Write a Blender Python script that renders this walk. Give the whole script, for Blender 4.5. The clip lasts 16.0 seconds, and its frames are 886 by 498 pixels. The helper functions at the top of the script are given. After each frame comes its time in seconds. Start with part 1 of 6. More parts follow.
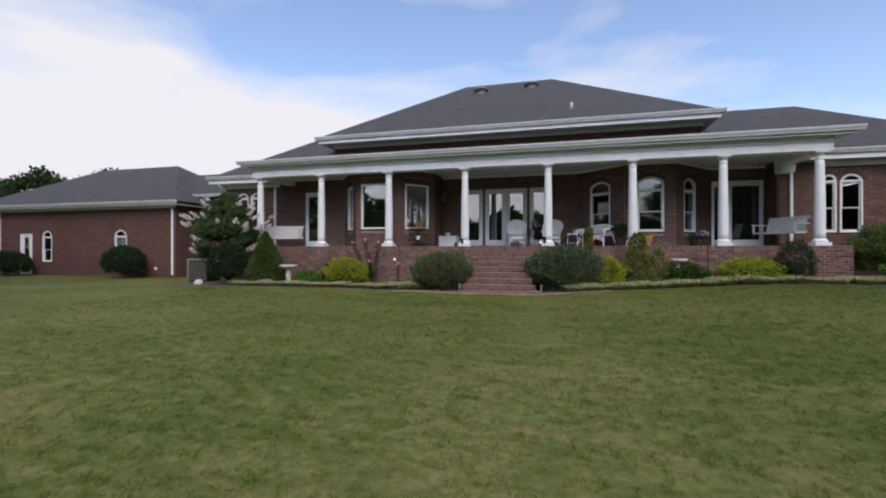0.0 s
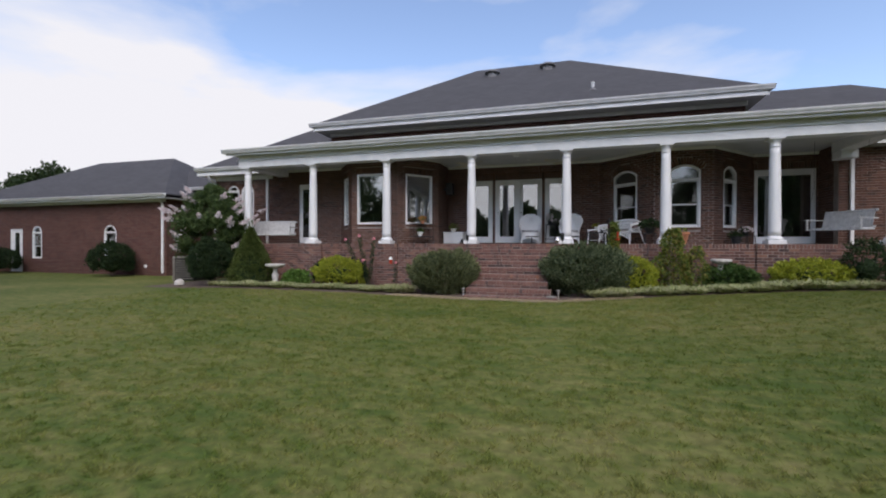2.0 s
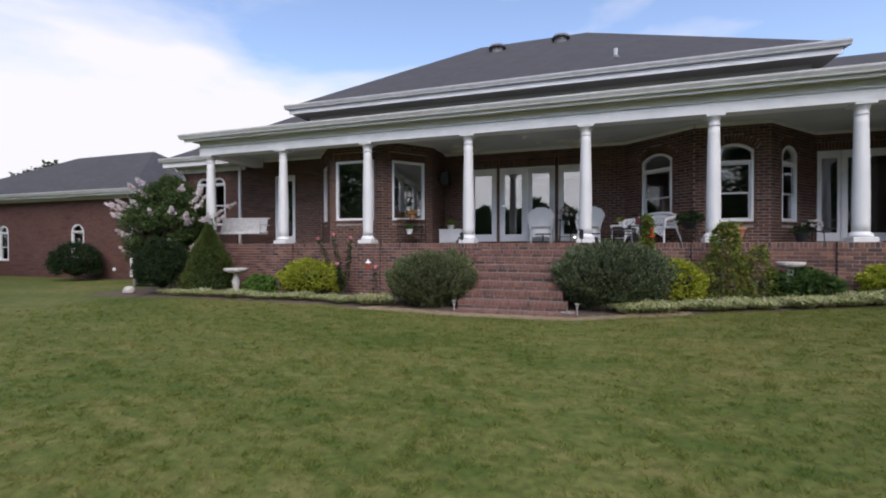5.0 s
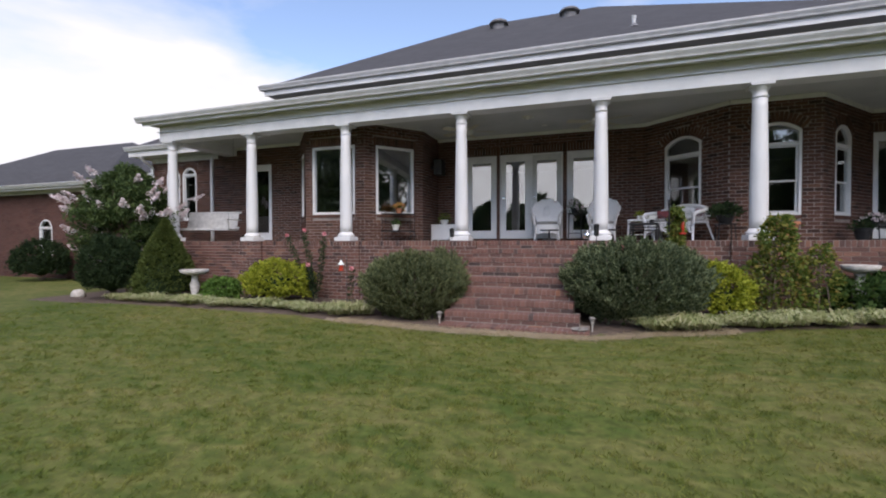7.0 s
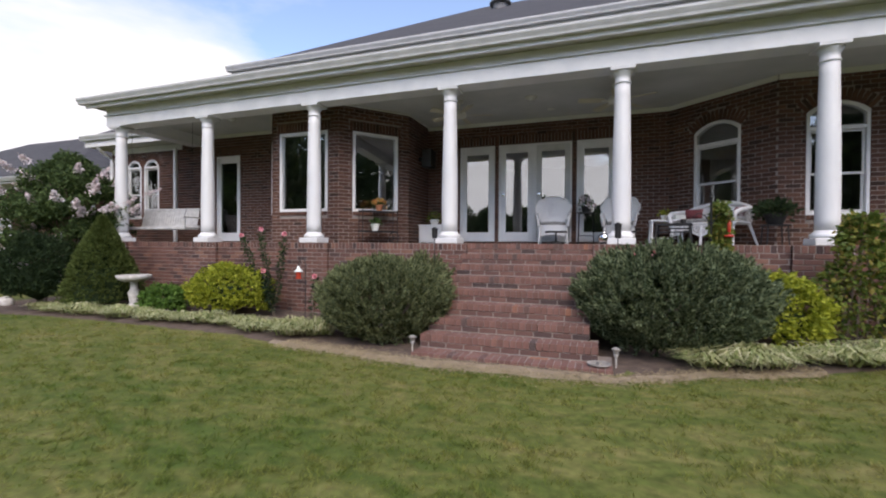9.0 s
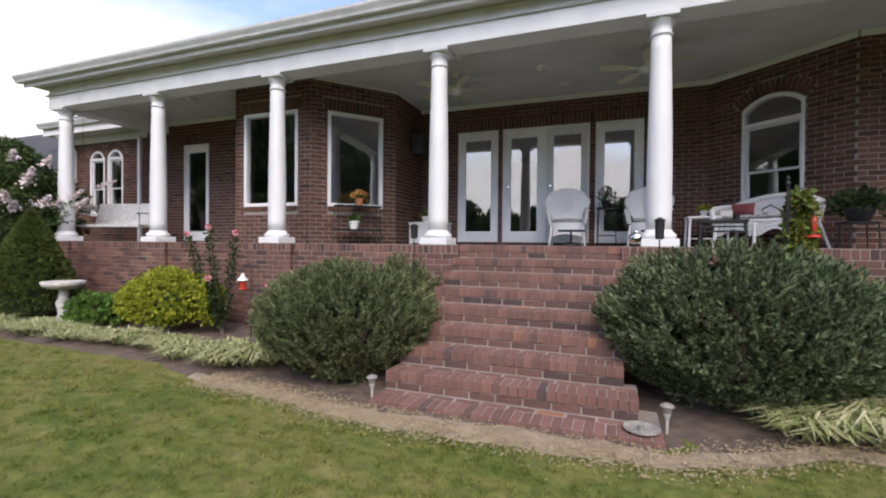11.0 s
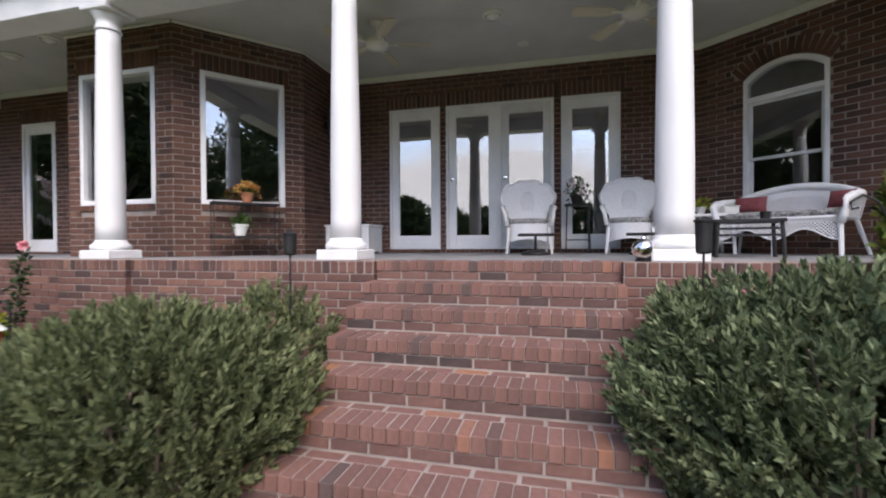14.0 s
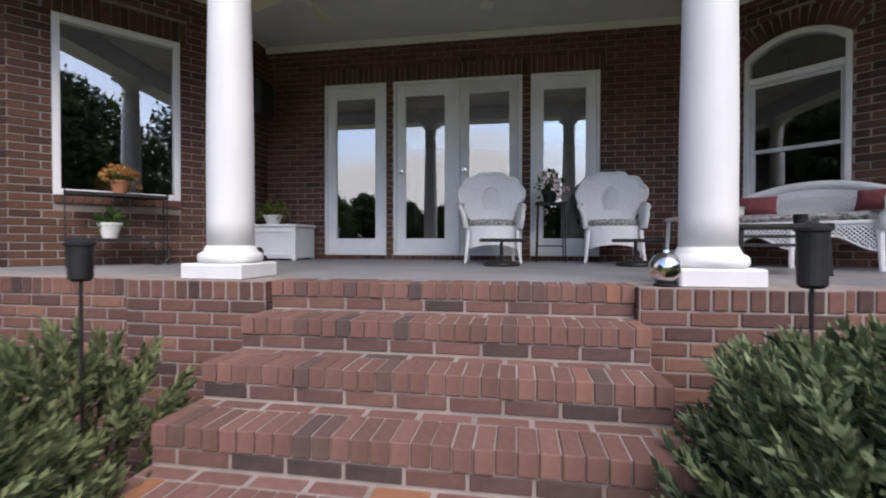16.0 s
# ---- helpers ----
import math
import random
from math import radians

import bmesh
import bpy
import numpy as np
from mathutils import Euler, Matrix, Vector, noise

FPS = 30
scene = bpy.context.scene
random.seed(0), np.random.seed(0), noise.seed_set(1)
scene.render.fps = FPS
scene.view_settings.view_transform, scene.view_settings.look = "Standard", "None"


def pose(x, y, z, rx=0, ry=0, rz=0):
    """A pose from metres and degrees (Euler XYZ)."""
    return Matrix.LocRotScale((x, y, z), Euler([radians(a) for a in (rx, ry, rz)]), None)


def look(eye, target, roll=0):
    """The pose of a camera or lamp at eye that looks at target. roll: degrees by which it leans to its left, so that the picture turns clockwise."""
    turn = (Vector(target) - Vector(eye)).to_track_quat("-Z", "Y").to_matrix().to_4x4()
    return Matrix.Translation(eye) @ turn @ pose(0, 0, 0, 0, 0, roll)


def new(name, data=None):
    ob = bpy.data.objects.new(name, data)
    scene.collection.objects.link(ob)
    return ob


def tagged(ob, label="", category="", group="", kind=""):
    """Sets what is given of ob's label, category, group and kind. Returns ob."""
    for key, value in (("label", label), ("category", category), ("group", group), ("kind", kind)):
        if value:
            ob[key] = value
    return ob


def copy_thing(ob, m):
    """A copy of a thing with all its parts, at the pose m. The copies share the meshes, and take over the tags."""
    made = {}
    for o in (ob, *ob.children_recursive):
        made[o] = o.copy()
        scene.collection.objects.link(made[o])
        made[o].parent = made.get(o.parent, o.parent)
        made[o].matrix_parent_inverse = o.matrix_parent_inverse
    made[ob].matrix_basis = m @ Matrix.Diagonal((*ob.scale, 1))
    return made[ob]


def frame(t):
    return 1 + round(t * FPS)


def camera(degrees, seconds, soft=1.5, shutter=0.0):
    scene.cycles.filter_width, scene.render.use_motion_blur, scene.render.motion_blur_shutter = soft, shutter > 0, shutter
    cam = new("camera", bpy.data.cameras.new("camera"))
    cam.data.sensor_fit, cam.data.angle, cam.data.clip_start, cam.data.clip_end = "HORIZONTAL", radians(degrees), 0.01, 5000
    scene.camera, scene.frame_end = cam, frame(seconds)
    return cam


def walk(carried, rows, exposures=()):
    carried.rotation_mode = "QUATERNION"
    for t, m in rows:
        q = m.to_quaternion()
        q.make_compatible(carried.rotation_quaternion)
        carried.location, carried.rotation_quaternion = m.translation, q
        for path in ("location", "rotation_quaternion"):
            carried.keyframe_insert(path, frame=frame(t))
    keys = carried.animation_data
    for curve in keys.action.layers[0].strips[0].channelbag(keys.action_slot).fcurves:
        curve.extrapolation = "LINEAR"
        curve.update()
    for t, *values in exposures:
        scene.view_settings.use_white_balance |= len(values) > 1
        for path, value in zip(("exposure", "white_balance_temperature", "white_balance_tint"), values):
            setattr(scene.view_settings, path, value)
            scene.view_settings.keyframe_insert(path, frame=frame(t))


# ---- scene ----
cam = camera(89.4, 16.0, soft=2.0, shutter=0.5)
EXPOSURES = [(0.0, 0.56, 6400, 16), (4.0, 0.68, 6400, 17), (8.5, 0.90, 6550, 18), (12.0, 1.24, 6650, 18), (14.5, 1.36, 6600, 19), (16.0, 1.14, 6550, 18)]
PATH = [
    (0.0, 1.031, 1.561, 1.43, 15.04, 0.11, -0.03),
    (0.5, 0.985, 1.963, 1.444, 15.55, -0.08, -0.06),
    (1.0, 0.965, 2.354, 1.46, 16.07, -0.29, -0.09),
    (1.5, 0.926, 2.754, 1.468, 16.53, -0.37, -0.10),
    (2.0, 0.908, 3.145, 1.478, 16.86, -0.39, -0.17),
    (2.5, 0.888, 3.534, 1.49, 16.9, -0.37, -0.13),
    (3.0, 0.855, 3.91, 1.496, 16.87, -0.32, -0.06),
    (3.5, 0.839, 4.278, 1.504, 17.2, -0.32, -0.02),
    (4.0, 0.797, 4.628, 1.504, 17.57, -0.33, -0.01),
    (6.5, 0.626, 6.494, 1.545, 19.26, -1.06, 0.26),
    (7.0, 0.567, 6.865, 1.546, 19.12, -1.09, 0.1),
    (7.5, 0.521, 7.249, 1.534, 19.19, -0.96, -0.25),
    (8.0, 0.468, 7.626, 1.532, 19.21, -0.83, -0.41),
    (8.5, 0.419, 8.006, 1.529, 19.32, -0.69, -0.38),
    (11.0, 0.165, 9.805, 1.557, 20.84, -0.71, -0.52),
    (11.5, 0.124, 10.1, 1.579, 20.44, -0.75, -0.19),
    (12.0, 0.063, 10.406, 1.6, 19.57, -0.7, -0.08),
    (12.5, -0.002, 10.705, 1.627, 18.48, -0.74, -0.0),
    (13.0, -0.048, 11.013, 1.645, 17.6, -0.72, 0.21),
    (13.5, -0.114, 11.302, 1.652, 16.12, -0.63, 0.51),
    (14.0, -0.165, 11.6, 1.669, 14.58, -0.68, 0.32),
    (14.5, -0.197, 11.909, 1.692, 13.38, -0.81, 0.39),
    (15.0, -0.24, 12.185, 1.71, 11.82, -0.9, 0.39),
    (15.5, -0.269, 12.445, 1.712, 10.37, -0.67, 0.25),
    (16.0, -0.283, 12.70, 1.737, 9.45, -0.78, -0.08),
]
walk(cam, [(t, pose(x, y, z, 90 + pitch, roll, yaw)) for t, x, y, z, yaw, pitch, roll in PATH], EXPOSURES)

# ---- world, sun, exposure ----
SUN_EL, SUN_AZ = 47.0, 155.0
world = bpy.data.worlds.new("sky")
scene.world = world
world.use_nodes = True
wn = world.node_tree
wn.nodes.clear()
w_out = wn.nodes.new("ShaderNodeOutputWorld")
w_bg = wn.nodes.new("ShaderNodeBackground")
w_sky = wn.nodes.new("ShaderNodeTexSky")
w_sky.sky_type, w_sky.sun_disc = "NISHITA", False
w_sky.sun_elevation, w_sky.sun_rotation = radians(SUN_EL), radians(SUN_AZ)
w_sky.air_density, w_sky.dust_density = 1.0, 0.6
w_co = wn.nodes.new("ShaderNodeTexCoord")
w_map = wn.nodes.new("ShaderNodeMapping")
w_map.inputs["Scale"].default_value = (1.0, 1.0, 3.2)
w_map.inputs["Location"].default_value = (0.35, 0.2, 0.1)
w_noise = wn.nodes.new("ShaderNodeTexNoise")
w_noise.inputs["Scale"].default_value = 1.6
w_noise.inputs["Detail"].default_value = 7.0
w_noise.inputs["Roughness"].default_value = 0.52
w_noise.inputs["Distortion"].default_value = 0.25
w_sep = wn.nodes.new("ShaderNodeSeparateXYZ")
w_low = wn.nodes.new("ShaderNodeMapRange")
w_low.inputs["From Min"].default_value, w_low.inputs["From Max"].default_value = 0.14, 0.42
w_low.inputs["To Min"].default_value, w_low.inputs["To Max"].default_value = 0.26, -0.14
w_add = wn.nodes.new("ShaderNodeMath")
w_add.operation = "ADD"
w_south = wn.nodes.new("ShaderNodeMath")
w_south.operation = "MINIMUM"
w_south.inputs[1].default_value = 0.0
w_clear = wn.nodes.new("ShaderNodeMath")
w_clear.operation = "MULTIPLY_ADD"
w_clear.inputs[1].default_value = 0.22
w_ramp = wn.nodes.new("ShaderNodeValToRGB")
w_ramp.color_ramp.elements[0].position, w_ramp.color_ramp.elements[1].position = 0.40, 0.62
w_ramp.color_ramp.elements[0].color = (0.03, 0.03, 0.03, 1)
w_mix = wn.nodes.new("ShaderNodeMix")
w_mix.data_type = "RGBA"
CLOUD = (3.85, 3.92, 3.95, 1)
w_mix.inputs["B"].default_value = CLOUD
wn.links.new(w_co.outputs["Generated"], w_map.inputs["Vector"])
wn.links.new(w_map.outputs["Vector"], w_noise.inputs["Vector"])
wn.links.new(w_co.outputs["Generated"], w_sep.inputs["Vector"])
wn.links.new(w_sep.outputs["Z"], w_low.inputs["Value"])
wn.links.new(w_noise.outputs["Fac"], w_add.inputs[0])
wn.links.new(w_low.outputs["Result"], w_add.inputs[1])
w_west = wn.nodes.new("ShaderNodeMath")
w_west.operation = "MULTIPLY_ADD"
w_west.inputs[1].default_value = -0.07
wn.links.new(w_sep.outputs["X"], w_west.inputs[0])
wn.links.new(w_add.outputs[0], w_west.inputs[2])
wn.links.new(w_sep.outputs["Y"], w_south.inputs[0])
wn.links.new(w_south.outputs[0], w_clear.inputs[0])
wn.links.new(w_west.outputs[0], w_clear.inputs[2])
wn.links.new(w_clear.outputs[0], w_ramp.inputs["Fac"])
wn.links.new(w_ramp.outputs["Color"], w_mix.inputs["Factor"])
wn.links.new(w_sky.outputs["Color"], w_mix.inputs["A"])
wn.links.new(w_mix.outputs["Result"], w_bg.inputs["Color"])
w_bg.inputs["Strength"].default_value = 0.15
wn.links.new(w_bg.outputs["Background"], w_out.inputs["Surface"])

sun = new("sun", bpy.data.lights.new("sun", "SUN"))
sun.data.energy, sun.data.angle, sun.data.color = 1.65, radians(50), (1.0, 0.92, 0.80)
sx = math.sin(radians(SUN_AZ)) * math.cos(radians(SUN_EL))
sy = math.cos(radians(SUN_AZ)) * math.cos(radians(SUN_EL))
sun.matrix_world = look((sx * 50, sy * 50, math.sin(radians(SUN_EL)) * 50), (0, 0, 0))


# ---- materials ----
def material(name, rough=0.7, metal=0.0, spec=0.5):
    m = bpy.data.materials.new(name)
    m.use_nodes = True
    b = m.node_tree.nodes["Principled BSDF"]
    b.inputs["Roughness"].default_value = rough
    b.inputs["Metallic"].default_value = metal
    b.inputs["Specular IOR Level"].default_value = spec
    return m, m.node_tree, b


def plain(name, dark, light, scale=6.0, rough=0.7, metal=0.0, bump=0.2, bump_scale=60.0, spec=0.5, stretch=(1, 1, 1)):
    """Two tones by a broad noise, fine relief by a small one."""
    m, nt, b = material(name, rough, metal, spec)
    co = nt.nodes.new("ShaderNodeTexCoord")
    mp = nt.nodes.new("ShaderNodeMapping")
    mp.inputs["Scale"].default_value = stretch
    n1 = nt.nodes.new("ShaderNodeTexNoise")
    n1.inputs["Scale"].default_value, n1.inputs["Detail"].default_value = scale, 6
    r = nt.nodes.new("ShaderNodeValToRGB")
    r.color_ramp.elements[0].position, r.color_ramp.elements[1].position = 0.3, 0.7
    r.color_ramp.elements[0].color, r.color_ramp.elements[1].color = (*dark, 1), (*light, 1)
    n2 = nt.nodes.new("ShaderNodeTexNoise")
    n2.inputs["Scale"].default_value, n2.inputs["Detail"].default_value = bump_scale, 4
    bp = nt.nodes.new("ShaderNodeBump")
    bp.inputs["Strength"].default_value, bp.inputs["Distance"].default_value = bump, 0.004
    nt.links.new(co.outputs["Object"], mp.inputs["Vector"])
    nt.links.new(mp.outputs["Vector"], n1.inputs["Vector"])
    nt.links.new(mp.outputs["Vector"], n2.inputs["Vector"])
    nt.links.new(n1.outputs["Fac"], r.inputs["Fac"])
    nt.links.new(r.outputs["Color"], b.inputs["Base Color"])
    nt.links.new(n2.outputs["Fac"], bp.inputs["Height"])
    nt.links.new(bp.outputs["Normal"], b.inputs["Normal"])
    return m


def varied(name, stops, by_object, rough=0.85, noise_scale=25.0, wear=0.35, bump=0.5, spec=0.3, trans=0.0):
    """A colour of its own for each piece: by object for pieces, by island for joined ones."""
    m, nt, b = material(name, rough, 0.0, spec)
    if by_object:
        src = nt.nodes.new("ShaderNodeObjectInfo").outputs["Random"]
    else:
        src = nt.nodes.new("ShaderNodeNewGeometry").outputs["Random Per Island"]
    r = nt.nodes.new("ShaderNodeValToRGB")
    el = r.color_ramp.elements
    el[0].position, el[0].color = stops[0][0], (*stops[0][1], 1)
    el[1].position, el[1].color = stops[-1][0], (*stops[-1][1], 1)
    for p, c in stops[1:-1]:
        el.new(p).color = (*c, 1)
    co = nt.nodes.new("ShaderNodeTexCoord")
    n1 = nt.nodes.new("ShaderNodeTexNoise")
    n1.inputs["Scale"].default_value, n1.inputs["Detail"].default_value = noise_scale, 5
    rr = nt.nodes.new("ShaderNodeMapRange")
    rr.inputs["To Min"].default_value, rr.inputs["To Max"].default_value = 1.0 - wear, 1.0 + wear
    mx = nt.nodes.new("ShaderNodeVectorMath")
    mx.operation = "SCALE"
    bp = nt.nodes.new("ShaderNodeBump")
    bp.inputs["Strength"].default_value, bp.inputs["Distance"].default_value = bump, 0.003
    nt.links.new(src, r.inputs["Fac"])
    nt.links.new(co.outputs["Object"], n1.inputs["Vector"])
    nt.links.new(n1.outputs["Fac"], rr.inputs["Value"])
    nt.links.new(r.outputs["Color"], mx.inputs[0])
    nt.links.new(rr.outputs["Result"], mx.inputs["Scale"])
    nt.links.new(mx.outputs["Vector"], b.inputs["Base Color"])
    nt.links.new(n1.outputs["Fac"], bp.inputs["Height"])
    nt.links.new(bp.outputs["Normal"], b.inputs["Normal"])
    if trans:
        tr = nt.nodes.new("ShaderNodeBsdfTranslucent")
        mix = nt.nodes.new("ShaderNodeMixShader")
        mix.inputs["Fac"].default_value = trans
        nt.links.new(mx.outputs["Vector"], tr.inputs["Color"])
        nt.links.new(b.outputs["BSDF"], mix.inputs[1])
        nt.links.new(tr.outputs["BSDF"], mix.inputs[2])
        nt.links.new(mix.outputs["Shader"], nt.nodes["Material Output"].inputs["Surface"])
    return m


WALL_TONES = [(0.0, (0.046, 0.028, 0.022)), (0.12, (0.075, 0.040, 0.029)), (0.45, (0.104, 0.052, 0.037)),
              (0.8, (0.129, 0.066, 0.046)), (0.95, (0.096, 0.048, 0.035)), (1.0, (0.167, 0.090, 0.059))]
PORCH_TONES = [(0.0, (0.058, 0.039, 0.037)), (0.15, (0.096, 0.053, 0.044)), (0.5, (0.138, 0.071, 0.056)),
               (0.85, (0.167, 0.086, 0.067)), (1.0, (0.217, 0.116, 0.081))]
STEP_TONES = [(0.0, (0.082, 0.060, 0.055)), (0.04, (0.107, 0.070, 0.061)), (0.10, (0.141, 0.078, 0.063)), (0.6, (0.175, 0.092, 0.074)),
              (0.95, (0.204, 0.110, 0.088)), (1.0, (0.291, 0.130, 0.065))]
LEAF_BUSH = [(0.0, (0.060, 0.080, 0.038)), (0.5, (0.175, 0.205, 0.098)), (0.9, (0.290, 0.325, 0.165)), (1.0, (0.31, 0.34, 0.17))]
LEAF_GREY = [(0.0, (0.036, 0.056, 0.027)), (0.4, (0.110, 0.145, 0.074)), (0.85, (0.270, 0.325, 0.180)), (1.0, (0.38, 0.44, 0.25))]
brick_piece = varied("brick_piece", WALL_TONES, True)
brick_joined = varied("brick_joined", WALL_TONES, False)
porch_piece = varied("porch_brick_piece", PORCH_TONES, True)
porch_joined = varied("porch_brick_joined", PORCH_TONES, False)
# darker than the tread tones: grey staining plus shade under the nosings, as colour
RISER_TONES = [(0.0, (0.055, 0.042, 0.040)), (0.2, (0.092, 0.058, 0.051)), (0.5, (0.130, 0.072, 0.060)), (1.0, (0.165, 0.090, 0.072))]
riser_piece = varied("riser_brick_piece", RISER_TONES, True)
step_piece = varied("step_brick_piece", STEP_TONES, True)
mortar = plain("mortar", (0.220, 0.185, 0.165), (0.335, 0.290, 0.260), 5, 0.95, bump=0.6)
mortar_pale = plain("pale_mortar", (0.205, 0.172, 0.150), (0.340, 0.290, 0.255), 5, 0.95, bump=0.6)
white_paint = plain("white_paint", (0.700, 0.710, 0.710), (0.820, 0.820, 0.810), 3, 0.45, bump=0.06, bump_scale=25)
column_paint = plain("column_paint", (0.640, 0.650, 0.650), (0.760, 0.760, 0.750), 4, 0.5, bump=0.12, bump_scale=30, stretch=(1, 1, 0.3))
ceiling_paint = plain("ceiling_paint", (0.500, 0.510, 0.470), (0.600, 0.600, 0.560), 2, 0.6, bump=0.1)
crown_paint = plain("cream_paint", (0.660, 0.660, 0.580), (0.740, 0.740, 0.660), 3, 0.5, bump=0.08)
wicker = plain("white_wicker", (0.780, 0.780, 0.780), (0.870, 0.870, 0.860), 40, 0.6, bump=0.35, bump_scale=140)
gutter_paint = plain("gutter_paint", (0.549, 0.560, 0.550), (0.680, 0.680, 0.670), 5, 0.4, bump=0.05)
floor_paint = plain("grey_floor", (0.200, 0.205, 0.210), (0.270, 0.275, 0.280), 2.5, 0.6, bump=0.25)
black_iron = plain("black_iron", (0.012, 0.012, 0.013), (0.030, 0.030, 0.030), 12, 0.5, 0.3, bump=0.2)
chrome = plain("mirror_steel", (0.720, 0.700, 0.680), (0.800, 0.780, 0.760), 3, 0.12, 1.0, bump=0.0)
terracotta = plain("terracotta", (0.360, 0.140, 0.070), (0.480, 0.210, 0.110), 12, 0.8)
glazed = plain("glazed_white", (0.720, 0.740, 0.680), (0.800, 0.800, 0.760), 10, 0.2)
concrete = plain("cast_concrete", (0.340, 0.320, 0.290), (0.600, 0.580, 0.540), 14, 0.9, bump=0.7)
soil = plain("mulch_soil", (0.060, 0.042, 0.032), (0.140, 0.100, 0.076), 9, 0.95, bump=1.0, bump_scale=45)
dry_soil = plain("dry_sandy_soil", (0.200, 0.150, 0.105), (0.370, 0.300, 0.215), 5, 0.95, bump=1.0, bump_scale=70)
straw = plain("dry_straw", (0.240, 0.190, 0.110), (0.400, 0.320, 0.190), 14, 0.95, bump=1.0, bump_scale=90)
red_cloth = plain("red_cushion_cloth", (0.190, 0.050, 0.055), (0.280, 0.080, 0.085), 18, 0.9)
pattern_cloth = plain("patterned_cushion_cloth", (0.060, 0.060, 0.065), (0.620, 0.610, 0.580), 34, 0.9)
bark = plain("bark", (0.100, 0.075, 0.055), (0.200, 0.160, 0.120), 12, 0.9, bump=0.8, stretch=(1, 1, 0.3))
fan_blade_paint = plain("pale_wood_blade", (0.500, 0.460, 0.320), (0.620, 0.580, 0.420), 8, 0.5, stretch=(0.2, 1, 1))
interior_paint = plain("room_paint", (0.200, 0.180, 0.150), (0.260, 0.240, 0.200), 2, 0.8)
interior_wood = plain("room_floor_wood", (0.100, 0.060, 0.035), (0.180, 0.100, 0.060), 4, 0.4, stretch=(0.3, 3, 1))
pink_petal = varied("pink_petals", [(0, (0.62, 0.18, 0.23)), (0.5, (0.80, 0.34, 0.38)), (1, (0.88, 0.52, 0.52))], False)
white_petal = varied("pale_petals", [(0, (0.560, 0.440, 0.450)), (0.5, (0.720, 0.630, 0.620)), (1, (0.850, 0.800, 0.790))], False)
red_petal = varied("red_petals", [(0, (0.38, 0.13, 0.04)), (1, (0.50, 0.33, 0.10))], False)
leaf_bush = varied("boxy_shrub_leaves", LEAF_BUSH, False, 0.9, 8, 0.3, 0.1, 0.12, 0.4)
leaf_grey = varied("grey_green_shrub_leaves", LEAF_GREY, False, 0.9, 8, 0.3, 0.1, 0.12, 0.4)
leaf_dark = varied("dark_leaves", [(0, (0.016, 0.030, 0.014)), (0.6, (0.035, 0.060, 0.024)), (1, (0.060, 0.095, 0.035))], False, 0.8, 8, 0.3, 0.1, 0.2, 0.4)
leaf_mid = varied("mid_green_leaves", [(0, (0.030, 0.060, 0.016)), (0.6, (0.060, 0.115, 0.030)), (1, (0.110, 0.180, 0.045))], False, 0.75, 8, 0.3, 0.1, 0.2, 0.4)
leaf_yellow = varied("golden_leaves", [(0, (0.160, 0.200, 0.020)), (0.6, (0.340, 0.380, 0.035)), (1, (0.500, 0.520, 0.070))], False, 0.5, 8, 0.25, 0.1, 0.2, 0.4)
leaf_cone = varied("conifer_sprays", [(0, (0.055, 0.080, 0.020)), (0.6, (0.115, 0.155, 0.040)), (1, (0.170, 0.210, 0.060))], False, 0.7, 8, 0.3, 0.1, 0.2, 0.4)
leaf_pale = varied("striped_grass_blades", [(0, (0.200, 0.250, 0.090)), (0.35, (0.330, 0.380, 0.150)), (0.7, (0.560, 0.560, 0.310)), (1, (0.720, 0.690, 0.450))], False, 0.6, 8, 0.2, 0.1, 0.2, 0.4)
leaf_mixed = varied("vine_leaves", [(0, (0.060, 0.100, 0.020)), (0.5, (0.140, 0.200, 0.040)), (0.85, (0.260, 0.270, 0.060)), (1, (0.320, 0.240, 0.060))], False, 0.5, 8, 0.3, 0.1, 0.2, 0.4)
leaf_myrtle = varied("myrtle_leaves", [(0, (0.036, 0.062, 0.020)), (0.6, (0.068, 0.108, 0.034)), (1, (0.125, 0.180, 0.058))], False, 0.7, 8, 0.3, 0.1, 0.2, 0.4)
leaf_fresh = varied("fresh_green_leaves", [(0, (0.060, 0.120, 0.024)), (0.6, (0.130, 0.240, 0.045)), (1, (0.210, 0.350, 0.080))], False, 0.6, 8, 0.3, 0.1, 0.2, 0.4)
leaf_tree = varied("tree_leaves", [(0, (0.020, 0.036, 0.014)), (0.6, (0.040, 0.062, 0.022)), (1, (0.065, 0.095, 0.033))], False, 0.6, 8, 0.3, 0.1, 0.2, 0.4)


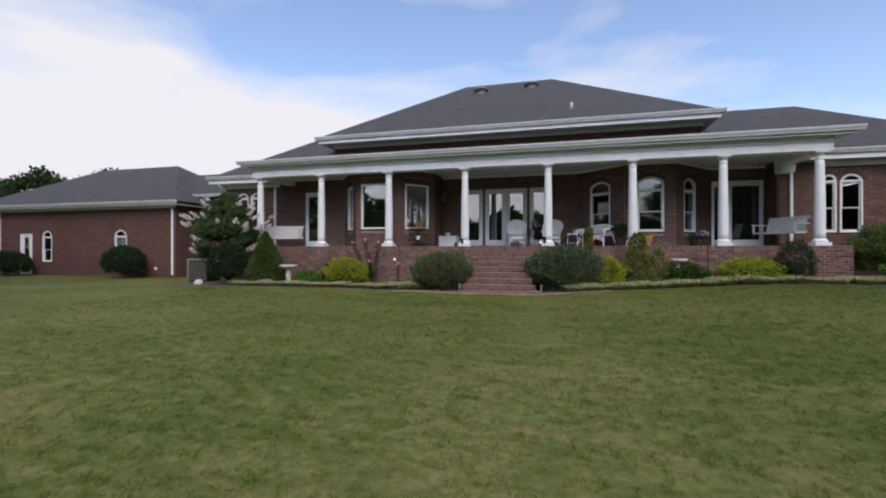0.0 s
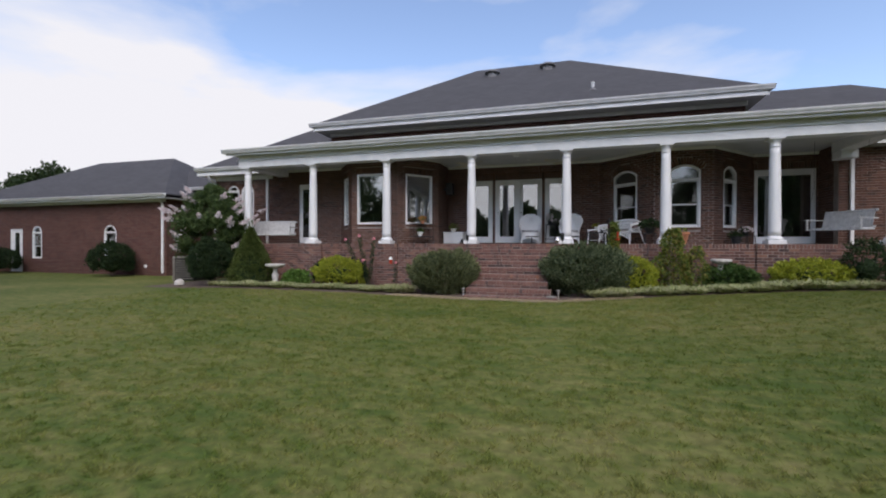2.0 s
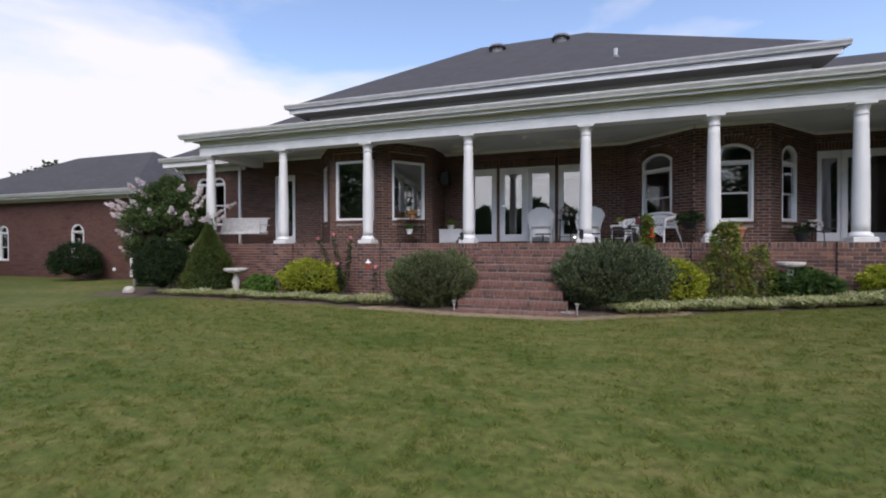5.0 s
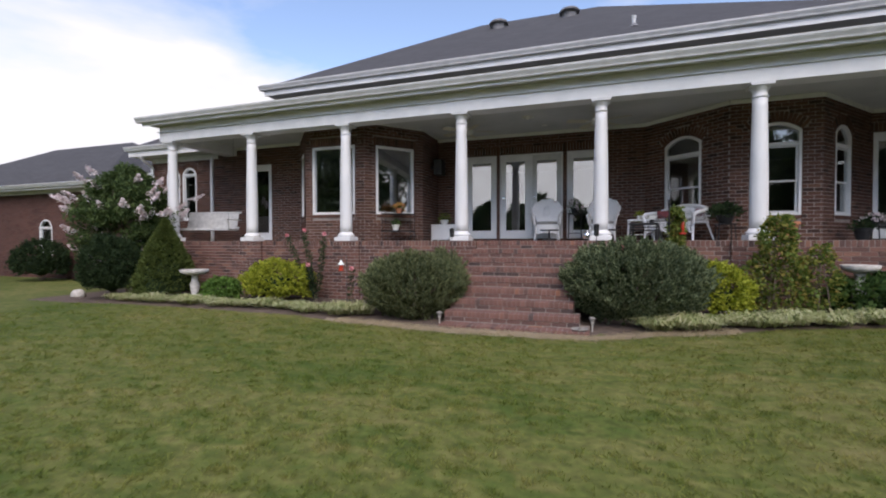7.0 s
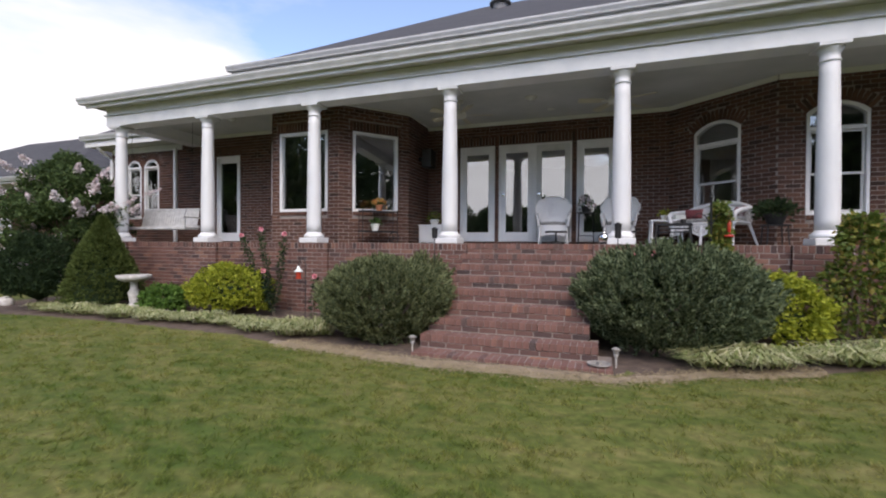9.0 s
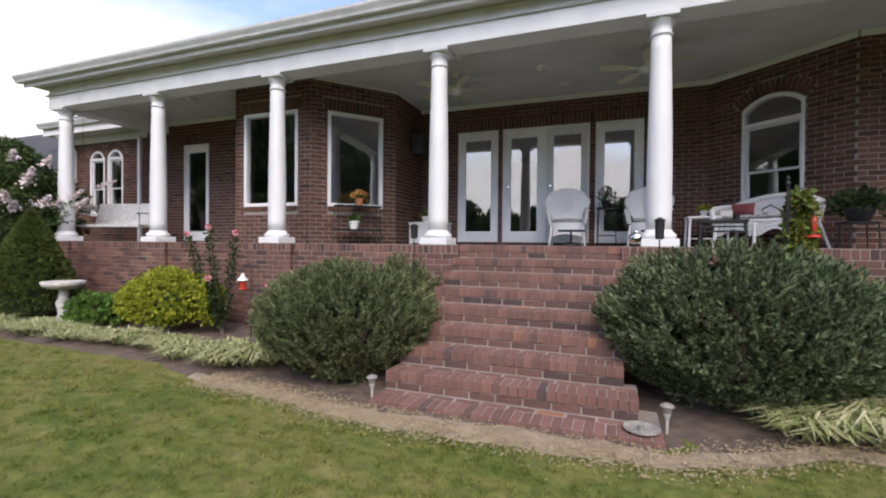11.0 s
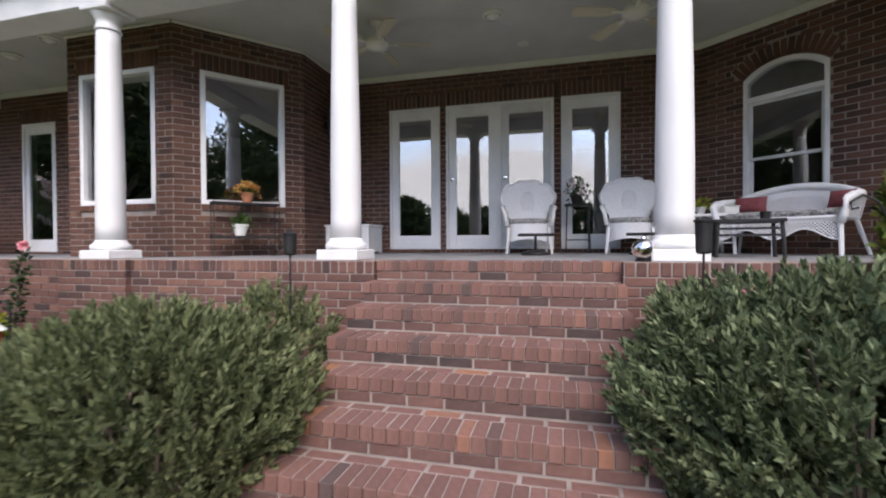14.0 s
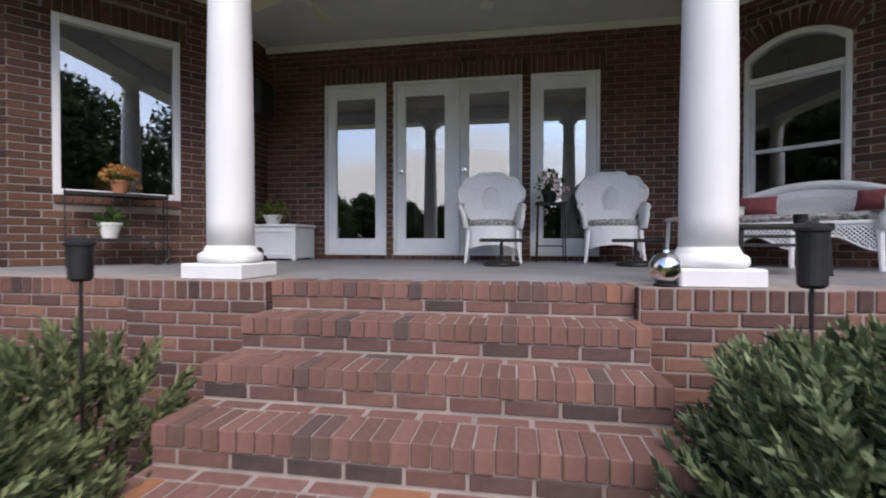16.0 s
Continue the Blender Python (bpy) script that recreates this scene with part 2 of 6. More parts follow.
def lawn_material(name, blades):
    """Patchy turf by place; single blades differ a little on top."""
    m, nt, b = material(name, 0.9, 0, 0.15)
    co = nt.nodes.new("ShaderNodeTexCoord")
    mp = nt.nodes.new("ShaderNodeMapping")
    mp.inputs["Scale"].default_value = (0.8, 1.6, 1.0)
    mp.inputs["Rotation"].default_value = (0, 0, 0.5)
    big = nt.nodes.new("ShaderNodeTexNoise")
    big.inputs["Scale"].default_value, big.inputs["Detail"].default_value, big.inputs["Roughness"].default_value = 0.40, 7, 0.55
    mid = nt.nodes.new("ShaderNodeTexNoise")
    mid.inputs["Scale"].default_value, mid.inputs["Detail"].default_value, mid.inputs["Distortion"].default_value = 4.5, 7, 0.8
    mf = nt.nodes.new("ShaderNodeMix")
    mf.inputs["Factor"].default_value = 0.52
    r1 = nt.nodes.new("ShaderNodeValToRGB")
    e = r1.color_ramp.elements
    e[0].position, e[0].color = 0.38, (0.052, 0.076, 0.015, 1)
    e[1].position, e[1].color = 0.66, (0.138, 0.124, 0.044, 1)
    e.new(0.48).color = (0.076, 0.090, 0.021, 1)
    e.new(0.55).color = (0.101, 0.106, 0.029, 1)
    r2 = nt.nodes.new("ShaderNodeMapRange")
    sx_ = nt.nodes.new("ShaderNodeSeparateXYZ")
    thick = nt.nodes.new("ShaderNodeMapRange")  # turf colour scaled darker to the east: a fall-off in light painted in
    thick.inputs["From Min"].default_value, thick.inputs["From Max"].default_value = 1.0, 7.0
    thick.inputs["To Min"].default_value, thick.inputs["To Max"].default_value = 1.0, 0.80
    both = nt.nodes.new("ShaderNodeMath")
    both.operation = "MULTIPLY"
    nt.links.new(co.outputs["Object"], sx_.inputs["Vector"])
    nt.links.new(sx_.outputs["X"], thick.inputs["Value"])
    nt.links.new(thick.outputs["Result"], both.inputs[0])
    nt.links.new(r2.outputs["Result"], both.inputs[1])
    mx = nt.nodes.new("ShaderNodeVectorMath")
    mx.operation = "SCALE"
    nt.links.new(co.outputs["Object"], mp.inputs["Vector"])
    nt.links.new(mp.outputs["Vector"], big.inputs["Vector"])
    nt.links.new(mp.outputs["Vector"], mid.inputs["Vector"])
    nt.links.new(big.outputs["Fac"], mf.inputs["A"])
    nt.links.new(mid.outputs["Fac"], mf.inputs["B"])
    nt.links.new(mf.outputs["Result"], r1.inputs["Fac"])
    if blades:
        r2.inputs["To Min"].default_value, r2.inputs["To Max"].default_value = 2.0, 3.0
        nt.links.new(nt.nodes.new("ShaderNodeNewGeometry").outputs["Random Per Island"], r2.inputs["Value"])
    else:
        fine = nt.nodes.new("ShaderNodeTexNoise")
        fine.inputs["Scale"].default_value, fine.inputs["Detail"].default_value = 17, 7
        bp = nt.nodes.new("ShaderNodeBump")
        bp.inputs["Strength"].default_value, bp.inputs["Distance"].default_value = 0.25, 0.01
        r2.inputs["From Min"].default_value, r2.inputs["From Max"].default_value = 0.25, 0.75
        r2.inputs["To Min"].default_value, r2.inputs["To Max"].default_value = 0.80, 1.70
        nt.links.new(co.outputs["Object"], fine.inputs["Vector"])
        nt.links.new(fine.outputs["Fac"], r2.inputs["Value"])
        nt.links.new(fine.outputs["Fac"], bp.inputs["Height"])
        nt.links.new(bp.outputs["Normal"], b.inputs["Normal"])
    nt.links.new(r1.outputs["Color"], mx.inputs[0])
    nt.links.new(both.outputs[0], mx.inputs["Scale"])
    nt.links.new(mx.outputs["Vector"], b.inputs["Base Color"])
    if blades:
        tr = nt.nodes.new("ShaderNodeBsdfTranslucent")
        mix = nt.nodes.new("ShaderNodeMixShader")
        mix.inputs["Fac"].default_value = 0.5
        nt.links.new(mx.outputs["Vector"], tr.inputs["Color"])
        nt.links.new(b.outputs["BSDF"], mix.inputs[1])
        nt.links.new(tr.outputs["BSDF"], mix.inputs[2])
        nt.links.new(mix.outputs["Shader"], nt.nodes["Material Output"].inputs["Surface"])
    return m


def far_brick_material():
    """Brick courses on walls that stay far off; reads x (or y) and height."""
    m, nt, b = material("far_brickwork", 0.9, 0, 0.2)
    co = nt.nodes.new("ShaderNodeTexCoord")
    sp = nt.nodes.new("ShaderNodeSeparateXYZ")
    ad = nt.nodes.new("ShaderNodeMath")
    ad.operation = "ADD"
    cb = nt.nodes.new("ShaderNodeCombineXYZ")
    bt = nt.nodes.new("ShaderNodeTexBrick")
    bt.inputs["Scale"].default_value = 1.0
    bt.inputs["Brick Width"].default_value, bt.inputs["Row Height"].default_value = 0.203, 0.0677
    bt.inputs["Mortar Size"].default_value = 0.006
    bt.inputs["Color1"].default_value = (0.078, 0.036, 0.030, 1)
    bt.inputs["Color2"].default_value = (0.128, 0.058, 0.045, 1)
    bt.inputs["Mortar"].default_value = (0.155, 0.115, 0.10, 1)
    bt.inputs["Bias"].default_value = -0.1
    nz = nt.nodes.new("ShaderNodeTexNoise")
    nz.inputs["Scale"].default_value, nz.inputs["Detail"].default_value = 0.9, 5
    mr = nt.nodes.new("ShaderNodeMapRange")
    mr.inputs["To Min"].default_value, mr.inputs["To Max"].default_value = 0.75, 1.25
    mx = nt.nodes.new("ShaderNodeVectorMath")
    mx.operation = "SCALE"
    bp = nt.nodes.new("ShaderNodeBump")
    bp.invert = True
    bp.inputs["Strength"].default_value, bp.inputs["Distance"].default_value = 0.6, 0.006
    nt.links.new(co.outputs["Object"], sp.inputs["Vector"])
    nt.links.new(sp.outputs["X"], ad.inputs[0])
    nt.links.new(sp.outputs["Y"], ad.inputs[1])
    nt.links.new(ad.outputs[0], cb.inputs["X"])
    nt.links.new(sp.outputs["Z"], cb.inputs["Y"])
    nt.links.new(cb.outputs["Vector"], bt.inputs["Vector"])
    nt.links.new(co.outputs["Object"], nz.inputs["Vector"])
    nt.links.new(nz.outputs["Fac"], mr.inputs["Value"])
    nt.links.new(bt.outputs["Color"], mx.inputs[0])
    nt.links.new(mr.outputs["Result"], mx.inputs["Scale"])
    nt.links.new(mx.outputs["Vector"], b.inputs["Base Color"])
    nt.links.new(bt.outputs["Fac"], bp.inputs["Height"])
    nt.links.new(bp.outputs["Normal"], b.inputs["Normal"])
    return m


def shingle_material():
    m, nt, b = material("asphalt_shingles", 0.92, 0, 0.2)
    co = nt.nodes.new("ShaderNodeTexCoord")
    sp = nt.nodes.new("ShaderNodeSeparateXYZ")
    ad = nt.nodes.new("ShaderNodeMath")
    ad.operation = "ADD"
    cb = nt.nodes.new("ShaderNodeCombineXYZ")
    bt = nt.nodes.new("ShaderNodeTexBrick")
    bt.inputs["Scale"].default_value = 1.0
    bt.inputs["Brick Width"].default_value, bt.inputs["Row Height"].default_value = 0.30, 0.068
    bt.inputs["Mortar Size"].default_value = 0.004
    bt.inputs["Color1"].default_value = (0.068, 0.066, 0.068, 1)
    bt.inputs["Color2"].default_value = (0.082, 0.080, 0.082, 1)
    bt.inputs["Mortar"].default_value = (0.055, 0.055, 0.058, 1)
    nz = nt.nodes.new("ShaderNodeTexNoise")
    nz.inputs["Scale"].default_value, nz.inputs["Detail"].default_value = 1.4, 9
    mr = nt.nodes.new("ShaderNodeMapRange")
    mr.inputs["To Min"].default_value, mr.inputs["To Max"].default_value = 0.88, 1.12
    mx = nt.nodes.new("ShaderNodeVectorMath")
    mx.operation = "SCALE"
    nt.links.new(co.outputs["Object"], sp.inputs["Vector"])
    nt.links.new(sp.outputs["X"], ad.inputs[0])
    nt.links.new(sp.outputs["Y"], ad.inputs[1])
    nt.links.new(ad.outputs[0], cb.inputs["X"])
    nt.links.new(sp.outputs["Z"], cb.inputs["Y"])
    nt.links.new(cb.outputs["Vector"], bt.inputs["Vector"])
    nt.links.new(co.outputs["Object"], nz.inputs["Vector"])
    nt.links.new(nz.outputs["Fac"], mr.inputs["Value"])
    nt.links.new(bt.outputs["Color"], mx.inputs[0])
    nt.links.new(mr.outputs["Result"], mx.inputs["Scale"])
    nt.links.new(mx.outputs["Vector"], b.inputs["Base Color"])
    return m


def glass_material(name="window_glass", ior=3.1):
    m, nt, b = material(name, 0.0, 0, 0.5)
    b.inputs["Base Color"].default_value = (0.80, 0.86, 0.88, 1)
    b.inputs["Transmission Weight"].default_value = 1.0
    b.inputs["IOR"].default_value = ior
    return m


def lamp_material(name, colour, strength):
    m, nt, b = material(name, 0.4)
    b.inputs["Base Color"].default_value = (*colour, 1)
    b.inputs["Emission Color"].default_value = (*colour, 1)
    b.inputs["Emission Strength"].default_value = strength
    return m


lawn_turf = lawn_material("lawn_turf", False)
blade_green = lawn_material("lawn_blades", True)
far_brick = far_brick_material()
shingles = shingle_material()
glass = glass_material()
sash_glass = glass_material("sash_glass", 2.0)
stained_brick = plain("stained_brick", (0.035, 0.028, 0.027), (0.085, 0.055, 0.048), 14, 0.9)
weathered_metal = plain("weathered_metal", (0.16, 0.15, 0.13), (0.32, 0.30, 0.27), 20, 0.7)
warm_lamp = lamp_material("warm_lamp", (1.0, 0.75, 0.35), 3.0)


# ---- building tools ----
class Geo:
    """Collects faces for one mesh."""

    def __init__(self):
        self.v, self.f = [], []

    def add(self, verts, faces):
        n = len(self.v)
        self.v += [tuple(p) for p in verts]
        self.f += [tuple(n + i for i in f) for f in faces]
        return self

    def box(self, x0, x1, y0, y1, z0, z1, bev=0.0, m=None):
        if bev <= 0:
            vs = [(x, y, z) for z in (z0, z1) for y in (y0, y1) for x in (x0, x1)]
            fs = [(0, 2, 3, 1), (4, 5, 7, 6), (0, 1, 5, 4), (2, 6, 7, 3), (0, 4, 6, 2), (1, 3, 7, 5)]
        else:
            b = min(bev, (x1 - x0) * 0.45, (y1 - y0) * 0.45, (z1 - z0) * 0.45)
            vs, idx = [], {}
            for iz, (z, sz) in enumerate(((z0, 1), (z1, -1))):
                for iy, (y, sy_) in enumerate(((y0, 1), (y1, -1))):
                    for ix, (x, sx_) in enumerate(((x0, 1), (x1, -1))):
                        for a in range(3):
                            idx[ix, iy, iz, a] = len(vs)
                            vs.append((x + (0 if a == 0 else b * sx_), y + (0 if a == 1 else b * sy_), z + (0 if a == 2 else b * sz)))
            g = lambda ix, iy, iz, a: idx[ix, iy, iz, a]
            fs = []
            for i in (0, 1):
                q = [g(i, 0, 0, 0), g(i, 1, 0, 0), g(i, 1, 1, 0), g(i, 0, 1, 0)]
                fs.append(tuple(q if i else q[::-1]))
                q = [g(0, i, 0, 1), g(1, i, 0, 1), g(1, i, 1, 1), g(0, i, 1, 1)]
                fs.append(tuple(q[::-1] if i else q))
                q = [g(0, 0, i, 2), g(1, 0, i, 2), g(1, 1, i, 2), g(0, 1, i, 2)]
                fs.append(tuple(q if i else q[::-1]))
            for i in (0, 1):
                for j in (0, 1):
                    fs.append((g(i, j, 0, 0), g(i, j, 1, 0), g(i, j, 1, 1), g(i, j, 0, 1)))
                    fs.append((g(i, 0, j, 0), g(i, 1, j, 0), g(i, 1, j, 2), g(i, 0, j, 2)))
                    fs.append((g(0, i, j, 1), g(1, i, j, 1), g(1, i, j, 2), g(0, i, j, 2)))
                    for k in (0, 1):
                        fs.append((g(i, j, k, 0), g(i, j, k, 1), g(i, j, k, 2)))
        if m is not None:
            vs = [tuple(m @ Vector(p)) for p in vs]
        return self.add(vs, fs)

    def lathe(self, profile, seg=24, x=0.0, y=0.0, z=0.0, m=None, sx=1.0, sy=1.0):
        vs, fs = [], []
        for r, h in profile:
            for k in range(seg):
                a = 2 * math.pi * k / seg
                vs.append((x + r * math.cos(a) * sx, y + r * math.sin(a) * sy, z + h))
        n = len(profile)
        for i in range(n - 1):
            for k in range(seg):
                k2 = (k + 1) % seg
                fs.append((i * seg + k, i * seg + k2, (i + 1) * seg + k2, (i + 1) * seg + k))
        fs.append(tuple(range(seg))[::-1])
        fs.append(tuple((n - 1) * seg + k for k in range(seg)))
        if m is not None:
            vs = [tuple(m @ Vector(p)) for p in vs]
        return self.add(vs, fs)

    def tube(self, pts, r, seg=8, r_end=None):
        pts = [Vector(p) for p in pts]
        vs, fs, n = [], [], len(pts)
        for i, p in enumerate(pts):
            d = (pts[min(i + 1, n - 1)] - pts[max(i - 1, 0)]).normalized()
            u = d.cross(Vector((0, 0, 1)) if abs(d.z) < 0.9 else Vector((1, 0, 0))).normalized()
            w = d.cross(u)
            rr = r if r_end is None else r + (r_end - r) * i / (n - 1)
            for k in range(seg):
                a = 2 * math.pi * k / seg
                vs.append(tuple(p + (u * math.cos(a) + w * math.sin(a)) * rr))
        for i in range(n - 1):
            for k in range(seg):
                k2 = (k + 1) % seg
                fs.append((i * seg + k, i * seg + k2, (i + 1) * seg + k2, (i + 1) * seg + k))
        fs.append(tuple(range(seg))[::-1])
        fs.append(tuple((n - 1) * seg + k for k in range(seg)))
        return self.add(vs, fs)

    def prism(self, poly, z0, z1):
        n = len(poly)
        vs = [(x, y, z0) for x, y in poly] + [(x, y, z1) for x, y in poly]
        fs = [tuple(range(n))[::-1], tuple(range(n, 2 * n))]
        fs += [(i, (i + 1) % n, n + (i + 1) % n, n + i) for i in range(n)]
        return self.add(vs, fs)

    def slab_xz(self, poly, y0, y1):
        """A plate drawn in x and z, from y0 to y1."""
        n = len(poly)
        vs = [(x, y0, z) for x, z in poly] + [(x, y1, z) for x, z in poly]
        fs = [tuple(range(n)), tuple(range(n, 2 * n))[::-1]]
        fs += [((i + 1) % n, i, n + i, n + (i + 1) % n) for i in range(n)]
        return self.add(vs, fs)

    def data(self, name, mat, smooth=False):
        me = bpy.data.meshes.new(name)
        me.from_pydata(self.v, [], self.f)
        me.materials.append(mat)
        if smooth:
            me.polygons.foreach_set("use_smooth", [True] * len(me.polygons))
        me.update()
        return me


def part(name, geo, mat, parent=None, label="", category="", group="", kind="", m=None, smooth=False):
    """Links one mesh, under a thing or a part where one is given."""
    me = geo if isinstance(geo, bpy.types.Mesh) else geo.data(name, mat, smooth)
    ob = new(name, me)
    if parent is not None:
        ob.parent = parent
    if m is not None:
        ob.matrix_basis = m
    return tagged(ob, label, category, group, kind)


def thing(name, m, label, category, group="", kind=""):
    ob = new(name)
    ob.empty_display_size = 0.2
    ob.matrix_basis = m
    return tagged(ob, label, category, group, kind)


def quads_mesh(name, verts, mat):
    """A mesh of loose quads out of an array of their corners."""
    n = len(verts) // 4
    me = bpy.data.meshes.new(name)
    me.vertices.add(4 * n)
    me.vertices.foreach_set("co", np.asarray(verts, dtype=np.float32).ravel())
    me.loops.add(4 * n)
    me.loops.foreach_set("vertex_index", np.arange(4 * n, dtype=np.int32))
    me.polygons.add(n)
    me.polygons.foreach_set("loop_start", np.arange(0, 4 * n, 4, dtype=np.int32))
    me.materials.append(mat)
    me.update(calc_edges=True)
    return me


def unit(a):
    return a / np.maximum(np.linalg.norm(a, axis=1, keepdims=True), 1e-6)


def leaf_quads(base, direction, length, width, rng):
    """A pointed leaf on each base point, along its direction."""
    d = unit(direction)
    side = unit(np.cross(d, unit(rng.normal(size=d.shape))))
    l, w = length[:, None], width[:, None]
    mid = base + d * l * 0.45
    out = np.stack([base, mid + side * w * 0.5, base + d * l, mid - side * w * 0.5], axis=1)
    return out.reshape(-1, 3)


def ground_z(x, y):
    rise = min(max((y - 2.0) / 10.8, 0.0), 1.0)
    rise = rise * rise * (3 - 2 * rise)
    side = min(max((x + 14.0) / 6.0, 0.0), 1.0)
    east = min(max((x - 0.5) / 5.5, 0.0), 1.0)
    return 0.10 + rise * (0.08 + 0.15 * side + 0.30 * east)


# ---- ground ----
def ground():
    xs = sorted(set([-400, -200, -120, -80, -60, -45] + [x * 1.0 for x in range(-36, 25)] + [30, 40, 60, 90, 140, 220, 400]))
    ys = sorted(set([-400, -220, -130, -80, -50, -30, -20, -12] + [y * 0.6 for y in range(-12, 40)] + [30, 40, 60, 90, 140, 220, 400]))
    g = Geo()
    g.v = [(x, y, ground_z(x, y)) for y in ys for x in xs]
    n = len(xs)
    g.f = [(j * n + i, j * n + i + 1, (j + 1) * n + i + 1, (j + 1) * n + i) for j in range(len(ys) - 1) for i in range(n - 1)]
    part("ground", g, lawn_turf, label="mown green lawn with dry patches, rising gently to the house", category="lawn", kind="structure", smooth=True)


ground()


def edge_y(x):
    """Where the lawn ends and the planting bed begins."""
    pts = [(-11.2, 13.1), (-9.5, 12.95), (-7.0, 12.98), (-4.5, 12.92), (-2.6, 12.62), (-1.3, 12.45), (0.4, 12.50), (1.5, 12.9), (3.0, 13.35), (5.0, 13.75), (9.5, 14.0)]
    for (xa, ya), (xb, yb) in zip(pts, pts[1:]):
        if x <= xb:
            k = max(0.0, (x - xa) / (xb - xa))
            k = k * k * (3 - 2 * k)
            return ya + (yb - ya) * k
    return pts[-1][1]


def bed():
    g = Geo()
    rng = random.Random(4)
    xs = [-11.4 + i * 0.1 for i in range(211)]
    rows = [0, 0.05, 0.12, 0.3, 0.7, 1.2, 2.6]
    for j, d in enumerate(rows):
        for x in xs:
            y = edge_y(x) + d + (0.03 * math.sin(x * 7) if j == 0 else 0)
            lift = (-0.03, 0.0, 0.008, 0.014, 0.018, 0.022, 0.025)[j] + (0 if j in (0, 6) else rng.uniform(-0.008, 0.008))
            g.v.append((x, y, ground_z(x, min(y, 13)) + lift))
    n = len(xs)
    g.f = [(j * n + i, j * n + i + 1, (j + 1) * n + i + 1, (j + 1) * n + i) for j in range(len(rows) - 1) for i in range(n - 1)]
    part("planting_bed", g, soil, label="brown mulched soil bed along the porch wall", category="planting bed", kind="structure", smooth=True)
    s = Geo()
    e = Geo()
    fx = [-3.4 + i * 0.05 for i in range(113)]
    for j, d in enumerate((-0.05, 0.03, 0.16, 0.30)):
        for x in fx:
            wide = 0.45 + 0.55 * math.exp(-((x + 0.4) / 1.3) ** 2)
            y = edge_y(x) + d * (wide if j > 1 else 1) + 0.02 * math.sin(x * 11) + rng.uniform(-0.015, 0.015)
            e.v.append((x, y, ground_z(x, min(y, 13)) + (-0.02, 0.014, 0.026, 0.004)[j]))
    n = len(fx)
    e.f = [(j * n + i, j * n + i + 1, (j + 1) * n + i + 1, (j + 1) * n + i) for j in range(3) for i in range(n - 1)]
    part("bare_edge", e, dry_soil, label="strip of bare sandy soil and dead grass before the steps", category="bare soil", kind="structure", smooth=True)
    for _ in range(15000):
        x = rng.uniform(-3.2, 2.2)
        y = edge_y(x) + rng.gauss(0.06, 0.10)
        a, l = rng.uniform(0, math.pi), rng.uniform(0.006, 0.020)
        z = ground_z(x, y) + rng.uniform(0.012, 0.032)
        c, q = math.cos(a), math.sin(a)
        s.add([(x - c * l, y - q * l, z), (x - q * 0.003, y + c * 0.003, z + 0.006), (x + c * l, y + q * l, z), (x + q * 0.003, y - c * 0.003, z + 0.003)], [(0, 1, 2, 3)])
    part("dry_grass", s, straw, label="dry straw coloured grass clippings along the bed edge", category="dry grass", kind="stuff")


bed()

# ---- house: plan in metres ----
FLOOR, CEIL, HOUSE_TOP = 1.54, 4.17, 4.30
COURSE, LONG = 0.0677, 0.203
EDGE = 14.86
COLUMNS = [-9.17, -6.80, -4.38, -1.880, 0.605, 2.905, 5.14, 7.31]
house_near = Vector((-0.5, 13.0))
brick_meshes = {}


def brick_mesh(l, h, d, mat):
    key = (round(l, 2), round(h, 3), round(d, 3), mat.name)
    if key not in brick_meshes:
        brick_meshes[key] = Geo().box(-key[0] / 2, key[0] / 2, -d, 0.012, -h / 2, h / 2, 0.004).data("brick", mat)
    return brick_meshes[key]


later = []


def arc_top(u, o):
    """Height of an opening's head at u."""
    u0, u1, z0, z1, rise = o
    if rise <= 0:
        return z1
    w = (u1 - u0) / 2
    rad = (w * w + rise * rise) / (2 * rise)
    k = min(abs(u - (u0 + u1) / 2), w)
    return z1 + math.sqrt(max(rad * rad - k * k, 0)) - (rad - rise)


def wall(name, a, b, z0, z1, openings=(), thick=0.22, label="", bricks=True, parts=300, proud=0.007, mats=None, backing=None, soldier=0.2, cap=False, row0=0):
    """A wall from a to b, its face to the right of the way; openings are (u0, u1, z0, z1, rise of the arch)."""
    a, b = Vector(a), Vector(b)
    length, yaw = (b - a).length, math.atan2(b.y - a.y, b.x - a.x)
    m = Matrix.Translation((a.x, a.y, 0)) @ Matrix.Rotation(yaw, 4, "Z")
    g = Geo()
    ops = sorted(openings)
    u = 0.0
    for o in ops:
        if o[0] > u:
            g.box(u, o[0], 0, thick, z0, z1)
        if o[2] > z0:
            g.box(o[0], o[1], 0, thick, z0, o[2])
        if o[4] <= 0:
            g.box(o[0], o[1], 0, thick, o[3], z1)
        else:
            n = 14
            for k in range(n):
                ua, ub = o[0] + (o[1] - o[0]) * k / n, o[0] + (o[1] - o[0]) * (k + 1) / n
                g.slab_xz([(ua, arc_top(ua, o)), (ub, arc_top(ub, o)), (ub, z1), (ua, z1)], 0, thick)
        u = o[1]
    if u < length:
        g.box(u, length, 0, thick, z0, z1)
    ob = part(name, g, backing or (mortar if bricks else far_brick), m=m, label=label, category="wall", kind="structure")
    if bricks:
        later.append((ob, length, z0, z1, ops, parts, proud, mats or (brick_piece, brick_joined), soldier, a, (b - a).normalized(), cap, row0))
    return ob, m


